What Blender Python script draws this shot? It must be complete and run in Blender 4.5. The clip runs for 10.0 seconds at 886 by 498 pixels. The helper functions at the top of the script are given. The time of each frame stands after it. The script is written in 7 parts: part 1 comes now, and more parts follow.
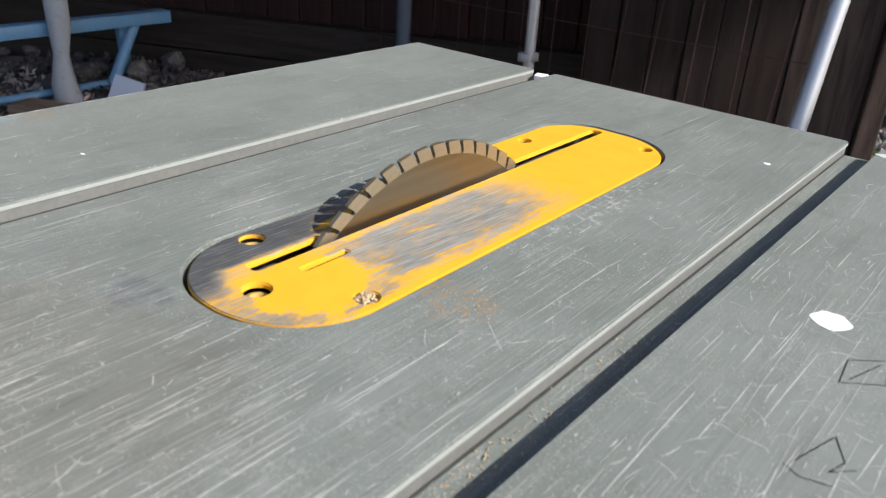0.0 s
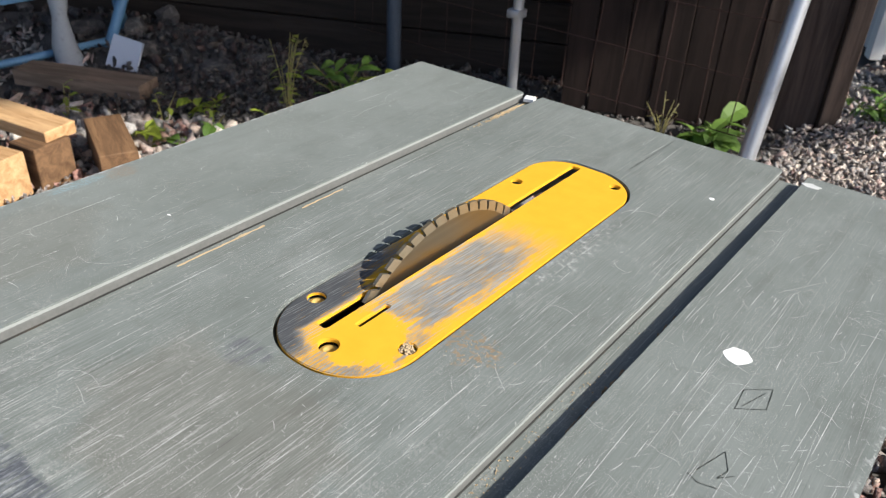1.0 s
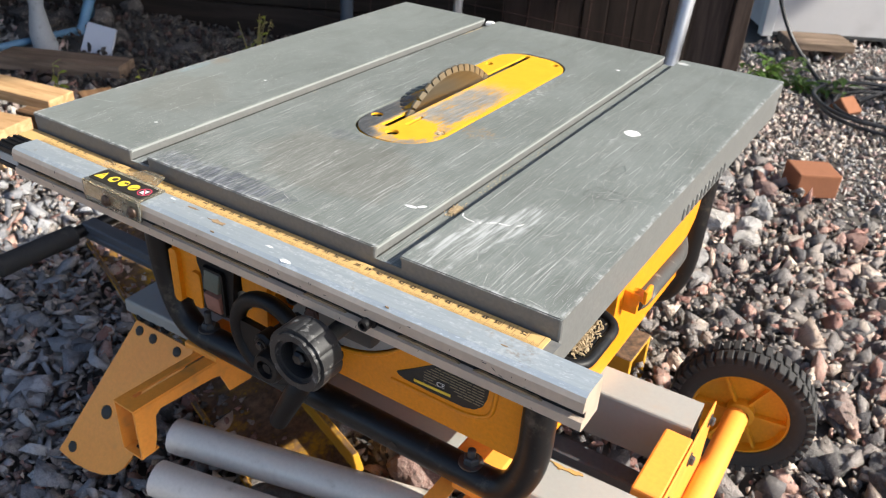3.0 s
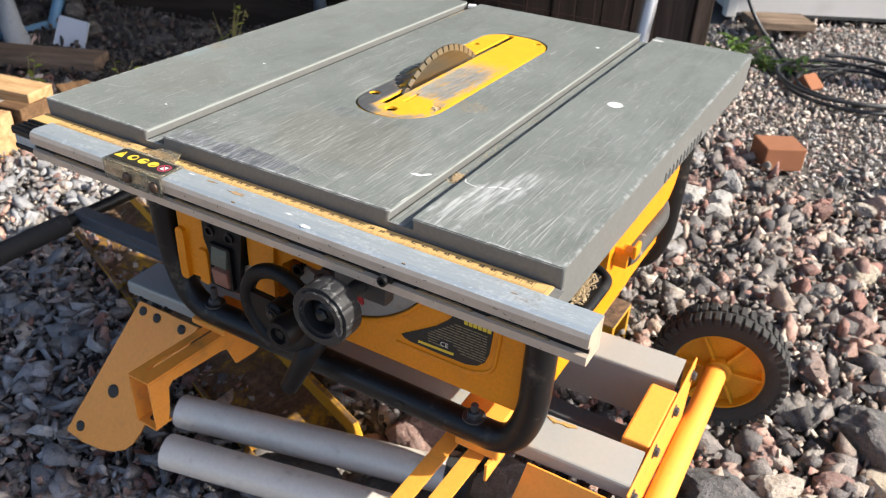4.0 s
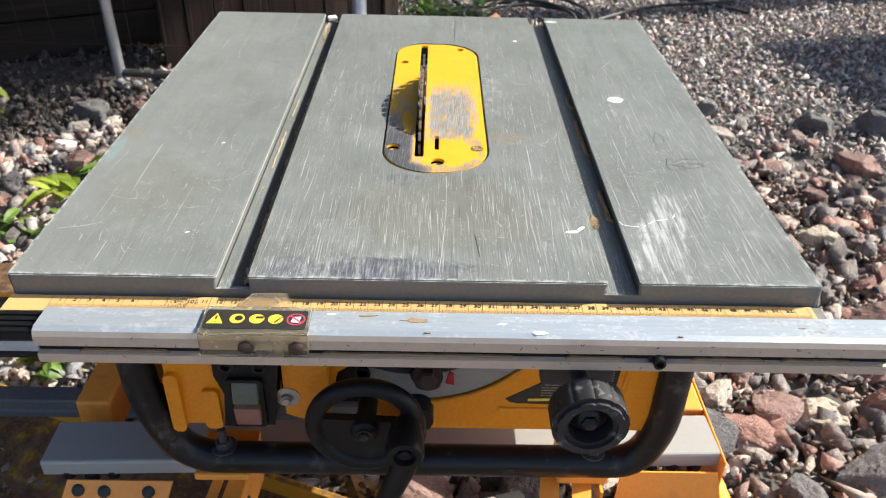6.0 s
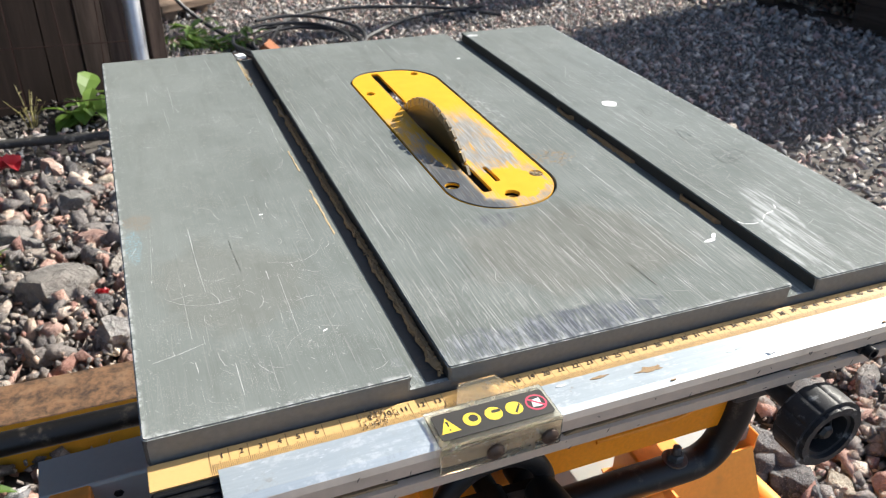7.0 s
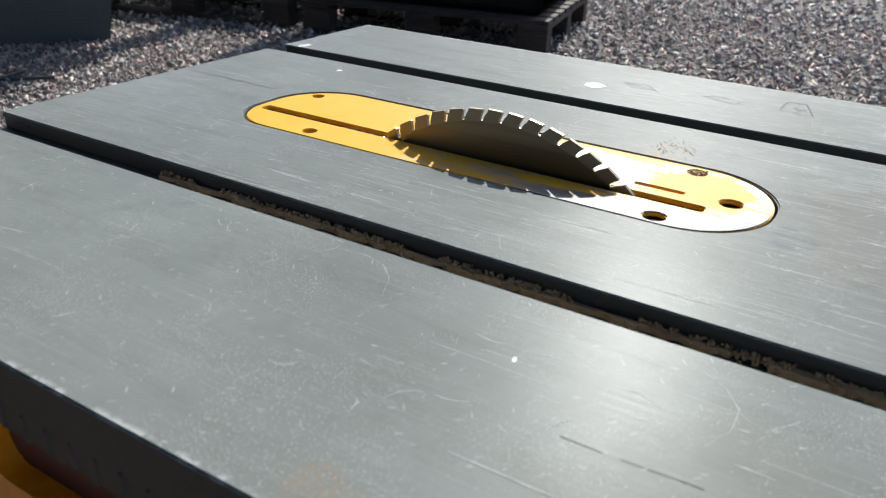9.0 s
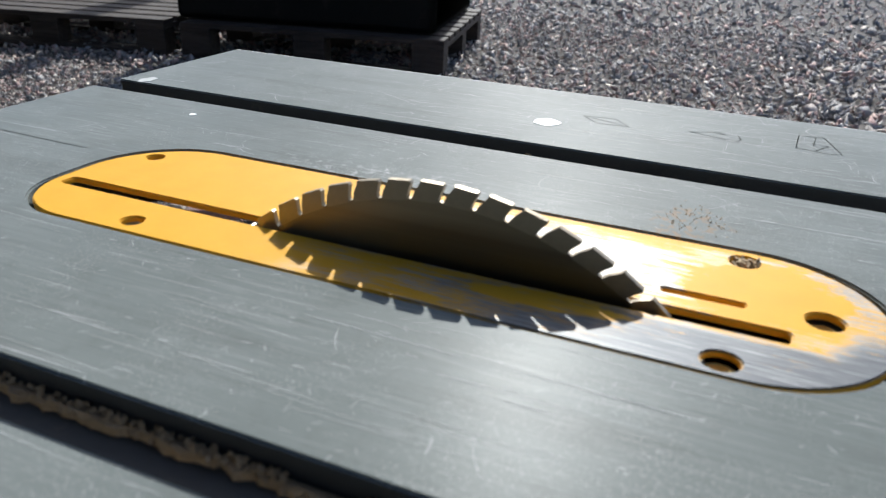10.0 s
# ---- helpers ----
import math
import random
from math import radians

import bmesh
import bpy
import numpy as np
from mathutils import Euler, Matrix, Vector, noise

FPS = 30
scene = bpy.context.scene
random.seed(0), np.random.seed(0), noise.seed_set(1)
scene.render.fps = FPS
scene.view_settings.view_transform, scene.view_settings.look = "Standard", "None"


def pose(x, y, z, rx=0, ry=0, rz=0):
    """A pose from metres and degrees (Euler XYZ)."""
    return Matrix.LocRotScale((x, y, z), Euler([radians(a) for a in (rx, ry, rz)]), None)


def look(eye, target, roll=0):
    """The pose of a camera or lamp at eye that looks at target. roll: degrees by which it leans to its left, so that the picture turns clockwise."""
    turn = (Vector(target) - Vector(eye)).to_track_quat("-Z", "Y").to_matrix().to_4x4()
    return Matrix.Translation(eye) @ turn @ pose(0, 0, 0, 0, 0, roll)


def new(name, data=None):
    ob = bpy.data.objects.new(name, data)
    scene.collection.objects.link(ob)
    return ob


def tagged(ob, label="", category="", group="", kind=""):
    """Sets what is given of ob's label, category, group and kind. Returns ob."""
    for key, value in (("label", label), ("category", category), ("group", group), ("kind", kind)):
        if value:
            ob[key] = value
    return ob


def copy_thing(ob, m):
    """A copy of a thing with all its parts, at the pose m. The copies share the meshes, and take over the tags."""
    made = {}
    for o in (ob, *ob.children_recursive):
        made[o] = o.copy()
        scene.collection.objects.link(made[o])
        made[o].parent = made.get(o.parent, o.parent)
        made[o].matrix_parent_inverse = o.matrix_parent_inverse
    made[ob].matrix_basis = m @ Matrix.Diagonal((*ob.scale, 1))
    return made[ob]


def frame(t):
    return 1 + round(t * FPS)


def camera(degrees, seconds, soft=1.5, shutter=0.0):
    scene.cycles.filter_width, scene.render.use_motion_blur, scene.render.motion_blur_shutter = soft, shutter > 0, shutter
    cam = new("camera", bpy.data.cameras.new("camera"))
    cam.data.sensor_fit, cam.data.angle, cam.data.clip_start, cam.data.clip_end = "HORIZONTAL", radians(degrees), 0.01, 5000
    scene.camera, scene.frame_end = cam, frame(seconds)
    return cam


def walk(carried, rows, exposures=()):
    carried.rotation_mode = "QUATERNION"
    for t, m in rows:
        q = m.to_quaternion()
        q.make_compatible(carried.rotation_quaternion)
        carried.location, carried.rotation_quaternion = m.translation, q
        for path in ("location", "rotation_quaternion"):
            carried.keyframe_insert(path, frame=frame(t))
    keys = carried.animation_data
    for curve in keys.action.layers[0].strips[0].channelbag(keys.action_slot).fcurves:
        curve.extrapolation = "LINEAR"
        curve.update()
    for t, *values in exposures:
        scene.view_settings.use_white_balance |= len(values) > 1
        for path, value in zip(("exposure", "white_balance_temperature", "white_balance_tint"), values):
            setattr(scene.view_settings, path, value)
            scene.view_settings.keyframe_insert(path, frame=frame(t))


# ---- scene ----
cam = camera(58.9, 10.0, 1.1)
cam.data.dof.use_dof, cam.data.dof.focus_distance, cam.data.dof.aperture_fstop = True, 0.58, 18.0
PATH = [
    (0, (0.503, 0.008, 0.712), (-0.609, 1.422, -0.162), 3.6),
    (0.5, (0.516, -0.008, 0.806), (-0.562, 1.368, -0.167), 3.1),
    (1, (0.535, -0.064, 0.838), (-0.495, 1.298, -0.202), 2.8),
    (1.5, (0.563, -0.16, 0.839), (-0.424, 1.218, -0.222), 2.5),
    (2, (0.597, -0.24, 0.844), (-0.35, 1.18, -0.199), 2.8),
    (2.5, (0.652, -0.324, 0.841), (-0.267, 1.132, -0.177), 3.0),
    (3, (0.688, -0.393, 0.842), (-0.215, 1.073, -0.175), 3.2),
    (3.2, (0.702, -0.413, 0.845), (-0.207, 1.05, -0.172), 3.0),
    (4.3, (0.677, -0.462, 0.849), (-0.086, 1.057, -0.203), 2.6),
    (4.5, (0.648, -0.469, 0.855), (-0.056, 1.072, -0.208), 2.5),
    (4.7, (0.606, -0.477, 0.861), (-0.036, 1.087, -0.208), 2.4),
    (5, (0.534, -0.483, 0.86), (0.008, 1.117, -0.218), 2.4),
    (5.2, (0.495, -0.483, 0.857), (0.059, 1.141, -0.227), 2.4),
    (6.3, (0.174, -0.416, 0.868), (0.39, 1.249, -0.219), 2.0),
    (6.5, (0.121, -0.393, 0.852), (0.464, 1.273, -0.199), 2.6),
    (7, (-0.005, -0.317, 0.838), (0.664, 1.259, -0.196), 1.9),
    (7.5, (-0.1, -0.206, 0.816), (0.848, 1.24, -0.188), 1.4),
    (8, (-0.159, -0.088, 0.78), (1.039, 1.188, -0.188), 1.5),
    (8.5, (-0.191, 0.034, 0.731), (1.21, 1.125, -0.188), 1.8),
    (9, (-0.143, 0.12, 0.707), (1.403, 1.027, -0.179), 2.3),
    (9.5, (-0.05, 0.186, 0.682), (1.586, 0.96, -0.168), 2.5),
    (10, (0.01, 0.214, 0.674), (1.687, 0.914, -0.159), 2.2),
]
walk(cam, [(t, look(eye, target, roll)) for t, eye, target, roll in PATH],
     exposures=[(0, 0.70, 6300, 10), (1.5, 0.68, 6300, 9), (2.5, 0.88, 6400, 9), (5, 0.98, 6550, 10), (6.5, 1.02, 6500, 9), (7.5, 0.92, 6330, 8), (8.2, 0.82, 6250, 8), (9, 0.57, 6080, 8), (10, 0.44, 5880, 8)])

# ---- daylight ----
SUN_AZ, SUN_EL = 14.5, 36.0  # degrees from +x towards +y, and above the horizon
world = bpy.data.worlds.new("sky")
scene.world = world
world.use_nodes = True
wn = world.node_tree.nodes
sky = wn.new("ShaderNodeTexSky")
sky.sky_type, sky.sun_disc = "NISHITA", False
sky.air_density, sky.dust_density, sky.ozone_density = 0.75, 1.8, 0.6
sky.sun_elevation, sky.sun_rotation = radians(SUN_EL), radians(90 - SUN_AZ)
wn["Background"].inputs["Strength"].default_value = 0.135
world.node_tree.links.new(sky.outputs[0], wn["Background"].inputs["Color"])
sun_data = bpy.data.lights.new("sun", "SUN")
sun_data.energy, sun_data.angle, sun_data.color = 4.8, radians(0.53), (1.0, 0.945, 0.85)
sun = new("sun", sun_data)
sun_way = Vector((math.cos(radians(SUN_EL)) * math.cos(radians(SUN_AZ)), math.cos(radians(SUN_EL)) * math.sin(radians(SUN_AZ)), math.sin(radians(SUN_EL))))
sun.matrix_world = look(sun_way * 30, (0, 0, 0))

TOP = 0.55      # saw table's upper face
GROUND = -0.06


# ---- materials ----
class Nodes:
    """A small shorthand for a node material with one Principled surface."""

    def __init__(self, name, rough=0.6, metal=0.0, color=(0.5, 0.5, 0.5)):
        self.mat = bpy.data.materials.new(name)
        self.mat.use_nodes = True
        self.tree = self.mat.node_tree
        self.bsdf = self.tree.nodes["Principled BSDF"]
        self.bsdf.inputs["Roughness"].default_value = rough
        self.bsdf.inputs["Metallic"].default_value = metal
        self.bsdf.inputs["Base Color"].default_value = (*color, 1)
        self.coord = self.add("ShaderNodeTexCoord").outputs["Object"]

    def add(self, kind, **values):
        n = self.tree.nodes.new(kind)
        for k, v in values.items():
            n.inputs[k.replace("_", " ")].default_value = v
        return n

    def link(self, a, b):
        self.tree.links.new(a, b)

    def put(self, socket, out):
        self.link(out, self.bsdf.inputs[socket])

    def mapped(self, scale=(1, 1, 1), turn=0.0, shift=(0, 0, 0)):
        m = self.add("ShaderNodeMapping", Scale=tuple(1 / v for v in scale), Rotation=(0, 0, radians(turn)), Location=shift)
        m.vector_type = "TEXTURE"
        self.link(self.coord, m.inputs["Vector"])
        return m.outputs[0]

    def noise(self, scale, detail=4.0, rough=0.55, vector=None, distort=0.0):
        n = self.add("ShaderNodeTexNoise", Scale=scale, Detail=detail, Roughness=rough, Distortion=distort)
        self.link(vector or self.coord, n.inputs["Vector"])
        return n.outputs["Fac"]

    def voronoi(self, scale, vector=None, feature="F1"):
        n = self.add("ShaderNodeTexVoronoi", Scale=scale)
        n.feature = feature
        self.link(vector or self.coord, n.inputs["Vector"])
        return n

    def strokes(self, pitch, reach, turn, shift, width, share, soft=0.72):
        """Separate fine strokes: one in each cell of pitch x reach metres, kept in that share of the cells, each of its own strength."""
        v = self.voronoi(1.0, self.mapped((1 / pitch, 1 / reach, 1), turn, shift))
        v.voronoi_dimensions = "2D"
        tint = self.add("ShaderNodeSeparateColor")
        self.link(v.outputs["Color"], tint.inputs[0])
        here = self.math("MULTIPLY", self.step(tint.outputs[0], 1 - share, 1 - share + 0.01), self.math("ADD", 0.25, self.math("MULTIPLY", tint.outputs[1], 0.75)))
        return self.math("MULTIPLY", self.step(v.outputs["Distance"], width, width * soft), here)

    def ramp(self, fac, stops, mode="LINEAR"):
        n = self.add("ShaderNodeValToRGB")
        n.color_ramp.interpolation = mode
        e = n.color_ramp.elements
        while len(e) < len(stops):
            e.new(0.5)
        for el, (p, c) in zip(e, stops):
            el.position = p
            el.color = (*c, 1) if isinstance(c, tuple) else (c, c, c, 1)
        self.link(fac, n.inputs[0])
        return n.outputs[0]

    def mix(self, fac, a, b, blend="MIX"):
        n = self.tree.nodes.new("ShaderNodeMix")
        n.data_type, n.blend_type = "RGBA", blend
        for sock, v in ((n.inputs[0], fac), (n.inputs[6], a), (n.inputs[7], b)):
            if isinstance(v, (int, float)):
                sock.default_value = v
            elif isinstance(v, tuple):
                sock.default_value = (*v, 1)
            else:
                self.link(v, sock)
        return n.outputs[2]

    def math(self, op, a, b=0.0, c=0.0, clamp=False):
        n = self.tree.nodes.new("ShaderNodeMath")
        n.operation, n.use_clamp = op, clamp
        for sock, v in zip(n.inputs, (a, b, c)):
            if isinstance(v, (int, float)):
                sock.default_value = v
            else:
                self.link(v, sock)
        return n.outputs[0]

    def step(self, value, lo, hi):
        """0 below lo, 1 above hi (lo may be the greater)."""
        n = self.add("ShaderNodeMapRange")
        n.interpolation_type = "SMOOTHSTEP"
        n.inputs["From Min"].default_value, n.inputs["From Max"].default_value = lo, hi
        self.link(value, n.inputs["Value"])
        return n.outputs[0]

    def axes(self):
        n = self.add("ShaderNodeSeparateXYZ")
        self.link(self.coord, n.inputs[0])
        return n.outputs

    def blot(self, x, y, rx, ry, ragged=0.5, scale=60.0, turn=0.0):
        """A soft ragged patch round (x, y): 1 inside, 0 outside."""
        ax = self.axes()
        c, s = math.cos(radians(turn)), math.sin(radians(turn))
        dx, dy = self.math("SUBTRACT", ax[0], x), self.math("SUBTRACT", ax[1], y)
        u = self.math("ADD", self.math("MULTIPLY", dx, c / rx), self.math("MULTIPLY", dy, s / rx))
        v = self.math("ADD", self.math("MULTIPLY", dx, -s / ry), self.math("MULTIPLY", dy, c / ry))
        d = self.math("SQRT", self.math("ADD", self.math("MULTIPLY", u, u), self.math("MULTIPLY", v, v)))
        d = self.math("ADD", d, self.math("MULTIPLY", self.math("SUBTRACT", self.noise(scale, 5.0, 0.65), 0.5), ragged * 2))
        return self.step(d, 1.15, 0.75)

    def bump(self, height, strength=0.3, distance=0.002):
        b = self.add("ShaderNodeBump", Strength=strength, Distance=distance)
        self.link(height, b.inputs["Height"])
        self.put("Normal", b.outputs[0])


def plain(name, color, rough=0.5, metal=0.0, dirt=(0.12, 0.10, 0.08), amount=0.4, scale=30.0, vary=0.25, relief=0.15, spec=0.5):
    """Paint, plastic or metal with fine mottling, grime in patches and a little relief."""
    n = Nodes(name, rough, metal, color)
    n.bsdf.inputs["Specular IOR Level"].default_value = spec
    fine, broad = n.noise(scale * 8, 3.0), n.noise(scale, 5.0, 0.65)
    dark = tuple(c * (1 - vary) for c in color)
    light = tuple(min(1, c * (1 + vary * 0.6)) for c in color)
    col = n.mix(fine, dark, light)
    col = n.mix(n.math("MULTIPLY", n.step(broad, 0.54, 0.78), amount), col, dirt)
    n.put("Base Color", col)
    n.put("Roughness", n.math("ADD", rough - 0.1, n.math("MULTIPLY", broad, 0.22)))
    n.bump(fine, relief, 0.0006)
    return n.mat


def make_table_metal():
    n = Nodes("worn_grey_cast_table", 0.48, 0.0)
    n.bsdf.inputs["Specular IOR Level"].default_value = 0.027
    ax = n.axes()
    grain = n.noise(1.0, 2.0, 0.5, n.mapped((1500, 16, 20), 0.6))
    broad = n.noise(9.0, 5.0, 0.6)
    smear = n.noise(1.0, 4.0, 0.6, n.mapped((60, 9, 20)))
    mottle = n.noise(70.0, 5.0, 0.7)
    col = n.mix(n.step(broad, 0.3, 0.7), (0.145, 0.160, 0.150), (0.180, 0.197, 0.187))
    col = n.mix(n.math("MULTIPLY", n.step(smear, 0.48, 0.72), 0.40), col, (0.104, 0.110, 0.102))
    col = n.mix(n.math("MULTIPLY", n.step(mottle, 0.50, 0.68), 0.22), col, (0.095, 0.100, 0.090))
    front = n.step(ax[1], 0.36, 0.02)
    edge = n.math("ADD", 0.22, n.math("MULTIPLY", n.math("MULTIPLY", front, n.math("ADD", 0.45, n.math("MULTIPLY", n.step(ax[0], 0.05, 0.14), 0.55))), 0.78))
    col = n.mix(n.math("MULTIPLY", n.step(ax[0], 0.12, 0.0), 0.30), col, (0.215, 0.233, 0.219))
    soil = n.blot(0.275, 0.095, 0.085, 0.060, 0.7, 22.0)
    col = n.mix(n.math("MULTIPLY", soil, 0.30), col, (0.150, 0.130, 0.105))
    col = n.mix(n.math("MULTIPLY", n.blot(0.035, 0.130, 0.045, 0.06, 0.8, 25.0), 0.22), col, (0.120, 0.105, 0.080))
    # the feed has drawn fine lines over the whole table, closest in the middle and at the front
    lines = n.math("MULTIPLY", n.math("ADD", 0.45, n.math("MULTIPLY", edge, 0.55)), n.math("ADD", 0.30, n.math("MULTIPLY", n.step(ax[0], 0.06, 0.20), 0.70)))
    lines = n.math("MULTIPLY", lines, n.math("SUBTRACT", 0.92, n.math("MULTIPLY", n.step(ax[0], 0.405, 0.415), 0.38)))
    worn = n.math("MULTIPLY", lines, n.step(n.noise(1.0, 4.0, 0.6, n.mapped((26, 12, 20), 0.0, (1, 5, 0))), 0.34, 0.62))
    col = n.mix(n.math("MULTIPLY", n.step(grain, 0.52, 0.34), n.math("MULTIPLY", lines, 0.30)), col, (0.074, 0.082, 0.074))
    col = n.mix(n.math("MULTIPLY", n.step(grain, 0.55, 0.68), n.math("MULTIPLY", lines, 0.22)), col, (0.34, 0.34, 0.325))
    for pitch, reach, turn, shift, width, share, much, tone, where in (
            (0.0010, 0.050, 0.8, (0.3, 0.1, 0), 0.19, 0.60, 0.60, (0.42, 0.42, 0.40), worn),
            (0.0014, 0.110, -1.6, (1.3, 2.1, 0), 0.13, 0.60, 0.75, (0.48, 0.48, 0.46), worn),
            (0.0030, 0.260, 0.2, (2.3, 0.7, 0), 0.075, 0.60, 0.85, (0.52, 0.52, 0.50), lines),
            (0.0045, 0.380, -3.6, (4.1, 3.3, 0), 0.042, 0.55, 0.75, (0.50, 0.50, 0.48), lines),
            (0.0060, 0.260, 4.6, (5.7, 1.9, 0), 0.030, 0.50, 0.70, (0.48, 0.48, 0.46), lines),
            (0.0013, 0.070, -0.4, (6.1, 4.4, 0), 0.15, 0.50, 0.55, (0.062, 0.068, 0.062), lines),
            (0.0040, 0.190, 1.2, (7.7, 5.2, 0), 0.070, 0.40, 0.70, (0.052, 0.056, 0.052), lines)):
        col = n.mix(n.math("MULTIPLY", n.strokes(pitch, reach, turn, shift, width, share), n.math("MULTIPLY", where, much)), col, tone)
    # knocks and scratches across it
    for pitch, reach, turn, shift, width, share, much in (
            (0.007, 0.060, 38.0, (0.9, 6.1, 0), 0.030, 0.6, 0.65), (0.008, 0.080, -52.0, (3.9, 2.2, 0), 0.026, 0.6, 0.65), (0.009, 0.090, 82.0, (6.4, 0.4, 0), 0.022, 0.6, 0.6), (0.008, 0.050, 14.0, (8.2, 7.5, 0), 0.030, 0.6, 0.65)):
        col = n.mix(n.math("MULTIPLY", n.strokes(pitch, reach, turn, shift, width, share), much), col, (0.50, 0.51, 0.49))
    speck = n.math("MULTIPLY", n.step(n.noise(1300.0, 2.0, 0.5), 0.61, 0.67), n.step(n.noise(30.0, 4.0, 0.6), 0.38, 0.58))
    col = n.mix(n.math("MULTIPLY", speck, 0.55), col, (0.50, 0.50, 0.47))
    # chalky bloom where boards have been pushed over the front
    bloom = n.math("MULTIPLY", n.step(n.noise(26.0, 6.0, 0.7), 0.50, 0.70), n.step(n.noise(420.0, 4.0, 0.7), 0.44, 0.62))
    col = n.mix(n.math("MULTIPLY", bloom, n.math("MULTIPLY", edge, 0.30)), col, (0.40, 0.40, 0.38))
    # stains: dark rubbed patch and bare metal by the front edge, scuffed corner, rust and chalk marks
    streak = n.noise(1.0, 4.0, 0.7, n.mapped((700, 30, 1)))
    rub = n.math("MAXIMUM", n.blot(0.232, 0.014, 0.060, 0.015, 1.0, 75.0), n.math("MULTIPLY", n.blot(0.165, 0.013, 0.030, 0.013, 1.0, 75.0), 0.6))
    rub = n.math("MULTIPLY", rub, n.step(n.math("ADD", streak, n.math("MULTIPLY", n.noise(110.0, 4.0, 0.7), 0.5)), 0.62, 0.82))
    col = n.mix(n.math("MULTIPLY", rub, 0.78), col, (0.080, 0.087, 0.110))
    rub2 = n.math("MULTIPLY", n.blot(0.236, 0.148, 0.016, 0.012, 0.9, 80.0), n.step(streak, 0.40, 0.60))
    col = n.mix(n.math("MULTIPLY", rub2, 0.6), col, (0.085, 0.085, 0.105))
    chalk = n.noise(1.0, 4.0, 0.7, n.mapped((900, 70, 1), 0.0, (3, 8, 0)))
    bare = n.math("MULTIPLY", n.blot(0.205, 0.010, 0.085, 0.017, 0.9, 50.0), n.step(chalk, 0.47, 0.60))
    col = n.mix(n.math("MULTIPLY", bare, 0.52), col, (0.35, 0.365, 0.40))
    scuff = n.math("MULTIPLY", n.blot(0.440, 0.060, 0.018, 0.080, 0.9, 45.0, -14.0), n.step(n.noise(1.0, 6.0, 0.75, n.mapped((210, 13, 1), -2.0, (6, 3, 0))), 0.44, 0.62))
    col = n.mix(n.math("MULTIPLY", scuff, 0.55), col, (0.56, 0.57, 0.57))
    dust = n.math("MULTIPLY", n.blot(0.322, 0.37, 0.012, 0.07, 1.0, 70.0), n.step(n.noise(160.0, 4.0, 0.7), 0.5, 0.66))
    col = n.mix(n.math("MULTIPLY", dust, 0.35), col, (0.55, 0.55, 0.53))
    rust = n.math("MULTIPLY", n.blot(0.33, 0.236, 0.02, 0.016, 0.9, 90.0), n.step(n.noise(240.0, 3.0), 0.5, 0.6))
    col = n.mix(n.math("MULTIPLY", rust, 0.6), col, (0.26, 0.17, 0.09))
    rust2 = n.math("MULTIPLY", n.blot(-0.018, 0.232, 0.010, 0.014, 0.8, 90.0), n.step(n.noise(700.0, 4.0), 0.42, 0.6))
    col = n.mix(n.math("MULTIPLY", rust2, 0.5), col, (0.24, 0.16, 0.10))
    blue = n.math("MULTIPLY", n.blot(-0.022, 0.196, 0.006, 0.026, 0.8, 90.0), n.step(n.noise(700.0, 4.0), 0.45, 0.62))
    col = n.mix(n.math("MULTIPLY", blue, 0.35), col, (0.20, 0.42, 0.52))
    # pale worn arrises at the front and round the rim
    rim = n.math("MAXIMUM", n.step(ax[1], 0.005, 0.0012), n.math("MAXIMUM", n.step(ax[0], 0.534, 0.5378), n.step(ax[0], -0.0262, -0.0292)))
    rim = n.math("MULTIPLY", rim, n.step(n.noise(150.0, 4.0, 0.7), 0.45, 0.6))
    col = n.mix(n.math("MULTIPLY", rim, 0.6), col, (0.5, 0.51, 0.5))
    n.put("Metallic", n.math("MULTIPLY", rub, 0.30))
    n.put("Base Color", col)
    r = n.math("ADD", 0.27, n.math("MULTIPLY", broad, 0.14))
    n.put("Roughness", n.math("ADD", r, n.math("MULTIPLY", n.math("SUBTRACT", grain, 0.5), 0.16)))
    n.bump(n.math("ADD", n.math("MULTIPLY", grain, 0.5), n.math("MULTIPLY", n.noise(420.0, 3.0), 0.6)), 0.18, 0.0004)
    return n.mat


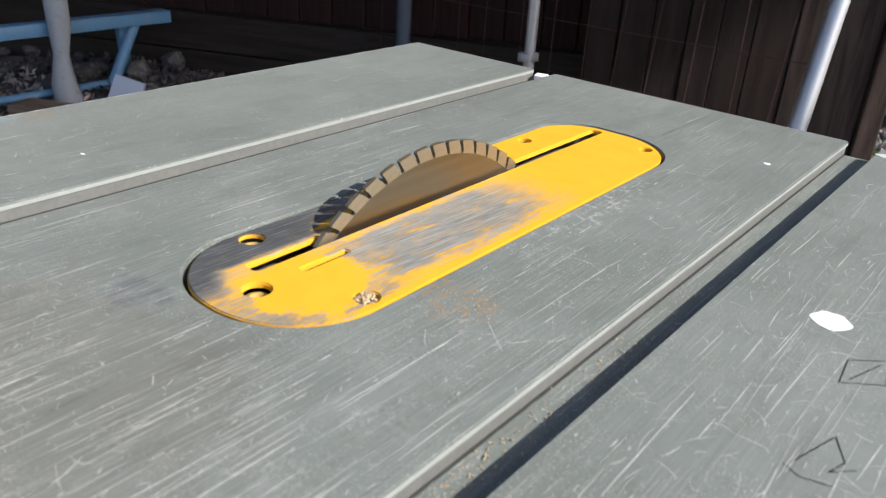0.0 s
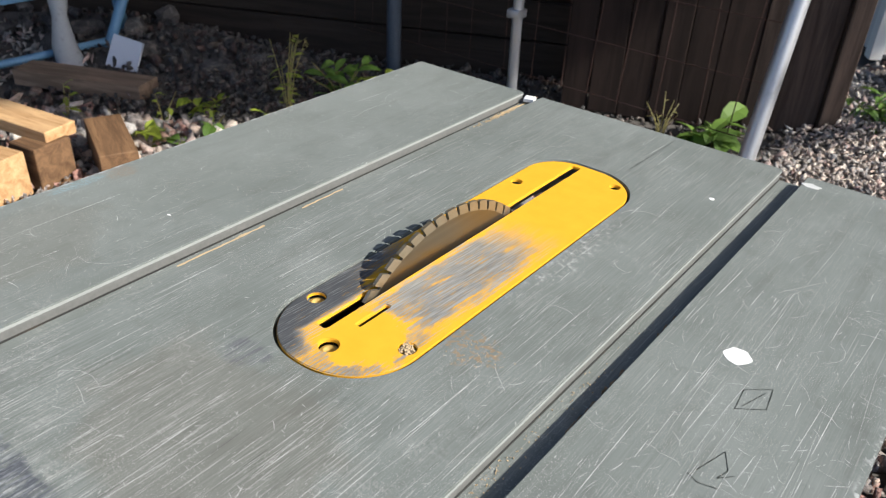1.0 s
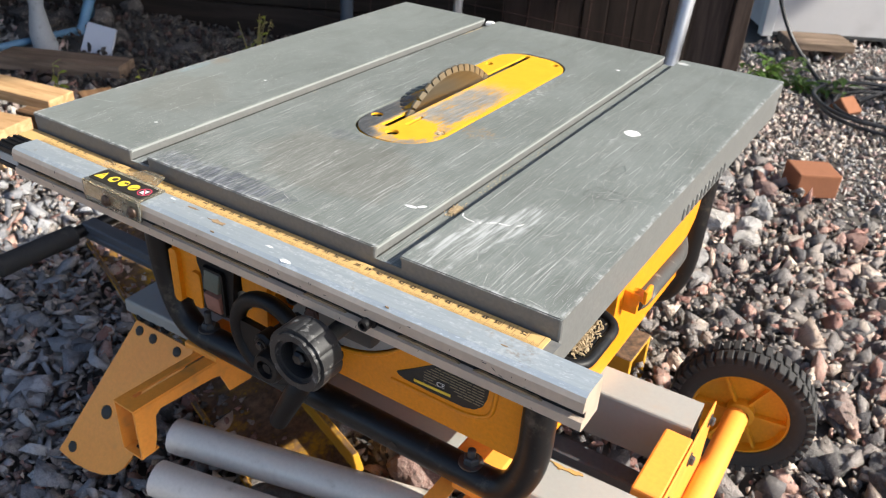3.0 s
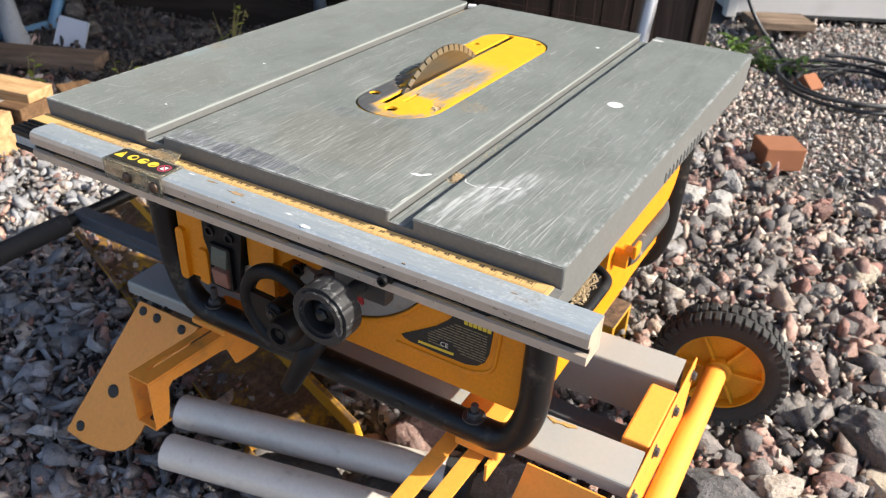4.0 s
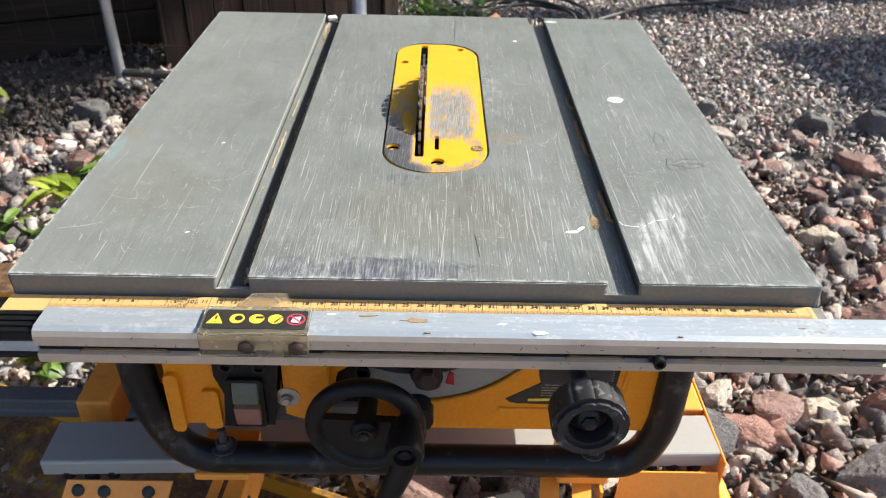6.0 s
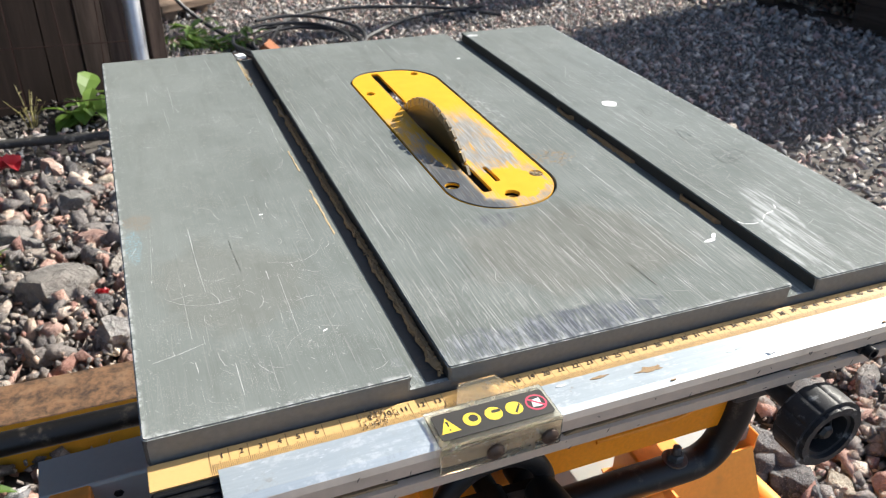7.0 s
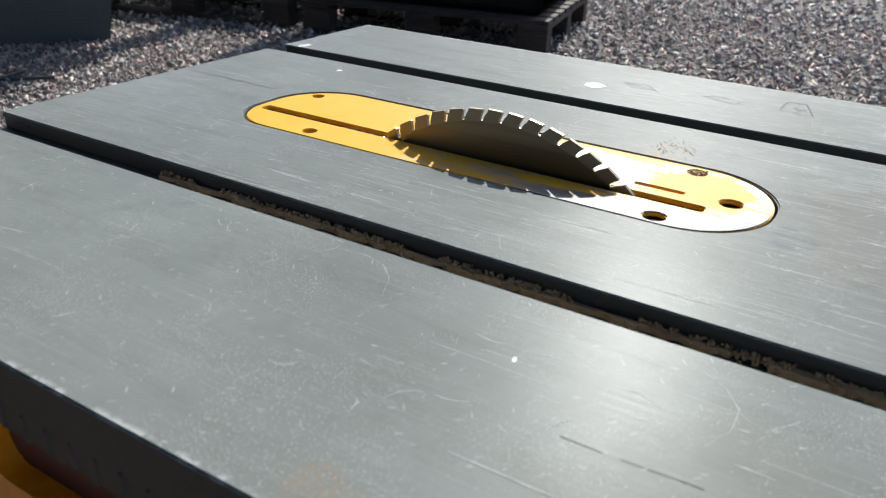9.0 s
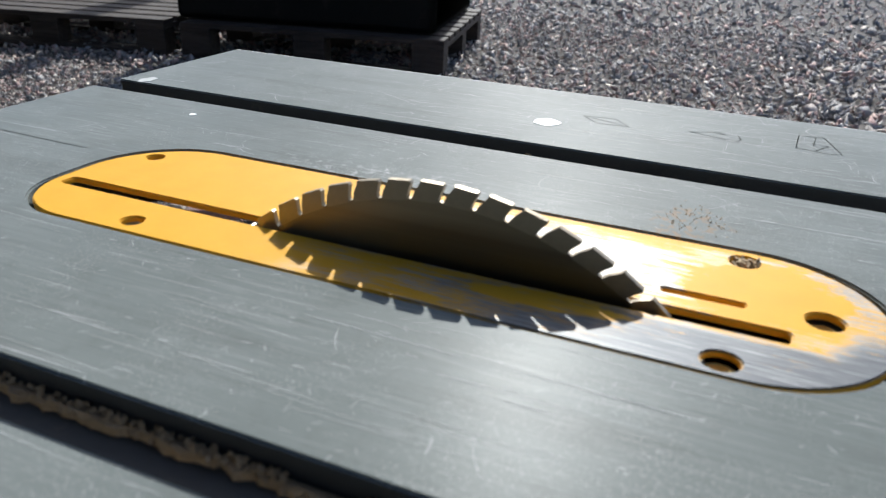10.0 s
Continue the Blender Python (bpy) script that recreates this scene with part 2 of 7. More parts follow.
def make_plate_paint():
    n = Nodes("yellow_plate_paint_worn_to_metal", 0.42, 0.0)
    ax = n.axes()
    smear = n.noise(1.0, 6.0, 0.68, n.mapped((85, 42, 20), -10.0))
    streak = n.noise(1.0, 3.0, 0.65, n.mapped((1150, 26, 60), -3.0))
    cross = n.noise(1.0, 3.0, 0.65, n.mapped((900, 40, 60), 18.0))
    # bare along the front rim, left of the slit and in the band right of it; paint kept in the hollows between
    dx, dy = n.math("SUBTRACT", ax[0], 0.2655), n.math("SUBTRACT", ax[1], 0.212)
    rim = n.math("SQRT", n.math("ADD", n.math("MULTIPLY", dx, dx), n.math("MULTIPLY", dy, dy)))
    rimwear = n.math("MULTIPLY", n.math("MULTIPLY", n.step(rim, 0.030, 0.043), n.step(ax[1], 0.255, 0.215)), n.math("ADD", 0.25, n.math("MULTIPLY", n.step(ax[0], 0.268, 0.244), 0.75)))
    band = n.math("MULTIPLY", n.math("MULTIPLY", n.step(ax[0], 0.256, 0.262), n.step(ax[0], 0.311, 0.292)), n.math("MULTIPLY", n.step(ax[1], 0.215, 0.255), n.step(ax[1], 0.395, 0.330)))
    side = n.math("MULTIPLY", n.step(ax[0], 0.2465, 0.240), n.step(ax[1], 0.330, 0.225))
    bare = n.math("MAXIMUM", n.math("MAXIMUM", rimwear, n.math("MULTIPLY", band, 0.60)), n.math("MULTIPLY", side, 0.9))
    front = n.step(ax[1], 0.395, 0.330)
    kept = n.blot(0.279, 0.203, 0.024, 0.026, 0.75, 75.0, 25.0)
    kept = n.math("MAXIMUM", kept, n.blot(0.238, 0.272, 0.006, 0.030, 0.4, 70.0))
    kept = n.math("MAXIMUM", kept, n.math("MULTIPLY", n.step(ax[0], 0.3075, 0.3105), n.step(ax[1], 0.19, 0.215)))
    w = n.math("ADD", n.math("ADD", 0.12, n.math("MULTIPLY", bare, 0.36)), n.math("ADD", n.math("MULTIPLY", smear, 0.62), n.math("MULTIPLY", streak, 0.92)))
    w = n.math("SUBTRACT", n.math("ADD", w, n.math("MULTIPLY", cross, 0.22)), n.math("MULTIPLY", kept, 0.26))
    wear = n.math("MULTIPLY", n.step(w, 0.96, 1.20), n.math("MULTIPLY", front, n.step(ax[2], TOP - 0.0013, TOP - 0.0008)))
    paint = n.mix(n.noise(60.0, 4.0), (0.63, 0.325, 0.022), (0.74, 0.39, 0.032))
    metal = n.mix(n.step(streak, 0.36, 0.64), (0.17, 0.175, 0.172), (0.38, 0.38, 0.36))
    dark = n.math("MAXIMUM", rimwear, side)
    metal = n.mix(n.math("MULTIPLY", dark, 0.80), metal, n.mix(n.step(streak, 0.52, 0.70), (0.050, 0.055, 0.066), (0.22, 0.225, 0.23)))
    metal = n.mix(n.math("MULTIPLY", n.step(cross, 0.58, 0.72), 0.16), metal, (0.42, 0.42, 0.42))
    n.put("Base Color", n.mix(wear, paint, metal))
    n.bsdf.inputs["Specular IOR Level"].default_value = 0.08
    n.put("Metallic", n.math("MULTIPLY", wear, 0.36))
    n.put("Roughness", n.math("ADD", 0.42, n.math("MULTIPLY", streak, 0.2)))
    n.bump(n.math("SUBTRACT", n.math("MULTIPLY", streak, 0.3), wear), 0.2, 0.0003)
    return n.mat


def make_stone(name, stops, bump=0.6, single=False, flecks=0.5):
    """Broken stone: one colour to a piece, coarse mottling, pale and dark mineral flecks. single: each piece is an object."""
    n = Nodes(name, 0.88, 0.0)
    n.bsdf.inputs["Specular IOR Level"].default_value = 0.3
    pick = n.add("ShaderNodeObjectInfo").outputs["Random"] if single else n.add("ShaderNodeNewGeometry").outputs["Random Per Island"]
    col = n.ramp(pick, stops, "CONSTANT")
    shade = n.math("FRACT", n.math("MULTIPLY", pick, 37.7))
    col = n.mix(1.0, col, n.ramp(shade, [(0.0, (0.62, 0.62, 0.64)), (1.0, (1.22, 1.18, 1.14))]), "MULTIPLY")
    coarse, fine = n.noise(34.0, 5.0, 0.65), n.noise(520.0, 4.0, 0.7)
    mottle = n.noise(120.0, 4.0, 0.7)
    col = n.mix(n.math("MULTIPLY", n.step(coarse, 0.50, 0.66), 0.45), col, n.mix(0.55, col, (0.50, 0.43, 0.38)))
    col = n.mix(n.math("MULTIPLY", n.step(coarse, 0.46, 0.34), 0.45), col, n.mix(0.6, col, (0.085, 0.075, 0.075)))
    col = n.mix(n.math("MULTIPLY", n.step(mottle, 0.54, 0.66), flecks * 0.7), col, (0.10, 0.092, 0.092))
    col = n.mix(n.math("MULTIPLY", n.step(fine, 0.56, 0.68), flecks), col, (0.62, 0.58, 0.54))
    col = n.mix(n.math("MULTIPLY", n.step(fine, 0.44, 0.33), flecks * 0.8), col, (0.055, 0.052, 0.054))
    n.put("Base Color", col)
    n.bump(n.math("ADD", n.math("MULTIPLY", coarse, 0.8), n.math("ADD", n.math("MULTIPLY", mottle, 0.7), n.math("MULTIPLY", fine, 0.3))), bump, 0.011)
    return n.mat


def make_wood(name, dark, light, along=(3, 40, 40), rough=0.75, random_tint=0.35):
    n = Nodes(name, rough)
    n.bsdf.inputs["Specular IOR Level"].default_value = 0.2
    tex = n.noise(1.0, 6.0, 0.65, n.mapped(along), 0.6)
    fibre = n.noise(1.0, 3.0, 0.7, n.mapped(tuple(a * 6 for a in along)))
    info = n.add("ShaderNodeObjectInfo")
    col = n.mix(n.step(tex, 0.3, 0.7), dark, light)
    col = n.mix(n.math("MULTIPLY", n.step(fibre, 0.55, 0.7), 0.4), col, tuple(c * 0.5 for c in dark))
    tint = n.math("ADD", 1 - random_tint / 2, n.math("MULTIPLY", info.outputs["Random"], random_tint))
    v = n.add("ShaderNodeHueSaturation")
    n.link(tint, v.inputs["Value"])
    n.link(col, v.inputs["Color"])
    n.put("Base Color", v.outputs[0])
    n.bump(n.math("ADD", tex, n.math("MULTIPLY", fibre, 0.4)), 0.35, 0.003)
    return n.mat


def make_rusty_yellow(name="rusted_steel_with_old_yellow_paint", left=0.0, flat=0.5):
    """left: how much less of the old paint is left; flat: how much more has gone from level faces."""
    n = Nodes(name, 0.75, 0.1)
    a, b = n.noise(9.0, 6.0, 0.7), n.noise(70.0, 5.0, 0.7)
    rust = n.mix(n.step(b, 0.32, 0.68), (0.040, 0.025, 0.017), (0.205, 0.112, 0.058))
    rust = n.mix(n.math("MULTIPLY", n.step(a, 0.52, 0.64), 0.6), rust, (0.25, 0.155, 0.090))
    ax = n.axes()
    paint = n.mix(b, (0.55, 0.28, 0.015), (0.68, 0.36, 0.03))
    geo = n.add("ShaderNodeNewGeometry")
    sep = n.add("ShaderNodeSeparateXYZ")
    n.link(geo.outputs["True Normal"], sep.inputs[0])
    worn = n.math("ADD", n.math("MULTIPLY", n.math("ABSOLUTE", sep.outputs[2]), flat), n.math("ADD", n.math("MULTIPLY", a, 0.5), n.math("MULTIPLY", b, 0.25)))
    n.put("Base Color", n.mix(n.step(worn, 0.44 - left, 0.56 - left), paint, rust))
    n.bump(n.math("ADD", a, b), 0.4, 0.002)
    return n.mat


def make_extrusion():
    """Dull aluminium with scuffs along its length, pale scrapes and brown stains."""
    n = Nodes("aluminium_extrusion", 0.36, 0.40)
    broad = n.noise(30.0, 5.0, 0.65)
    along = n.noise(1.0, 4.0, 0.65, n.mapped((14, 420, 420)))
    col = n.mix(n.step(along, 0.34, 0.66), (0.375, 0.425, 0.462), (0.415, 0.465, 0.500))
    col = n.mix(n.math("MULTIPLY", n.step(broad, 0.56, 0.76), 0.5), col, (0.42, 0.36, 0.28))
    scrape = n.math("MULTIPLY", n.step(n.noise(1.0, 3.0, 0.7, n.mapped((160, 900, 900), 8.0)), 0.60, 0.70), n.step(n.noise(16.0, 3.0), 0.40, 0.56))
    col = n.mix(n.math("MULTIPLY", scrape, 0.75), col, (0.72, 0.76, 0.79))
    scuff = n.math("MULTIPLY", n.step(n.noise(60.0, 5.0, 0.75), 0.55, 0.63), n.step(n.noise(9.0, 3.0), 0.42, 0.58))
    col = n.mix(n.math("MULTIPLY", scuff, 0.45), col, (0.30, 0.33, 0.36))
    rubbed = n.math("MULTIPLY", n.step(n.noise(1.0, 5.0, 0.7, n.mapped((38, 120, 120), 0.0, (4, 1, 0))), 0.50, 0.60), n.step(n.noise(260.0, 4.0, 0.7), 0.40, 0.58))
    col = n.mix(n.math("MULTIPLY", rubbed, 0.45), col, (0.66, 0.69, 0.70))
    stain = n.math("MULTIPLY", n.step(n.noise(22.0, 4.0, 0.7), 0.60, 0.70), n.step(n.noise(300.0, 4.0, 0.7), 0.44, 0.62))
    col = n.mix(n.math("MULTIPLY", stain, 0.7), col, (0.26, 0.19, 0.12))
    n.put("Base Color", col)
    n.put("Roughness", n.math("ADD", 0.25, n.math("ADD", n.math("MULTIPLY", broad, 0.2), n.math("MULTIPLY", along, 0.06))))
    n.bump(n.math("ADD", along, scrape), 0.08, 0.0005)
    return n.mat


TABLE = make_table_metal()
PLATE = make_plate_paint()
YELLOW = plain("yellow_plastic", (0.80, 0.268, 0.004), 0.42, amount=0.14)
STAND_YELLOW = plain("yellow_painted_steel", (0.90, 0.345, 0.052), 0.42, dirt=(0.42, 0.20, 0.06), amount=0.6, scale=28, vary=0.16)
RUBBER = plain("black_rubber", (0.030, 0.029, 0.028), 0.8, dirt=(0.12, 0.108, 0.093), amount=0.7, scale=25)
BLACK = plain("black_painted_steel", (0.010, 0.010, 0.0105), 0.36, spec=0.34, dirt=(0.15, 0.125, 0.098), amount=0.75, scale=30)
BLACK_PLASTIC = plain("black_plastic", (0.009, 0.009, 0.0095), 0.45, spec=0.25, dirt=(0.10, 0.088, 0.075), amount=0.26, scale=45)
ALU = make_extrusion()
# beige of the sunlit ground's reflection put into the metal's colour
BEIGE_ALU = plain("aluminium_with_painted_reflection", (0.58, 0.47, 0.365), 0.42, 0.30, dirt=(0.26, 0.20, 0.14), amount=0.5, scale=26, vary=0.15, relief=0.08)
# near-black that paints shade into the slots; the black bolts use it too
SHADE_AND_BOLT_BLACK = plain("slot_shade_and_bolt_black", (0.028, 0.028, 0.027), 0.6, dirt=(0.10, 0.075, 0.05), amount=0.5, scale=60)
WHITE_STEEL = plain("pale_cream_painted_steel", (0.335, 0.345, 0.325), 0.38, 0.1, dirt=(0.40, 0.29, 0.15), amount=0.45, scale=22, vary=0.08, relief=0.08)
SILVER_TUBE = plain("silver_painted_tube", (0.68, 0.63, 0.56), 0.34, 0.12, dirt=(0.26, 0.21, 0.16), amount=0.7, scale=30, vary=0.14, relief=0.08)
DARK_STEEL = plain("dark_grey_steel", (0.070, 0.072, 0.074), 0.45, 0.4, amount=0.3, scale=20)
GREY_STEEL = plain("blue_grey_painted_steel", (0.105, 0.112, 0.122), 0.42, 0.2, dirt=(0.20, 0.165, 0.13), amount=0.5, scale=22)
STEEL = plain("dull_bright_steel", (0.45, 0.44, 0.42), 0.3, 0.9, dirt=(0.16, 0.10, 0.06), amount=0.4, scale=90, vary=0.12)
GALV = plain("galvanised_steel", (0.48, 0.49, 0.51), 0.42, 0.7, amount=0.35, scale=25, vary=0.12)
QUADRANT = plain("dull_grey_quadrant_plate", (0.30, 0.275, 0.245), 0.5, 0.2, dirt=(0.16, 0.12, 0.08), amount=0.5, scale=50, vary=0.12)
SKIRT = plain("dark_grey_cast_skirt", (0.17, 0.172, 0.165), 0.55, 0.3, dirt=(0.26, 0.25, 0.23), amount=0.35, scale=35)
# darker skirt colour that paints the shade on the left side
SHADED_SKIRT = plain("skirt_darkened_for_shade", (0.062, 0.058, 0.054), 0.6, 0.1, dirt=(0.12, 0.105, 0.09), amount=0.5, scale=40, vary=0.3)
KNOB = plain("scuffed_black_plastic", (0.024, 0.024, 0.025), 0.42, dirt=(0.40, 0.40, 0.39), amount=0.85, scale=95, vary=0.5, relief=0.3)
# bare metal, made paler still for the sun on this wall
SLOT_EDGE = plain("bare_sun_side_slot_wall", (0.285, 0.30, 0.288), 0.5, vary=0.15, amount=0.35, scale=40)
SCRATCH = plain("pale_scratched_metal", (0.52, 0.525, 0.51), 0.5, spec=0.05, vary=0.3, amount=0.7, dirt=(0.26, 0.275, 0.265), scale=50)
TAPE = plain("buff_rule_tape", (0.60, 0.385, 0.150), 0.5, dirt=(0.30, 0.24, 0.15), amount=0.35, scale=60, vary=0.06, relief=0.05)
DUSTY_SCREW = plain("dusty_ochre_screw", (0.42, 0.29, 0.075), 0.7, dirt=(0.10, 0.08, 0.05), amount=0.5, scale=150)
TICK = plain("brown_print", (0.035, 0.022, 0.014), 0.6, vary=0.0, amount=0.2)
INK = plain("black_print", (0.02, 0.018, 0.015), 0.6, vary=0.0, amount=0.2)
SIGN_YELLOW = plain("yellow_print", (0.78, 0.56, 0.05), 0.45, vary=0.05, amount=0.2)
SIGN_WHITE = plain("white_print", (0.75, 0.74, 0.72), 0.5, vary=0.05, amount=0.2)
SIGN_RED = plain("red_print", (0.55, 0.05, 0.10), 0.5, vary=0.05, amount=0.2)
RED = plain("red_plastic", (0.36, 0.010, 0.018), 0.45, vary=0.2, amount=0.1)
WHITE_PAINT = plain("white_paint", (0.78, 0.78, 0.76), 0.6, vary=0.06, amount=0.15, scale=120)
SAWDUST = plain("pale_sawdust", (0.50, 0.38, 0.23), 0.95, dirt=(0.30, 0.21, 0.12), amount=0.6, scale=220, vary=0.4, relief=0.8)
OLD_DUST = plain("packed_brown_sawdust", (0.34, 0.23, 0.125), 0.95, dirt=(0.08, 0.06, 0.04), amount=0.6, scale=160, vary=0.4, relief=0.8)
PENCIL = plain("pencil_line", (0.118, 0.124, 0.122), 0.38, spec=0.03, vary=0.0, amount=0.0)
BRICK = plain("red_brick", (0.29, 0.112, 0.052), 0.9, dirt=(0.17, 0.085, 0.050), amount=0.5, scale=50, vary=0.25, relief=0.6)
HOSE = plain("black_hose", (0.03, 0.03, 0.032), 0.5, dirt=(0.18, 0.17, 0.15), amount=0.4, scale=20)
BLUE = plain("blue_painted_steel", (0.12, 0.26, 0.42), 0.45, dirt=(0.25, 0.28, 0.32), amount=0.4, scale=20)
PANEL = plain("pale_grey_wall_panel", (0.62, 0.60, 0.59), 0.5, amount=0.15, scale=4, vary=0.04, relief=0.05)
WHITE_TRIM = plain("white_plastic_trim", (0.74, 0.74, 0.72), 0.4, amount=0.15, scale=10, vary=0.04)
SLATE = plain("white_broken_board", (0.50, 0.53, 0.60), 0.6, amount=0.2, scale=12, vary=0.05)
TUB = plain("dull_grey_tub_plastic", (0.075, 0.085, 0.085), 0.6, spec=0.25, amount=0.3, scale=10)
PINK_GRAVEL = make_stone("pale_pink_gravel", [(0.0, (0.42, 0.36, 0.32)), (0.25, (0.52, 0.42, 0.36)), (0.5, (0.30, 0.26, 0.24)), (0.7, (0.62, 0.55, 0.48))], 0.6)
BIN = plain("black_tub_plastic", (0.010, 0.011, 0.011), 0.55, spec=0.2, amount=0.25, scale=10)
SOIL = plain("dark_gravel_bed", (0.115, 0.103, 0.093), 0.95, dirt=(0.04, 0.037, 0.034), amount=0.7, scale=18, vary=0.6, relief=1.0)
RUSTY_YELLOW = make_rusty_yellow()
RUSTY_DARK = make_rusty_yellow("dark_rust_with_scraps_of_yellow_paint", -0.02, 0.205)
RUST_WIRE = plain("rusty_wire", (0.045, 0.020, 0.014), 0.8, 0.2, amount=0.3, scale=60)
SHED_WOOD = make_wood("dark_red_stained_boards", (0.012, 0.0045, 0.004), (0.030, 0.010, 0.008), (30, 30, 2.0))
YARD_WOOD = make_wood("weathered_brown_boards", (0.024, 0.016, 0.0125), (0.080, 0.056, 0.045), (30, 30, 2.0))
DARK_WOOD = make_wood("darker_red_brown_boards", (0.012, 0.0072, 0.0055), (0.026, 0.0165, 0.013), (30, 30, 2.0), random_tint=0.2)
PLINTH_WOOD = make_wood("grimy_brown_boards", (0.018, 0.013, 0.010), (0.036, 0.026, 0.020), (2.0, 30, 30))
FRESH_WOOD = make_wood("orange_sawn_timber", (0.34, 0.19, 0.085), (0.55, 0.36, 0.19), (4, 40, 40))
BROWN_WOOD = make_wood("brown_weathered_block", (0.09, 0.050, 0.027), (0.20, 0.115, 0.06), (4, 40, 40))
GREY_WOOD = make_wood("grey_brown_plank", (0.12, 0.085, 0.06), (0.25, 0.18, 0.13), (4, 40, 40))
PALLET_WOOD = make_wood("old_brown_pallet_boards", (0.022, 0.017, 0.014), (0.055, 0.042, 0.034), (4, 40, 40))
BARK = make_wood("bark", (0.07, 0.05, 0.035), (0.16, 0.12, 0.09), (18, 18, 3))
STONE_MIX = [(0.0, (0.175, 0.170, 0.168)), (0.18, (0.41, 0.265, 0.222)), (0.31, (0.29, 0.268, 0.245)), (0.45, (0.105, 0.104, 0.108)), (0.58, (0.47, 0.385, 0.320)), (0.67, (0.29, 0.155, 0.128)), (0.77, (0.215, 0.205, 0.198)), (0.90, (0.58, 0.52, 0.45))]
GRAVEL = make_stone("crushed_stone", [(p, tuple(min(0.8, c * k2 + 0.03) for c, k2 in zip(k, (1.26, 1.19, 1.15)))) for p, k in STONE_MIX], 0.9)
FINE_GRAVEL = make_stone("fine_yard_gravel", [(p, tuple(min(0.8, c * 1.05 + 0.19) for c in k)) for p, k in STONE_MIX], 0.7)
# stone mix darkened to stand for the wall's shade, and for dark soil
RUBBLE = make_stone("shade_and_soil_dark_rubble", [(p, tuple(c * 0.22 + 0.012 for c in k)) for p, k in STONE_MIX], 0.7)
SHALE = make_stone("blue_grey_shale", [(0.0, (0.36, 0.37, 0.39)), (0.25, (0.25, 0.26, 0.28)), (0.5, (0.44, 0.445, 0.46)), (0.75, (0.39, 0.35, 0.335))], 0.7)
# rock colour lowered to paint in the same shade
ROCK_SHADED = make_stone("shade_darkened_rock", [(0.0, (0.085, 0.080, 0.078)), (0.5, (0.065, 0.063, 0.066))], 0.9, True)
PALE_STONE = make_stone("pale_limestone", [(0.0, (0.62, 0.58, 0.53)), (0.4, (0.50, 0.40, 0.36)), (0.7, (0.72, 0.69, 0.65))], 0.7)
ROCK_GREY = make_stone("grey_quarry_rock", [(0.0, (0.20, 0.195, 0.190)), (0.35, (0.145, 0.145, 0.148)), (0.65, (0.27, 0.255, 0.235))], 0.9, True)
ROCK_PINK = make_stone("pink_quarry_rock", [(0.0, (0.40, 0.255, 0.215)), (0.3, (0.30, 0.175, 0.145)), (0.6, (0.46, 0.335, 0.285))], 0.9, True)
ROCK_LIGHT = make_stone("light_grey_quarry_rock", [(0.0, (0.43, 0.42, 0.41)), (0.4, (0.36, 0.355, 0.35)), (0.7, (0.50, 0.48, 0.45))], 0.9, True)
ROCK_PALE = make_stone("pale_quarry_rock", [(0.0, (0.46, 0.41, 0.35)), (0.4, (0.52, 0.46, 0.36)), (0.7, (0.40, 0.37, 0.33))], 0.9, True)


def make_leaf(name, dark, light):
    n = Nodes(name, 0.5)
    geo = n.add("ShaderNodeNewGeometry")
    n.put("Base Color", n.mix(geo.outputs["Random Per Island"], dark, light))
    n.bsdf.inputs["Subsurface Weight"].default_value = 0.0
    tr = n.add("ShaderNodeBsdfTranslucent")
    n.link(n.mix(geo.outputs["Random Per Island"], light, light), tr.inputs["Color"])
    mx = n.add("ShaderNodeMixShader", Fac=0.3)
    n.link(n.bsdf.outputs[0], mx.inputs[1])
    n.link(tr.outputs[0], mx.inputs[2])
    n.link(mx.outputs[0], n.tree.nodes["Material Output"].inputs["Surface"])
    return n.mat


DUSTY_RAIL = plain("dusty_grey_rail", (0.05, 0.048, 0.045), 0.7, dirt=(0.36, 0.33, 0.28), amount=0.8, scale=60, vary=0.4, relief=0.4)
SCREW = plain("rusty_screw_steel", (0.075, 0.048, 0.034), 0.4, 0.5, amount=0.4, scale=90)
LEAF = make_leaf("green_leaves", (0.07, 0.14, 0.022), (0.18, 0.29, 0.055))
LEAF_LIME = make_leaf("lime_leaves", (0.17, 0.26, 0.03), (0.34, 0.40, 0.05))
STRAW = make_leaf("dry_stalks", (0.20, 0.19, 0.06), (0.36, 0.31, 0.13))
CLEAR = Nodes("scuffed_clear_plastic", 0.2, 0.0, (0.93, 0.86, 0.70))
CLEAR.bsdf.inputs["Transmission Weight"].default_value = 0.93
CLEAR.bsdf.inputs["IOR"].default_value = 1.3
CLEAR.put("Roughness", CLEAR.ramp(CLEAR.noise(90.0, 4.0), [(0.3, 0.06), (0.7, 0.32)]))
CLEAR = CLEAR.mat


def make_blade_steel():
    n = Nodes("spun_saw_steel", 0.36, 0.9, (0.30, 0.27, 0.22))
    ring = n.noise(1.0, 3.0, 0.6, n.mapped((1, 220, 220)))
    n.put("Base Color", n.mix(ring, (0.125, 0.103, 0.072), (0.235, 0.195, 0.135)))
    n.put("Roughness", n.math("ADD", 0.30, n.math("MULTIPLY", ring, 0.15)))
    n.bsdf.inputs["Anisotropic"].default_value = 0.75
    way = n.add("ShaderNodeTangent")
    way.direction_type, way.axis = "RADIAL", "Z"
    n.put("Tangent", way.outputs[0])
    return n.mat


BLADE = make_blade_steel()
TOOTH = plain("ground_tooth_steel", (0.29, 0.245, 0.175), 0.42, 0.75, amount=0.3, scale=60, vary=0.2)


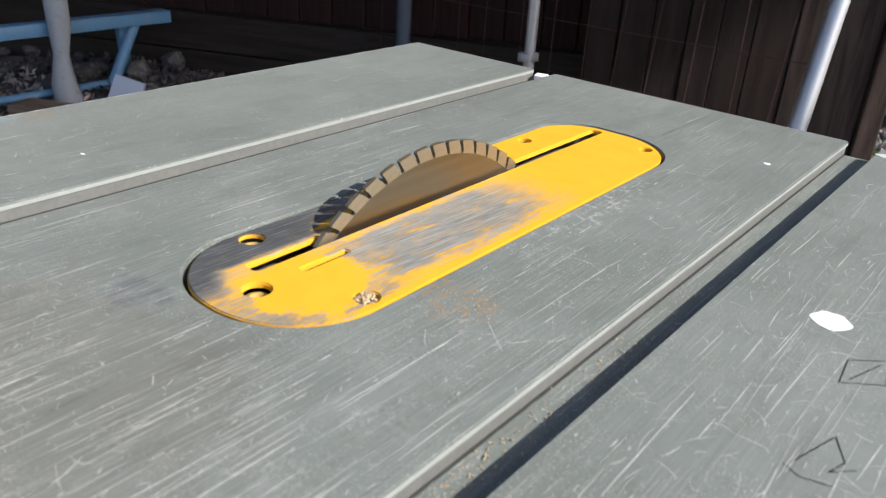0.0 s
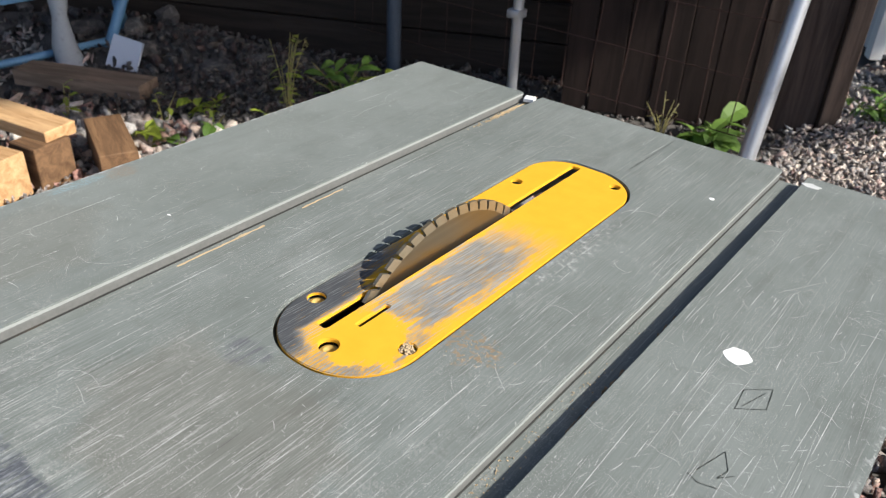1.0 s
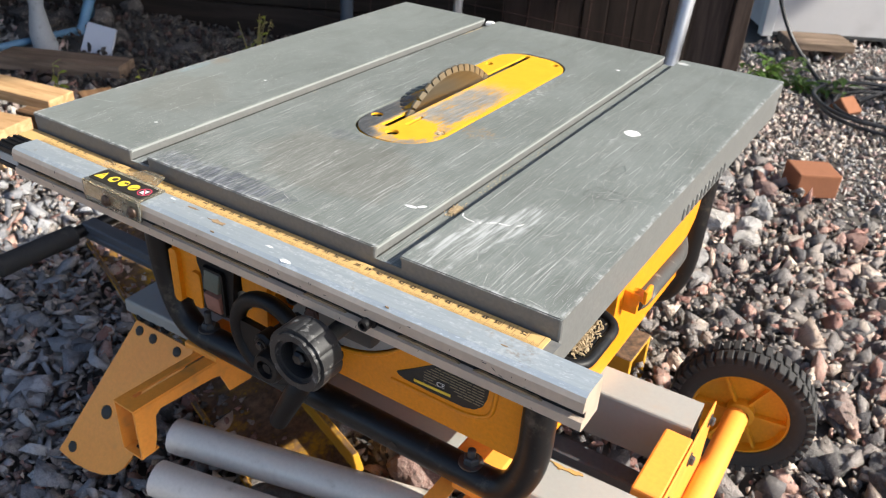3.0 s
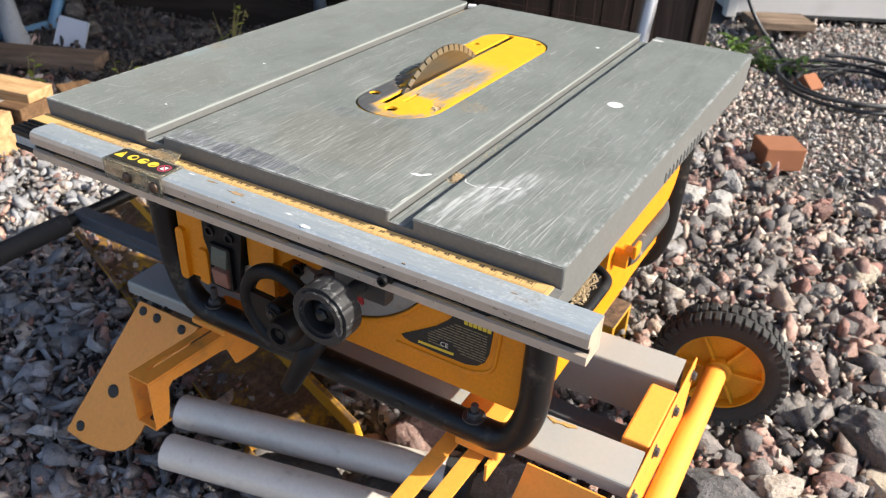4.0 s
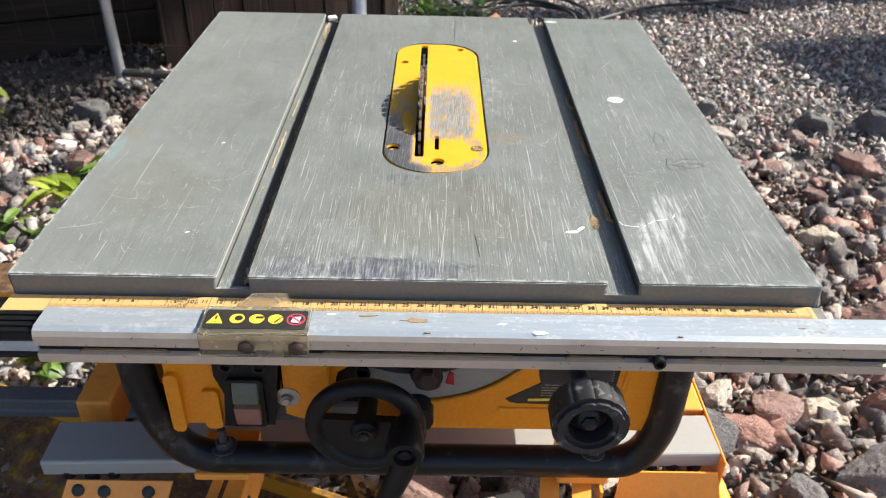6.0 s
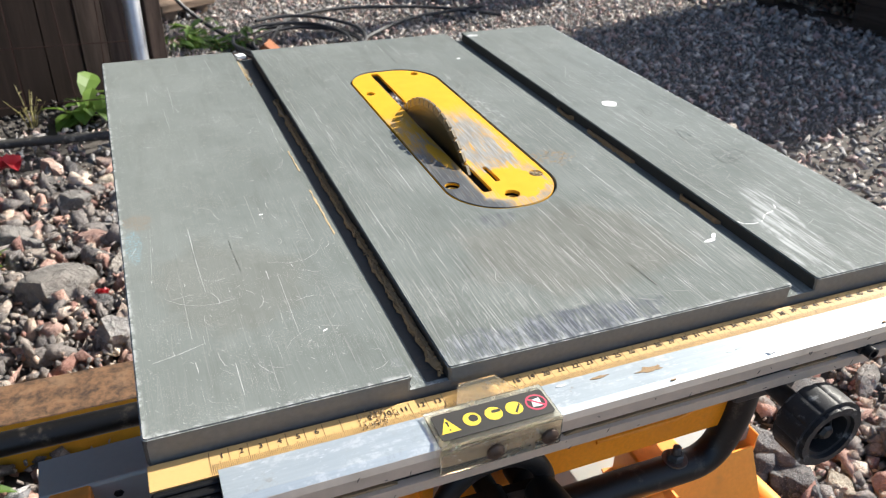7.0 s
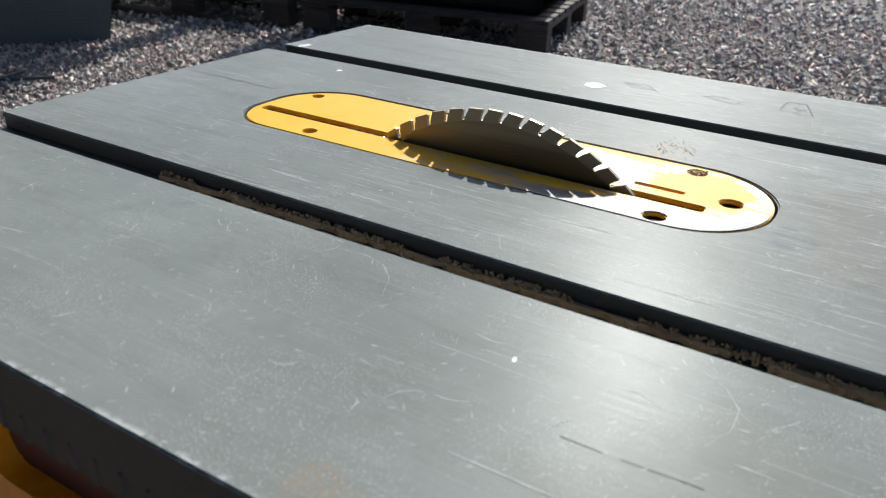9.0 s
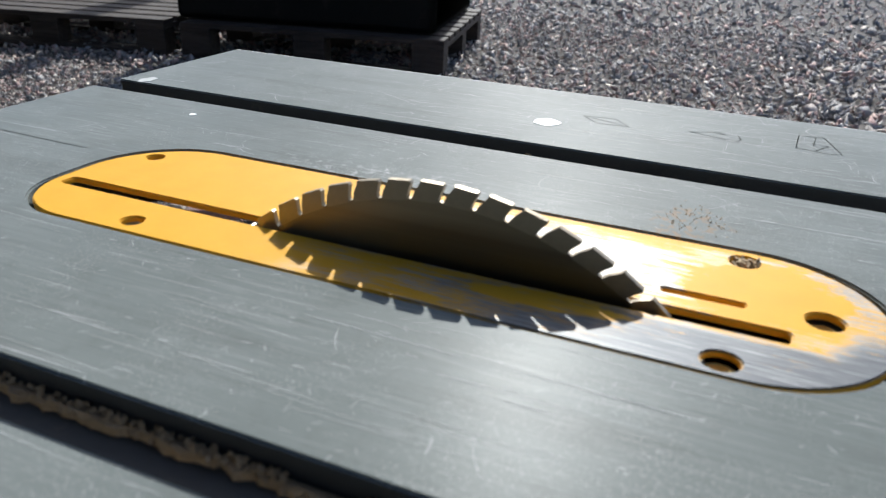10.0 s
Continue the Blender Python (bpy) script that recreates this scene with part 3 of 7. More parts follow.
# ---- mesh helpers ----
def mesh_object(name, bm, material, smooth=False):
    data = bpy.data.meshes.new(name)
    bm.normal_update()
    bm.to_mesh(data)
    bm.free()
    data.materials.append(material)
    if smooth:
        data.polygons.foreach_set("use_smooth", [True] * len(data.polygons))
        data.set_sharp_from_angle(angle=radians(35))
    return new(name, data)


def part(name, bm, material, parent, label="", smooth=True):
    ob = mesh_object(name, bm, material, smooth)
    ob.parent = parent
    if label:
        ob["label"] = label
    return ob


def thing(name, label, category, group="", kind=""):
    return tagged(new(name), label, category, group, kind)


def single(name, bm, material, label, category, group="", kind="", smooth=True):
    return tagged(mesh_object(name, bm, material, smooth), label, category, group, kind)


def move(bm, m):
    bmesh.ops.transform(bm, matrix=m, verts=bm.verts)
    return bm


def box(x0, x1, y0, y1, z0, z1, bevel=0.0, segs=2):
    bm = bmesh.new()
    bmesh.ops.create_cube(bm, size=1, matrix=Matrix.Translation(((x0 + x1) / 2, (y0 + y1) / 2, (z0 + z1) / 2)) @ Matrix.Diagonal((x1 - x0, y1 - y0, z1 - z0, 1)))
    if bevel:
        bmesh.ops.bevel(bm, geom=bm.edges[:], offset=bevel, segments=segs, profile=0.5, affect="EDGES")
    return bm


def join(*bms):
    out = bmesh.new()
    for b in bms:
        tmp = bpy.data.meshes.new("tmp")
        b.to_mesh(tmp)
        b.free()
        out.from_mesh(tmp)
        bpy.data.meshes.remove(tmp)
    return out


def fillet(points, radius, steps=6):
    """A polyline with its inner corners rounded."""
    pts = [Vector(p) for p in points]
    out = [pts[0]]
    for a, b, c in zip(pts, pts[1:], pts[2:]):
        u, v = (a - b), (c - b)
        r = min(radius, u.length * 0.49, v.length * 0.49)
        p, q = b + u.normalized() * r, b + v.normalized() * r
        out += [p.lerp(b, t).lerp(b.lerp(q, t), t) for t in [i / steps for i in range(steps + 1)]]
    return out + [pts[-1]]


def tube(points, radius, sides=16, cap=True, taper=None):
    pts = [Vector(p) for p in points]
    bm = bmesh.new()
    rings, ref = [], None
    for i, p in enumerate(pts):
        d = (pts[min(i + 1, len(pts) - 1)] - pts[max(i - 1, 0)]).normalized()
        if ref is None:
            ref = d.orthogonal().normalized()
        ref = (ref - d * ref.dot(d)).normalized()
        side = d.cross(ref)
        r = radius * (taper[i] if taper else 1)
        rings.append([bm.verts.new(p + (ref * math.cos(a) + side * math.sin(a)) * r) for a in [math.tau * k / sides for k in range(sides)]])
    for r0, r1 in zip(rings, rings[1:]):
        for k in range(sides):
            bm.faces.new((r0[k], r0[(k + 1) % sides], r1[(k + 1) % sides], r1[k]))
    if cap:
        bm.faces.new(rings[0][::-1])
        bm.faces.new(rings[-1])
    return bm


def lathe(profile, sides=40, ring=False):
    """Turns (radius, height) pairs about z; ring: closed on itself round an open middle."""
    bm = bmesh.new()
    rings = [[bm.verts.new((r * math.cos(math.tau * k / sides), r * math.sin(math.tau * k / sides), h)) for k in range(sides)] for r, h in profile]
    for r0, r1 in zip(rings, rings[1:]):
        for k in range(sides):
            bm.faces.new((r0[k], r0[(k + 1) % sides], r1[(k + 1) % sides], r1[k]))
    if ring:
        for k in range(sides):
            bm.faces.new((rings[-1][k], rings[-1][(k + 1) % sides], rings[0][(k + 1) % sides], rings[0][k]))
    else:
        bm.faces.new(rings[0][::-1])
        bm.faces.new(rings[-1])
    bmesh.ops.recalc_face_normals(bm, faces=bm.faces[:])
    return bm


def slab(outline, holes, z0, z1):
    """A flat piece with through holes: outline and holes are lists of (x, y)."""
    bm = bmesh.new()
    loops = [outline, *holes]
    tops, bots = [], []
    for loop in loops:
        tops.append([bm.verts.new((x, y, z1)) for x, y in loop])
        bots.append([bm.verts.new((x, y, z0)) for x, y in loop])
    for rings in (tops, bots):
        edges = [bm.edges.new((r[i], r[(i + 1) % len(r)])) for r in rings for i in range(len(r))]
        bmesh.ops.triangle_fill(bm, use_beauty=True, use_dissolve=False, edges=edges, normal=(0, 0, 1))
    for t, b in zip(tops, bots):
        for i in range(len(t)):
            j = (i + 1) % len(t)
            bm.faces.new((t[i], t[j], b[j], b[i]))
    bmesh.ops.recalc_face_normals(bm, faces=bm.faces[:])
    return bm


def prism(profile, a, b, axis="x"):
    """Extrudes a closed (u, v) profile along an axis: x: (y, z); y: (x, z)."""
    bm = bmesh.new()
    spot = (lambda t, u, v: (t, u, v)) if axis == "x" else (lambda t, u, v: (u, t, v))
    r0 = [bm.verts.new(spot(a, u, v)) for u, v in profile]
    r1 = [bm.verts.new(spot(b, u, v)) for u, v in profile]
    n = len(profile)
    for i in range(n):
        bm.faces.new((r0[i], r0[(i + 1) % n], r1[(i + 1) % n], r1[i]))
    bm.faces.new(r0[::-1])
    bm.faces.new(r1)
    bmesh.ops.recalc_face_normals(bm, faces=bm.faces[:])
    return bm


def disc(x, y, r, n=20):
    return [(x + r * math.cos(math.tau * i / n), y + r * math.sin(math.tau * i / n)) for i in range(n)]


def rounded(x0, x1, y0, y1, r, n=8):
    """A rounded rectangle; r: one radius, or front-left, front-right, back-right, back-left."""
    rs = r if isinstance(r, tuple) else (r,) * 4
    out = []
    for (cx, cy, q), rr in zip(((x0, y0, 180), (x1, y0, 270), (x1, y1, 0), (x0, y1, 90)), rs):
        ox, oy = cx + (rr if cx == x0 else -rr), cy + (rr if cy == y0 else -rr)
        out += [(ox + rr * math.cos(radians(q + 90 * i / n)), oy + rr * math.sin(radians(q + 90 * i / n))) for i in range(n + 1)]
    return out


def bolt(at, axis, r=0.006, h=0.006):
    """A hexagon head with a washer, facing along axis."""
    m = Matrix.Translation(at) @ Vector(axis).to_track_quat("Z", "Y").to_matrix().to_4x4()
    return move(join(lathe([(r * 1.5, -0.001), (r * 1.5, 0.0012)], 16), lathe([(r, 0), (r, h * 0.8), (r * 0.8, h)], 6)), m)


def text_mesh(words, size, at, m=None):
    curve = bpy.data.curves.new("words", "FONT")
    curve.body, curve.size, curve.align_x, curve.align_y = words, size, "CENTER", "CENTER"
    curve.extrude = 0.0001
    ob = bpy.data.objects.new("words", curve)
    data = bpy.data.meshes.new_from_object(ob)
    bm = bmesh.new()
    bm.from_mesh(data)
    bpy.data.objects.remove(ob)
    bpy.data.curves.remove(curve)
    bpy.data.meshes.remove(data)
    return move(bm, Matrix.Translation(at) @ (m or Matrix()))


# ---- ground ----
def ground_height(x, y):
    """Gentle unevenness, a low heap of gravel by the fence corner."""
    h = 0.012 * noise.noise((x * 1.3, y * 1.3, 0.0)) + 0.02 * noise.noise((x * 0.35, y * 0.35, 3.0))
    h += 0.07 * math.exp(-((x - 0.16) ** 2 + (y - 2.42) ** 2) / 0.020)
    h += 0.07 * math.exp(-(((x + 2.2) / 0.7) ** 2 + ((y - 1.55) / 0.35) ** 2))
    return GROUND + h * min(1.0, 30.0 / (1 + x * x + y * y))


def build_ground():
    def spaced(lo, hi, near, step):
        xs = [lo + i * step for i in range(int((hi - lo) / step) + 1)]
        return [-3000, -400, -60, -12, *xs, 14, 60, 400, 3000] if near else xs
    xs, ys = spaced(-5, 7, True, 0.12), spaced(-3, 8, True, 0.12)
    data = bpy.data.meshes.new("ground")
    verts = [(x, y, ground_height(x, y) - 0.012) for y in ys for x in xs]
    w = len(xs)
    faces = [(j * w + i, j * w + i + 1, (j + 1) * w + i + 1, (j + 1) * w + i) for j in range(len(ys) - 1) for i in range(w - 1)]
    data.from_pydata(verts, [], faces)
    data.materials.append(SOIL)
    tagged(new("ground", data), "dark earth and grit under loose crushed stone", "ground", kind="structure")


build_ground()


def stone_shape(points, seed, flat=0.75):
    """An angular crushed stone about 1 across: the hull of points scattered near a sphere."""
    rng = random.Random(seed)
    bm = bmesh.new()
    for _ in range(points):
        v = Vector((rng.uniform(-1, 1), rng.uniform(-1, 1), rng.uniform(-1, 1)))
        v *= rng.uniform(0.34, 0.62) / max(abs(v.x), abs(v.y), abs(v.z), v.length * 0.72)
        bm.verts.new((v.x * 1.1, v.y * 0.85, v.z * flat))
    res = bmesh.ops.convex_hull(bm, input=bm.verts[:])
    bmesh.ops.delete(bm, geom=[v for v in bm.verts if not v.link_faces], context="VERTS")
    bmesh.ops.triangulate(bm, faces=bm.faces[:])
    bm.verts.ensure_lookup_table()
    bm.normal_update()
    vs = np.array([v.co[:] for v in bm.verts])
    fs = np.array([[v.index for v in f.verts] for f in bm.faces])
    bm.free()
    return vs, fs


def scatter(name, spots, shapes, material, label, seed, tumbled=0.6):
    """One mesh of many loose stones: spots are rows of x, y, z, size."""
    rng = np.random.default_rng(seed)
    all_v, all_f, base = [], [], 0
    for x, y, z, s in spots:
        vs, fs = shapes[rng.integers(len(shapes))]
        q = Euler(rng.uniform(0, math.tau, 3) * np.array([0.12, 0.12, 1.0])).to_matrix()
        if rng.random() < tumbled:
            q = Euler(rng.uniform(0, math.tau, 3)).to_matrix()
        m = np.array(q) * s * np.array([1.0, rng.uniform(0.7, 1.0), rng.uniform(0.6, 1.0)])
        all_v.append(vs @ m.T + (x, y, z))
        all_f.append(fs + base)
        base += len(vs)
    v, f = np.concatenate(all_v), np.concatenate(all_f)
    data = bpy.data.meshes.new(name)
    data.vertices.add(len(v))
    data.vertices.foreach_set("co", v.ravel())
    data.loops.add(len(f) * 3)
    data.loops.foreach_set("vertex_index", f.ravel())
    data.polygons.add(len(f))
    data.polygons.foreach_set("loop_start", np.arange(0, len(f) * 3, 3))
    data.update(calc_edges=True)
    data.materials.append(material)
    return tagged(new(name, data), label, "gravel", kind="stuff")


COARSE_SHAPES = [stone_shape(8 + i % 3, 100 + i, 0.55 + 0.1 * (i % 3)) for i in range(24)]
FINE_SHAPES = [stone_shape(5 + i % 3, 300 + i, 0.40 + 0.1 * (i % 3)) for i in range(20)]


def coarse_here(x, y):
    """True where the larger crushed stone lies: round the saw, and along its left side."""
    return -1.9 + 0.4 * noise.noise((y * 1.5, 2, 9)) < x < 1.25 + 0.25 * noise.noise((y * 2, 0, 7)) and -1.0 + 0.4 * noise.noise((x * 1.5, 8, 2)) < y < 1.75 + 0.3 * noise.noise((x * 2, 5, 0)) - max(0, x - 0.3) * 0.35


def grit_here(x, y):
    """True on the stretch of small pale gravel beyond the saw."""
    return max(-0.1, 0.25 * (y - 1.9)) < x < 2.5 and max(1.3, 1.9 - 0.35 * x) < y < min(3.5, 3.3 + 0.5 * x)


def big_here(x, y):
    """True where the largest pieces lie: right of the saw and beyond its left flank."""
    return x > 0.45 or y > 0.75


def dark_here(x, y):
    """True along the wall's foot, where stones are coloured dark for its shade."""
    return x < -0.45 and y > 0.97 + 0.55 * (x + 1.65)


def build_gravel():
    rng = random.Random(11)
    coarse, fine, rubble = [], [], []
    step = 0.0235
    x = -1.9
    while x < 1.6:
        y = -1.1
        while y < 2.1:
            px, py = x + rng.uniform(-1, 1) * step * 0.6, y + rng.uniform(-1, 1) * step * 0.6
            if coarse_here(px, py):
                s = 0.014 + rng.random() ** 2.4 * (0.055 if big_here(px, py) else 0.036)
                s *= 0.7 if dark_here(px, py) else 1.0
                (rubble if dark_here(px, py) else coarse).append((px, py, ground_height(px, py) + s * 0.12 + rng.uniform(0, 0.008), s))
            y += step
        x += step
    for _ in range(1400):
        px, py = rng.uniform(-1.8, 1.4), rng.uniform(-1.1, 1.7)
        if coarse_here(px, py) and not dark_here(px, py) and (big_here(px, py) or rng.random() < 0.6):
            s = (0.028 + 0.036 * rng.random() ** 1.8) * (1.0 if big_here(px, py) else 0.7)
            coarse.append((px, py, ground_height(px, py) + s * 0.2, s))
    # small fragments filling in between the larger stones
    step = 0.0165
    x = -1.6
    while x < 1.5:
        y = -0.9
        while y < 1.7:
            px, py = x + rng.uniform(-1, 1) * step * 0.7, y + rng.uniform(-1, 1) * step * 0.7
            if coarse_here(px, py) and noise.noise((px * 4, py * 4, 6.0)) > -0.55:
                s = 0.008 + rng.random() ** 2 * 0.014
                (rubble if dark_here(px, py) else coarse).append((px, py, ground_height(px, py) + 0.004 + rng.uniform(0, 0.022), s))
            y += step
        x += step
    step = 0.0235
    x = -3.6
    while x < 5.2:
        y = -0.6
        while y < 5.6:
            px, py = x + rng.uniform(-1, 1) * step * 0.6, y + rng.uniform(-1, 1) * step * 0.6
            behind = py > 2.62 + 0.47 * px and px < 0.0
            seen = py > -0.3 + 0.1 * px and px > -2.6
            if not coarse_here(px, py) and not behind and seen and py < 3.6 + 0.5 * px and not grit_here(px, py):
                s = 0.013 + rng.random() ** 2.4 * 0.036
                # wall shade on the left, dark soil by the boards, both as colour
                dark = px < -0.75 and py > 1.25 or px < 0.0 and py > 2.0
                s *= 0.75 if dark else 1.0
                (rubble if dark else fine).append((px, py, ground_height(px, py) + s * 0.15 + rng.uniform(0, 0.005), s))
            y += step * (1.0 if y < 3.2 else 1.35)
        x += step
    step = 0.0135
    x = -0.1
    while x < 2.5:
        y = 1.3
        while y < 3.5:
            px, py = x + rng.uniform(-1, 1) * step * 0.7, y + rng.uniform(-1, 1) * step * 0.7
            if grit_here(px, py) and not (coarse_here(px, py) and rng.random() < 0.75):
                s = 0.010 + rng.random() ** 3.0 * 0.026
                fine.append((px, py, ground_height(px, py) + s * 0.15 + rng.uniform(0, 0.006), s))
            y += step
        x += step
    step = 0.05
    x = -4.8
    while x < 5.2:
        y = -3.2
        while y < 1.6:
            px, py = x + rng.uniform(-1, 1) * step * 0.6, y + rng.uniform(-1, 1) * step * 0.6
            if not coarse_here(px, py) and (py < -0.25 + 0.1 * px or px < -2.55) and py < 2.4 + 0.47 * px:
                s = 0.034 + rng.random() ** 2 * 0.035
                fine.append((px, py, ground_height(px, py) + s * 0.1, s))
            y += step
        x += step
    step = 0.058
    x = 2.6
    while x < 13.0:
        y = -2.5
        while y < 9.0:
            px, py = x + rng.uniform(-1, 1) * step * 0.6, y + rng.uniform(-1, 1) * step * 0.6
            if (px > 5.1 or py < 0.1 * px - 0.2) and py < 3.6 + 0.5 * px:
                s = 0.038 + rng.random() ** 2 * 0.03
                fine.append((px, py, ground_height(px, py) + s * 0.1, s))
            y += step * (1 + 0.12 * max(0, x - 5))
        x += step * (1 + 0.12 * max(0, x - 5))
    # broken shale in the saw's shade
    shale, shapes = [], [stone_shape(9, 500 + i, 0.26 + 0.06 * (i % 3)) for i in range(14)]
    for _ in range(5200):
        px, py = rng.uniform(-1.15, 0.12), rng.uniform(-0.40, 0.62)
        if rng.random() < 0.85 - 0.5 * max(0, -0.7 - px) * 2 and not (-0.75 < px < 0.12 and -0.02 < py - (0.165 - 0.374 * px) < 0.17):
            s = 0.010 + rng.random() ** 3 * 0.055
            shale.append((px, py, ground_height(px, py) + 0.012 + rng.uniform(0, 0.014), s))
    scatter("shale", shale, shapes, SHALE, "broken blue-grey shale beside the saw", 15, 0.2)
    scatter("crushed_stone", coarse, COARSE_SHAPES, GRAVEL, "loose pink, grey and cream crushed stone", 5)
    scatter("rubble", rubble, COARSE_SHAPES, RUBBLE, "rubble along the foot of the wall, darkened for shade and dark soil", 16)
    scatter("gravel", fine, FINE_SHAPES, FINE_GRAVEL, "fine grey and pink gravel over the yard", 6, 0.3)


build_gravel()


def build_pale_strip():
    """Pale stones on the sunlit strip before the shade."""
    rng = random.Random(31)
    spots = []
    for _ in range(170):
        u = rng.random()
        x, y = -1.65 + 1.0 * u + rng.gauss(0, 0.05), 0.86 + 0.55 * u + rng.gauss(0, 0.09) - 0.04
        s = rng.uniform(0.025, 0.06)
        spots.append((x, y, ground_height(x, y) + s * 0.3, s))
    for _ in range(420):
        x, y = rng.uniform(-1.0, -0.42), rng.uniform(0.56, 1.0)
        s = rng.uniform(0.016, 0.045)
        spots.append((x, y, ground_height(x, y) + s * 0.3 + 0.008, s))
    heap = []
    for _ in range(2600):
        x, y = rng.gauss(0.22, 0.24), rng.gauss(2.3, 0.24)
        if y < 2.34 + 0.47 * min(x, 0.14) + 1.5 * max(0, x - 0.14) and x > 0.03:
            s = rng.uniform(0.010, 0.028)
            heap.append((x, y, ground_height(x, y) + 0.004 + rng.uniform(0, 0.012), s))
    scatter("pink_gravel", heap, FINE_SHAPES, PINK_GRAVEL, "pale pink fine gravel heaped by the post", 9)
    scatter("pale_stone", spots, COARSE_SHAPES, PALE_STONE, "pale cream and pink stones among weeds", 8)


build_pale_strip()


def rock(x, y, size, seed, tall=0.7, tone=None):
    """A single larger rock: a lump cut by random planes into broken faces, a little rough, sunk into the gravel."""
    rng = random.Random(seed)
    cuts = []
    for _ in range(rng.randint(9, 13)):
        v = Vector((rng.gauss(0, 1), rng.gauss(0, 1), rng.gauss(0, 0.9))).normalized()
        cuts.append((v, rng.uniform(0.30, 0.47)))
    cuts += [(Vector((0, 0, 1)), rng.uniform(0.34, 0.48)), (Vector((0, 0, -1)), 0.42)]
    bm = bmesh.new()
    bmesh.ops.create_icosphere(bm, subdivisions=4 if size > 0.075 else 3, radius=1.0)
    lift = Vector((seed * 1.7, seed * 0.31, 0))
    for v in bm.verts:
        d = v.co.normalized()
        reach = min([h / d.dot(c) for c, h in cuts if d.dot(c) > 0.05] + [0.62])
        p = d * reach
        v.co = p + d * (0.030 * noise.noise(p * 6 + lift) + 0.026 * noise.noise(p * 15 + lift))
    move(bm, Matrix.Translation((x, y, ground_height(x, y) + size * tall * 0.24)) @ Euler((0, 0, rng.uniform(0, 6))).to_matrix().to_4x4() @ Matrix.Diagonal((size * 1.12, size * rng.uniform(0.7, 0.95), size * tall * 1.1, 1)))
    tone = tone or rng.choice(("grey", "grey", "pink", "pink", "pale"))
    stuff = {"dark": ROCK_SHADED, "grey": ROCK_GREY, "pink": ROCK_PINK, "pale": ROCK_PALE, "light": ROCK_LIGHT}[tone]
    words = {"dark": "rock coloured dark for the shade, lying in rubble", "grey": "angular dark grey quarry rock lying in gravel", "pink": "angular pinkish quarry rock lying in gravel", "pale": "angular pale cream quarry rock lying in gravel", "light": "angular light grey quarry rock lying in gravel"}[tone]
    single("rock", bm, stuff, words, "rock", "loose rocks", smooth=False)


def build_rocks():
    rng = random.Random(4)
    fixed = [(0.855, 0.705, 0.145, "grey"), (0.742, 0.700, 0.085, "grey"), (0.672, 0.430, 0.115, "grey"), (0.824, 0.495, 0.085, "pink"), (0.895, 0.480, 0.085, "pale"), (0.765, 0.425, 0.090, "pink"),
             (0.933, 1.36, 0.095, "pale"), (0.905, 1.73, 0.150, "grey"), (0.955, 1.015, 0.125, "grey"), (1.0, 1.53, 0.125, "pale"), (0.806, 0.575, 0.062, "pink"), (0.795, 1.60, 0.085, "pink"),
             (0.774, 1.25, 0.085, "pale"), (0.661, 0.53, 0.060, "pink"), (0.705, 0.57, 0.055, "pink"), (0.80, 1.03, 0.075, "pink"), (0.835, 0.95, 0.070, "pale"), (1.02, 1.33, 0.075, "grey"),
             (0.735, 0.83, 0.070, "pink"), (0.84, 0.84, 0.060, "grey"), (0.95, 0.83, 0.075, "pink"), (0.96, 0.63, 0.09, "grey"), (1.03, 0.50, 0.10, "pink"), (0.93, 0.35, 0.10, "grey"), (0.80, 0.30, 0.09, "grey"),
             (0.93, 0.16, 0.09, "pink"), (0.77, 0.12, 0.085, "pale"), (1.02, 0.20, 0.11, "grey"), (0.66, 0.02, 0.08, "pink"), (1.12, 0.72, 0.11, "pink"), (1.26, 0.55, 0.10, "grey"),
             (1.12, 1.02, 0.10, "pale"), (1.32, 0.86, 0.13, "pink"), (1.52, 1.62, 0.12, "grey"), (1.35, 1.36, 0.12, "pink"), (1.55, 1.34, 0.12, "pale"), (1.34, 1.62, 0.10, "grey"),
             (0.15, 0.15, 0.12, "grey"), (0.30, 0.17, 0.13, "grey"), (0.40, 0.27, 0.12, "grey"), (0.235, 0.30, 0.12, "pink"), (-0.02, -0.06, 0.07, "grey"), (-0.30, 0.05, 0.05, "grey"), (-0.42, 0.18, 0.05, "grey"), (-0.22, -0.10, 0.05, "pink"),
             (-0.5, 1.05, 0.11, "grey"), (-0.62, 1.3, 0.09, "pink"), (-0.28, 1.35, 0.10, "grey"), (-0.42, 0.95, 0.10, "pale"), (-0.7, 1.6, 0.11, "grey"), (-0.2, 1.1, 0.12, "grey"), (-0.55, 1.62, 0.10, "pink"), (0.62, -0.12, 0.08, "grey"), (0.84, -0.16, 0.08, "pink"), (1.02, -0.05, 0.09, "pale")]
    for i, (x, y, s, tone) in enumerate(fixed):
        rock(x, y, s, 40 + i, rng.uniform(0.55, 0.8), tone)
    taken = [(x, y, s) for x, y, s, _ in fixed]

    def sprinkle(count, xs, ys, sizes, seed, tones=(None,)):
        for i in range(count):
            x, y = rng.uniform(*xs), rng.uniform(*ys)
            s = sizes[0] + (sizes[1] - sizes[0]) * rng.random() ** 1.8
            if all(math.hypot(x - a, y - b) > 0.42 * (s + c) for a, b, c in taken):
                taken.append((x, y, s))
                rock(x, y, s, seed + i, rng.uniform(0.55, 0.9), rng.choice(tones))

    sprinkle(210, (0.64, 1.5), (-0.35, 1.30), (0.036, 0.085), 440)
    sprinkle(60, (0.64, 1.4), (1.25, 1.75), (0.04, 0.075), 700)
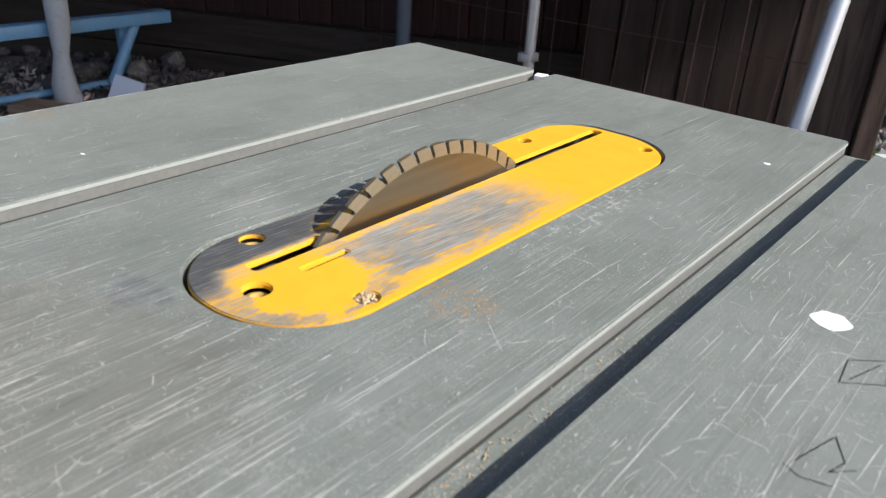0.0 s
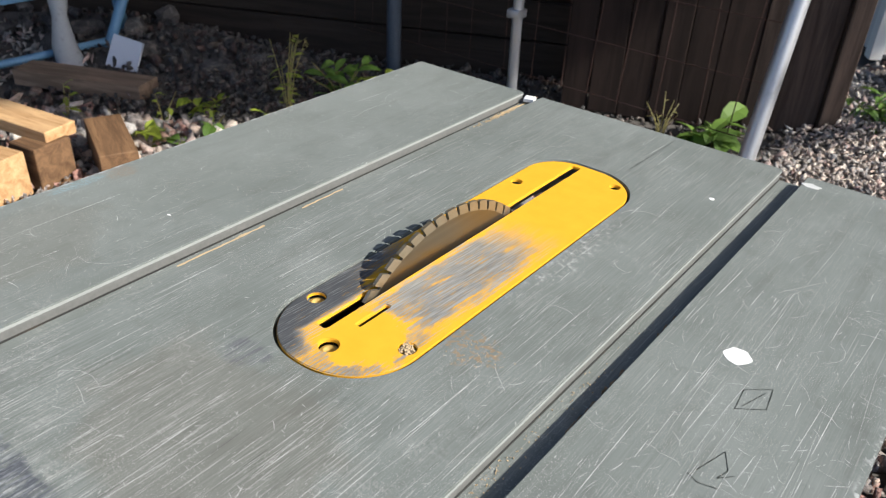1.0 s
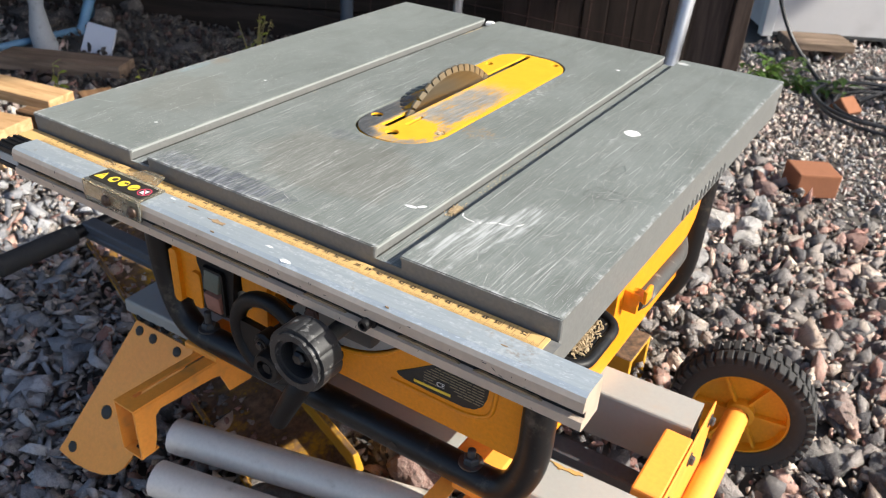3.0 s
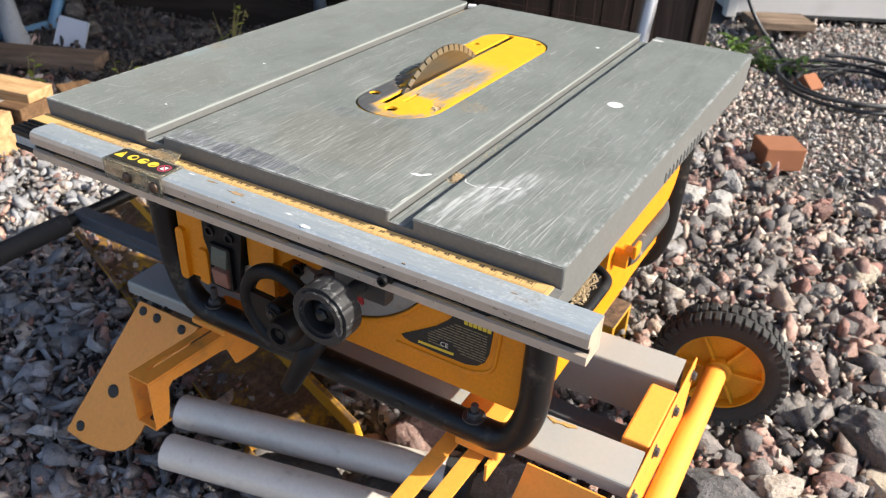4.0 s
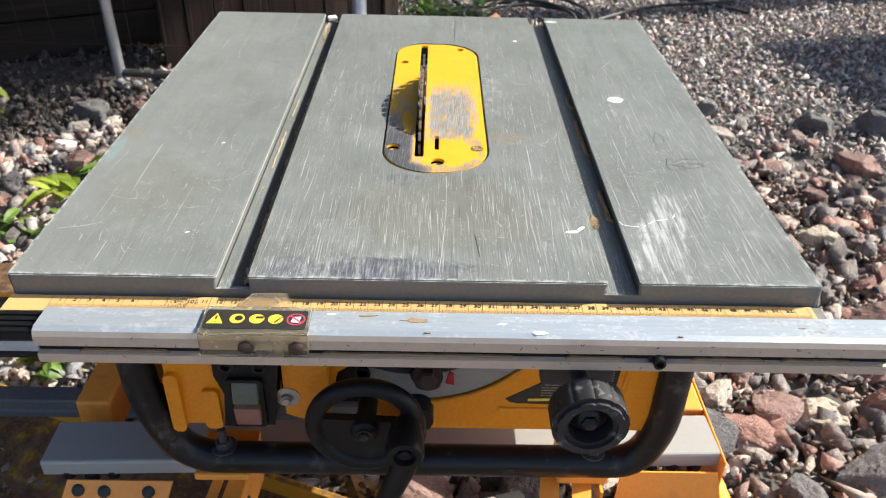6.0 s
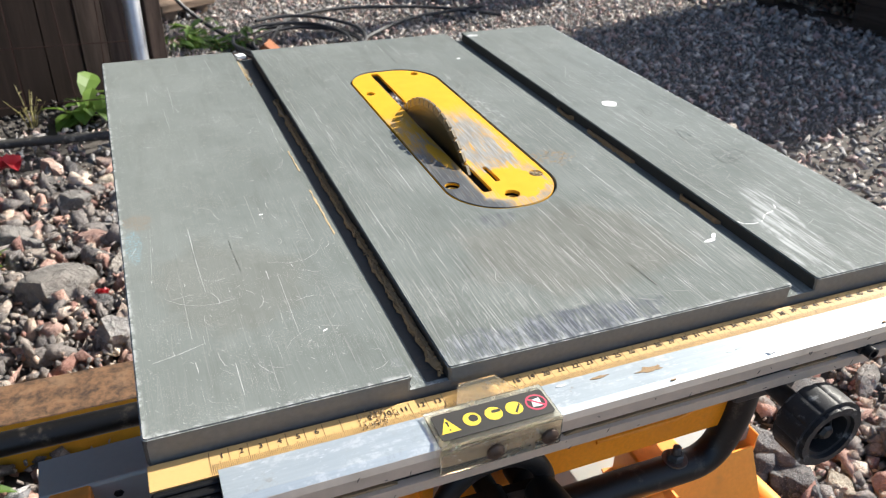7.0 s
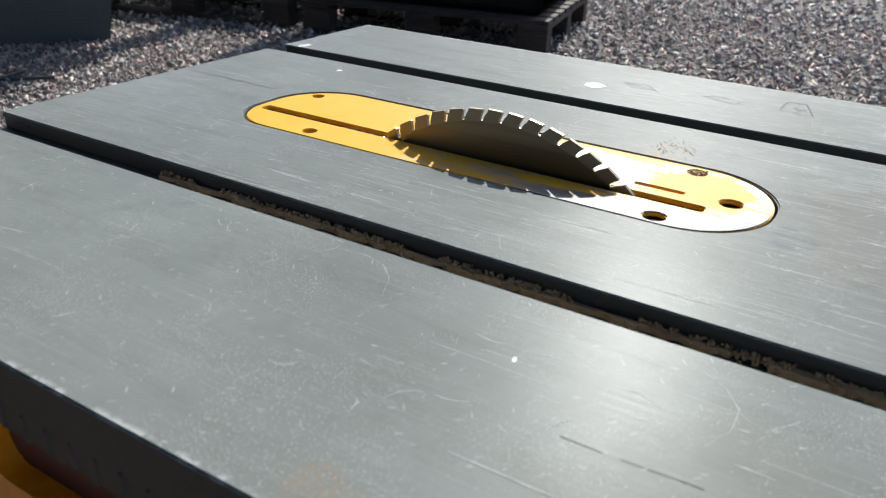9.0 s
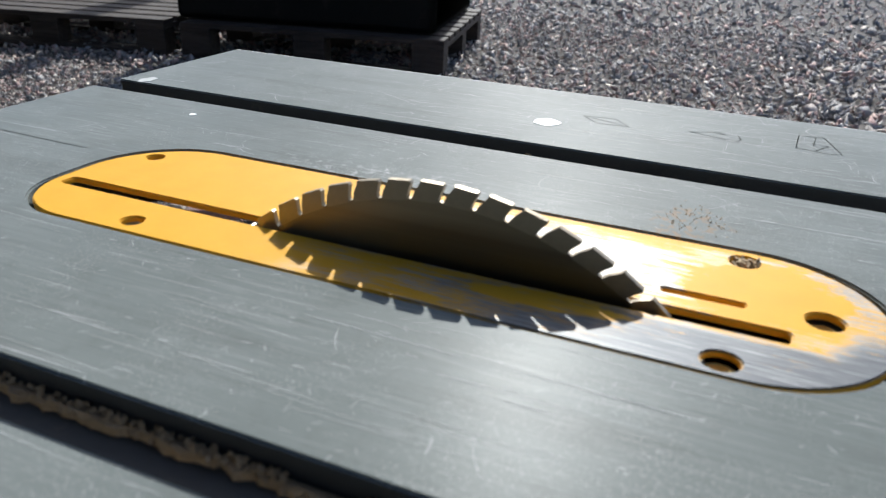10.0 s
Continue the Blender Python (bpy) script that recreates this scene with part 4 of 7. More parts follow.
    sprinkle(46, (-0.85, -0.1), (0.88, 1.75), (0.045, 0.085), 860)
    sprinkle(110, (-0.12, 0.45), (0.86, 1.75), (0.045, 0.095), 960, ("light", "light", "pale", "pink"))
    # rocks at the wall's foot wear the colour darkened for shade
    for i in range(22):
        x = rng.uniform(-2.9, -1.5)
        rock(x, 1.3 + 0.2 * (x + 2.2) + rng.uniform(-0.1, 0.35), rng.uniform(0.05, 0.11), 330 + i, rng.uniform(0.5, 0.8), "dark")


build_rocks()


# ---- the table saw ----
LEFT, RIGHT, BACK = -0.030, 0.539, 0.623
saw = thing("table_saw", "yellow and black table saw with worn grey table on folded stand", "table saw")
FACE = Matrix.Rotation(radians(90), 4, "X")     # stands a flat piece up, its upper face to the front
PLATE_X0, PLATE_X1, PLATE_Y0, PLATE_Y1 = 0.2180, 0.3130, 0.1630, 0.5045
PLATE_EDGE = rounded(PLATE_X0, PLATE_X1, PLATE_Y0, PLATE_Y1, (0.045, 0.047, 0.044, 0.034), 14)


def build_table():
    gap = [(x + (-0.0015 if x < 0.263 else 0.0012), y + (-0.0015 if y < 0.33 else 0.0012)) for x, y in PLATE_EDGE]
    floor_z, lip = TOP - 0.0105, TOP - 0.0030
    pieces = []
    # three upper strips, the middle one open round the throat plate
    for x0, x1, holes in ((LEFT, 0.114, []), (0.1355, 0.388, [gap]), (0.4093, RIGHT, [])):
        pieces.append(slab(rounded(x0, x1, 0.0, BACK, 0.0025, 3), holes, lip, TOP))
    # undercut of the T-slots, then the web under them
    for x0, x1, holes in ((LEFT, 0.1132, []), (0.1363, 0.3872, [gap]), (0.4101, RIGHT, [])):
        pieces.append(slab(rounded(x0, x1, 0.0005, BACK - 0.0005, 0.002, 2), holes, floor_z, lip))
    pieces.append(slab(rounded(LEFT, RIGHT, 0.001, BACK - 0.001, 0.002, 2), [gap], TOP - 0.018, floor_z))
    bm = join(*pieces)
    sharp = [e for e in bm.edges if len(e.link_faces) == 2 and e.calc_face_angle() > 1.2 and all(abs(v.co.z - TOP) < 1e-5 for v in e.verts)]
    bmesh.ops.bevel(bm, geom=sharp, offset=0.0008, segments=2, affect="EDGES")
    table = part("table", bm, TABLE, saw, "grey cast table with two mitre slots, scratched and stained", smooth=False)
    table.data.materials.append(SKIRT)
    table.data.materials.append(SLOT_EDGE)
    table.data.materials.append(SHADE_AND_BOLT_BLACK)
    table.data.materials.append(SHADED_SKIRT)
    for f in table.data.polygons:
        # the left edge face gets the colour with shade painted in
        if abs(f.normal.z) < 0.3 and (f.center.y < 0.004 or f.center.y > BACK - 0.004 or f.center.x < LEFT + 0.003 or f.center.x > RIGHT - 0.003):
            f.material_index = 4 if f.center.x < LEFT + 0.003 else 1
        # slot walls: sunward lip painted paler, far walls near-black for their shade
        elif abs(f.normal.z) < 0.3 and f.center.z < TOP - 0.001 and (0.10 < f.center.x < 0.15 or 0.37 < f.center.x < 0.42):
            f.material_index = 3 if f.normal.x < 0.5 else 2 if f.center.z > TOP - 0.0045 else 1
        elif f.normal.z > 0.9 and f.center.z < TOP - 0.008:
            f.material_index = 0
    # skirt below the table, ribbed along the sides
    scallop = [(0.012, 0.504), (0.244, 0.507), (0.252, 0.509), (0.256, 0.516)]
    for i in range(7):
        y = 0.262 + i * 0.019
        scallop += [(y, 0.5150), (y + 0.0015, 0.5172), (y + 0.0155, 0.5176), (y + 0.0175, 0.5150)]
    scallop += [(0.404, 0.513), (0.412, 0.508), (BACK - 0.002, 0.503), (BACK - 0.002, TOP - 0.0182), (0.012, TOP - 0.0182)]
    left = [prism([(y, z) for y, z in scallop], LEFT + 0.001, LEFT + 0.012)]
    sk = [box(RIGHT - 0.012, RIGHT - 0.001, 0.012, BACK - 0.002, TOP - 0.042, TOP - 0.0182),
          box(LEFT + 0.012, RIGHT - 0.012, BACK - 0.013, BACK - 0.003, TOP - 0.042, TOP - 0.0182), box(LEFT + 0.001, RIGHT - 0.001, 0.0015, 0.012, TOP - 0.05, TOP - 0.0182)]
    for i in range(11):
        y = 0.262 + i * 0.013
        for x, z, side in ((LEFT + 0.0002, TOP - 0.033, left), (RIGHT - 0.0032, TOP - 0.040, sk)):
            side.append(box(x, x + 0.004, y, y + 0.003, z, z + 0.012, 0.001, 1))
    # left skirt is coloured darker than the others for its shade
    part("shaded_skirt", join(*left), SHADED_SKIRT, table, "ribbed skirt, near-black to paint its shade", smooth=False)
    part("skirt", join(*sk), SKIRT, table, "dark grey ribbed skirt", smooth=False)
    # seat on which the plate lies
    part("plate_ledge", slab([(x + (-0.004 if x < 0.263 else 0.004), y + (-0.004 if y < 0.33 else 0.004)) for x, y in PLATE_EDGE], [rounded(PLATE_X0 + 0.012, PLATE_X1 - 0.012, PLATE_Y0 + 0.012, PLATE_Y1 - 0.012, 0.03)], TOP - 0.022, TOP - 0.0185), SKIRT, table, smooth=False)
    return table


table_part = build_table()


def build_plate():
    holes = [disc(0.267, 0.1845, 0.0062), disc(0.3035, 0.2125, 0.0055), disc(0.2265, 0.2135, 0.006), disc(0.2275, 0.4395, 0.0045), disc(0.2935, 0.487, 0.0042),
             rounded(0.2462, 0.2542, 0.1945, 0.4985, 0.0022, 3), rounded(0.2645, 0.2683, 0.2095, 0.2375, 0.0010, 2)]
    bm = slab(PLATE_EDGE, holes, TOP - 0.0030, TOP - 0.0004)
    rim = [e for e in bm.edges if len(e.link_faces) == 2 and e.calc_face_angle() > 1.2 and all(abs(v.co.z - (TOP - 0.0004)) < 1e-5 for v in e.verts)]
    bmesh.ops.bevel(bm, geom=rim, offset=0.0006, segments=2, affect="EDGES")
    plate = part("throat_plate", bm, PLATE, saw, "yellow painted insert plate, worn to grey metal at the front", smooth=False)
    for x, y, r in ((0.267, 0.1845, 0.0058), (0.2265, 0.2135, 0.0056), (0.2275, 0.4395, 0.0041), (0.2935, 0.487, 0.0038)):
        part("screw", move(lathe([(r, -0.004), (r, 0.0), (r * 0.6, 0.0008), (r * 0.3, -0.001)], 14), Matrix.Translation((x, y, TOP - 0.0047))), DUSTY_SCREW, plate, "screw head dulled by yellow dust")
    # the hole packed with sawdust
    rng = random.Random(3)
    chips = [move(box(-1, 1, -1, 1, -1, 1), Matrix.Translation((0.303 + rng.gauss(0, 0.0022), 0.2125 + rng.gauss(0, 0.0022), TOP - 0.0025 + rng.random() * 0.002)) @ Euler((rng.random() * 6, rng.random() * 6, rng.random() * 6)).to_matrix().to_4x4() @ Matrix.Diagonal((rng.uniform(0.0008, 0.0018), 0.0006, 0.0005, 1))) for _ in range(60)]
    tagged(part("sawdust", join(*chips), SAWDUST, plate, "pale chips filling a screw hole", smooth=False), "pale chips filling a screw hole", kind="stuff")


build_plate()


def build_blade():
    """A disc with sixty small teeth: each one a short sector with a narrow slanted gullet."""
    cy, cz, r, root, teeth = 0.3150, TOP + 0.0300 - 0.125, 0.125, 0.1180, 60
    stand_up = Matrix.Translation((0.2502, cy, cz)) @ Matrix.Rotation(radians(90), 4, "Y") @ Matrix.Rotation(radians(90), 4, "Z")
    blade = part("blade", slab(disc(0, 0, root, 180), [disc(0, 0, 0.015, 24)], -0.0009, 0.0009), BLADE, saw, "thin circular saw blade of bronze-dulled steel", smooth=False)
    blade.matrix_basis = stand_up
    pitch = math.tau / teeth
    arc = [(root - 0.0006, 0.02), (root + 0.0030, 0.16), (r - 0.0012, 0.32), (r, 0.36), (r - 0.0003, 1.02), (r - 0.0012, 1.06), (root + 0.0034, 0.97), (root + 0.0010, 0.90), (root - 0.0006, 0.90)]
    first = part("tooth", slab([(q * math.cos(pitch * k), q * math.sin(pitch * k)) for q, k in arc], [], -0.0012, 0.0012), TOOTH, blade, "pale ground tooth", smooth=False)
    for i in range(1, teeth):
        ob = first.copy()
        scene.collection.objects.link(ob)
        ob.matrix_basis = Matrix.Rotation(pitch * i, 4, "Z")
    part("riving_bracket", box(0.2488, 0.2515, 0.44, 0.485, TOP - 0.03, TOP - 0.006), STEEL, saw, smooth=False)


build_blade()


def build_rail():
    prof = [(-0.0195, 0.5372), (-0.0400, 0.5376), (-0.0440, 0.5358), (-0.0456, 0.5322), (-0.0458, 0.5248), (-0.0410, 0.5238), (-0.0410, 0.5186), (-0.0458, 0.5176), (-0.0458, 0.5108), (-0.0440, 0.5095), (-0.0195, 0.5095)]
    rail = part("front_rail", prism(prof, 0.003, 0.578), ALU, saw, "scuffed aluminium fence rail", smooth=False)
    rail.data.materials.append(BEIGE_ALU)
    # all but the top faces carry the painted ground reflection
    for f in rail.data.polygons:
        if not (f.normal.z > 0.6 and f.center.z > 0.53):
            f.material_index = 1
    # black strip along the back of the rail's groove
    part("slot_black_strip", box(0.0035, 0.5775, -0.0416, -0.0405, 0.5182, 0.5242), BLACK_PLASTIC, rail, smooth=False)
    bed = part("rule_bed", prism([(-0.0003, 0.5320), (-0.0192, 0.5320), (-0.0192, 0.5110), (-0.0003, 0.5110)], LEFT, RIGHT + 0.002), SKIRT, saw, smooth=False)
    tape = part("rule_tape", box(LEFT, 0.5335, -0.0190, -0.0012, 0.5322, 0.5334), TAPE, bed, "buff centimetre rule with black figures", smooth=False)
    ticks = []
    for mm in range(0, 531):
        x = mm / 1000
        length = 0.0165 if mm % 10 == 0 else (0.0088 if mm % 5 == 0 else 0.0072)
        w = 0.00013 if mm % 10 == 0 else 0.00011
        ticks.append((x - w, x + w, -0.0186, -0.0186 + length))
    data_v, data_f = [], []
    for x0, x1, y0, y1 in ticks:
        b = len(data_v)
        data_v += [(x0, y0, 0.5336), (x1, y0, 0.5336), (x1, y1, 0.5336), (x0, y1, 0.5336)]
        data_f.append((b, b + 1, b + 2, b + 3))
    data = bpy.data.meshes.new("millimetre_scale")
    data.from_pydata(data_v, [], data_f)
    data.materials.append(TICK)
    ob = new("millimetre_scale", data)
    ob.parent = bed
    for i in range(1, 53):
        if i not in (7, 8, 14, 15):
            part("figure", text_mesh(str(i), 0.0052, (i * 0.01 - 0.0036, -0.0068, 0.5337)), INK, bed, smooth=False)
    # ribbed black end stop on the left
    part("end_cap", join(box(-0.030, 0.0028, -0.0430, -0.0200, 0.526, 0.5330, 0.001, 1), *[box(-0.029, 0.0028, -0.0425 + i * 0.006, -0.0395 + i * 0.006, 0.5330, 0.5345, 0.0005, 1) for i in range(4)]), BLACK_PLASTIC, rail, "ribbed black end cap", smooth=False)
    part("inner_rail", box(-0.026, 0.0028, -0.0425, -0.022, 0.5170, 0.5255), ALU, rail, smooth=False)
    part("inner_cap", box(-0.028, 0.0028, -0.0435, -0.021, 0.5112, 0.5168, 0.001, 1), BLACK_PLASTIC, rail, smooth=False)
    part("rail_screw", move(join(lathe([(0.0062, 0), (0.0062, 0.003), (0.0045, 0.004)], 20), lathe([(0.0042, 0.003), (0.0042, 0.010), (0.0026, 0.0102), (0.0026, 0.007)], 16)), Matrix.Translation((0.4165, -0.0415, 0.5212)) @ Matrix.Rotation(radians(90), 4, "X")), BLACK, rail, "black socket-head screw")
    # dried paint drips, dust in the groove and scuffs on the rail
    rng = random.Random(8)
    for x, y, r, mat in ((0.336, -0.0398, 0.0036, WHITE_PAINT), (0.312, -0.0315, 0.0018, WHITE_PAINT), (0.255, -0.0290, 0.0050, OLD_DUST), (0.222, -0.0245, 0.0024, OLD_DUST), (0.196, -0.0235, 0.0016, WHITE_PAINT), (0.262, -0.0415, 0.0009, OLD_DUST), (0.43, -0.0415, 0.0008, OLD_DUST), (0.515, -0.031, 0.0012, OLD_DUST)):
        blob = [(x + r * (1.9 * math.cos(a)) * (1 + rng.uniform(-0.5, 0.5)), y + r * 0.5 * math.sin(a) * (1 + rng.uniform(-0.5, 0.5))) for a in [math.tau * k / 16 for k in range(16)]]
        part("paint_smear", slab(blob, [], 0.5366, 0.53775), mat, rail, "smear of dried paint", smooth=False)
    nicks = []
    for _ in range(46):
        x, z = rng.uniform(0.006, 0.575), rng.choice((0.5325, 0.531, 0.5285, 0.526, 0.5165, 0.513, 0.511)) + rng.uniform(-0.0006, 0.0006)
        a, w = rng.choice((0.1, 0.9, 1.2, -0.8)) + rng.gauss(0, 0.2), rng.uniform(0.0006, 0.0022)
        shape = [(x + w * k * math.cos(a) - h * math.sin(a), z + w * k * math.sin(a) + h * math.cos(a)) for k, h in ((-1, 0), (-0.2, -0.00025), (1, 0.0001), (0.1, 0.00035))]
        shape = [(u, min(v, 0.5335) if z > 0.52 else min(max(v, 0.5100), 0.5172)) for u, v in shape]
        nicks.append(move(slab(shape, [], 0.04570, 0.04592), FACE))
    tagged(part("nick", join(*nicks), DARK_STEEL, rail, smooth=False), "small dark nicks along the rail", kind="stuff")
    for x0, x1 in ((0.19, 0.32), (0.355, 0.395), (0.44, 0.49), (0.50, 0.55), (0.03, 0.09)):
        n = int((x1 - x0) / 0.004)
        crest = [(x0 + (x1 - x0) * i / n, 0.5190 + 0.0016 * abs(noise.noise((i * 0.7, x0 * 90, 0.0))) + (0.0008 if 0 < i < n else -0.0006)) for i in range(n + 1)]
        part("packed_dust", move(slab(crest + [(x1, 0.5184), (x0, 0.5184)], [], 0.0417, 0.0436), FACE), OLD_DUST, rail, "brown dust packed in the groove", smooth=False)
    # clear cursor with a warning label
    block = part("cursor", join(box(0.112, 0.184, -0.0490, -0.0200, 0.5384, 0.5402, 0.0008, 2), box(0.112, 0.184, -0.0492, -0.0460, 0.5205, 0.5390, 0.0012, 2), move(slab([(0.132, -0.020), (0.171, -0.020), (0.163, -0.004), (0.140, -0.004)], [], 0.5386, 0.5400), Matrix())), CLEAR, saw, "scuffed clear plastic rule cursor with a warning label")
    label_bits = part("label", slab(rounded(0.1190, 0.1862, -0.0440, -0.0245, 0.002), [], 0.5404, 0.5407), INK, block, "black label with yellow pictograms", smooth=False)
    z0, z1, cy = 0.5407, 0.5408, -0.0338
    label_bits.location.x = -0.0045
    part("pictogram", slab([(0.1205, cy - 0.0055), (0.1315, cy - 0.0055), (0.1260, cy + 0.0055)], [[(0.1255, cy - 0.0012), (0.1265, cy - 0.0012), (0.1268, cy + 0.0028), (0.1252, cy + 0.0028)], disc(0.126, cy - 0.0035, 0.0007, 8)], z0, z1), SIGN_YELLOW, label_bits, smooth=False)
    for k, x in enumerate((0.1400, 0.1530, 0.1655)):
        cut = [disc(x + 0.001, cy + 0.0005, 0.0028, 14), ] if k == 0 else [rounded(x - 0.001, x + 0.0045, cy + 0.0002, cy + 0.0026, 0.0008, 3)] if k == 1 else [[(x - 0.001, cy - 0.003), (x, cy - 0.0042), (x + 0.0045, cy + 0.0018), (x + 0.0038, cy + 0.0026)]]
        part("pictogram", slab(disc(x, cy, 0.0050, 24), cut, z0, z1), SIGN_YELLOW, label_bits, smooth=False)
    part("pictogram", slab(disc(0.1790, cy, 0.0062, 24), [disc(0.1790, cy, 0.0052, 24)], z0, z1), SIGN_RED, label_bits, "red prohibition ring", smooth=False)
    part("pictogram", slab([(0.1758, cy - 0.003), (0.1815, cy - 0.0035), (0.182, cy + 0.003), (0.177, cy + 0.0022)], [], z0, z1), SIGN_WHITE, label_bits, smooth=False)
    part("pictogram", slab([(0.1744, cy + 0.0034), (0.1752, cy + 0.0044), (0.1836, cy - 0.0034), (0.1828, cy - 0.0044)], [], z1, z1 + 0.0001), SIGN_RED, label_bits, smooth=False)
    for x in (0.143, 0.176):
        part("screw", move(join(lathe([(0.0052, 0), (0.0050, 0.0016), (0.0034, 0.0030), (0.001, 0.0034)], 20), move(box(-0.003, 0.003, -0.0004, 0.0004, 0.0030, 0.0036), Matrix())), Matrix.Translation((x, -0.0492, 0.5290)) @ Matrix.Rotation(radians(90), 4, "X")), SCREW, block, "rusty cross-head screw")


build_rail()


def upright(outline, holes, y_front, y_back):
    """A flat piece in the x, z plane."""
    return move(slab(outline, holes, -y_back, -y_front), FACE)


def build_body():
    body = part("body", join(box(0.016, 0.476, 0.1405, 0.52, 0.300, TOP - 0.09, 0.006), box(0.006, 0.016, 0.14, 0.50, 0.33, 0.40, 0.004)), YELLOW, saw, "yellow plastic saw body, dusty", smooth=True)
    bowl = [(0.25 + 0.137 * math.sin(radians(a)), 0.472 - 0.137 * math.cos(radians(a))) for a in range(88, -26, -6)]
    front = upright([(0.196, 0.300), (0.474, 0.300), (0.478, 0.306), (0.478, 0.508), (0.392, 0.508), *bowl], [], 0.104, 0.136)
    panel = part("front_panel", front, YELLOW, saw, "yellow front panel with a data label", smooth=False)
    # left cheek with a moulded step, and the upper middle of the front
    part("left_cheek", join(upright(rounded(0.018, 0.072, 0.306, 0.508, 0.006), [], 0.100, 0.136), upright(rounded(0.018, 0.031, 0.300, 0.372, 0.006), [], 0.094, 0.136), upright(rounded(0.050, 0.066, 0.304, 0.352, 0.005), [], 0.095, 0.136)), YELLOW, saw, smooth=False)
    part("middle_cheek", join(upright([(0.1265, 0.318), (0.150, 0.309), (0.154, 0.301), (0.166, 0.301), (0.172, 0.340), (0.178, 0.372), (0.196, 0.385), (0.230, 0.381), (0.268, 0.381), (0.268, 0.420), (0.268, 0.508), (0.1265, 0.508)], [], 0.102, 0.136), upright([(0.160, 0.304), (0.167, 0.304), (0.172, 0.40), (0.156, 0.40)], [], 0.096, 0.136)), YELLOW, saw, smooth=False)
    # black sheets stand for the unlit inside, below the slit and behind the wheel
    part("dark_inside_sheet", box(0.02, 0.472, 0.145, 0.518, TOP - 0.0898, TOP - 0.086), BLACK_PLASTIC, saw, smooth=False)
    part("recess", box(0.116, 0.44, 0.1365, 0.140, 0.302, 0.508), BLACK_PLASTIC, saw, "black sheet standing for the dark opening behind the wheel", smooth=False)
    # tilt scale: curved slot plate, figures' strip and red pointer
    arc = [(0.25 + 0.134 * math.sin(radians(a)), 0.472 - 0.134 * math.cos(radians(a))) for a in range(-24, 86, 5)] + [(0.25 + 0.104 * math.sin(radians(a)), 0.472 - 0.104 * math.cos(radians(a))) for a in range(81, -29, -5)]
    part("tilt_quadrant", upright(arc, [], 0.105, 0.112), QUADRANT, saw, "curved grey tilt quadrant", smooth=False)
    strip = part("tilt_scale", upright(rounded(0.2685, 0.330, 0.374, 0.400, 0.002), [], 0.107, 0.120), INK, saw, "black tilt scale with white ticks", smooth=False)
    part("scale_ticks", join(*[upright([(0.273 + i * 0.0034, 0.376), (0.2738 + i * 0.0034, 0.376), (0.2738 + i * 0.0034, 0.388 if i % 5 == 0 else 0.383), (0.273 + i * 0.0034, 0.388 if i % 5 == 0 else 0.383)], [], 0.1066, 0.107) for i in range(16)]), SIGN_WHITE, strip, smooth=False)
    part("pointer", upright([(0.279, 0.360), (0.287, 0.358), (0.286, 0.371), (0.282, 0.373)], [], 0.102, 0.106), RED, saw, "red pointer", smooth=False)
    # data label
    lab = part("data_label", upright([(0.3365, 0.3405), (0.3400, 0.3370), (0.3470, 0.3352), (0.3800, 0.3345), (0.4150, 0.3350), (0.4270, 0.3385), (0.4350, 0.3460), (0.4390, 0.3570), (0.4430, 0.4000), (0.4040, 0.4000), (0.3920, 0.3815), (0.3780, 0.3680), (0.3550, 0.3525)], [], 0.1030, 0.1040), INK, panel, "black data label with small print", smooth=False)
    bars = []
    rng = random.Random(12)
    for i in range(11):
        z = 0.3785 - i * 0.0033
        x0 = 0.399 - min(0.030, i * 0.0045)
        while x0 < 0.434 - (0.004 if i > 7 else 0):
            x1 = min(x0 + rng.uniform(0.004, 0.014), 0.436)
            if not (0.376 < x0 < 0.398 and z < 0.3535):
                bars.append(upright([(x0, z), (x1, z), (x1, z + 0.0009), (x0, z + 0.0009)], [], 0.1026, 0.1030))
            x0 = x1 + 0.0012
    part("small_print", join(*bars), plain("tan_print", (0.30, 0.25, 0.15), 0.6), lab, "rows of illegible print as bars", smooth=False)
    part("brand_bar", join(*[upright(rounded(0.4095 + i * 0.0052, 0.4095 + i * 0.0052 + 0.0042, 0.3838, 0.3888, 0.0008, 3), [], 0.1025, 0.1030) for i in range(6)]), SIGN_YELLOW, lab, "row of yellow blocks", smooth=False)
    part("approval_mark", move(text_mesh("CE", 0.0080, (0, 0, 0)), Matrix.Translation((0.3885, 0.1026, 0.3485)) @ FACE), SIGN_WHITE, lab, smooth=False)
    part("warning_bar", upright([(0.3575, 0.3385), (0.4000, 0.3395), (0.4000, 0.3428), (0.3575, 0.3415)], [], 0.1026, 0.1030), SIGN_YELLOW, lab, smooth=False)
    part("moulded_lip", move(tube(fillet([(0.330, 0.3270, 0), (0.420, 0.3265, 0), (0.4455, 0.337, 0), (0.4500, 0.398, 0)], 0.02), 0.0026, 10), Matrix.Translation((0, 0.1040, 0)) @ FACE), YELLOW, panel, "moulded lip round the label")
    part("quadrant_lip", move(tube([(0.25 + 0.1375 * math.sin(radians(a)), 0.472 - 0.1375 * math.cos(radians(a)), 0) for a in range(-22, 84, 3)], 0.0024, 10), Matrix.Translation((0, 0.1035, 0)) @ FACE), YELLOW, panel, "moulded lip of the tilt slot")
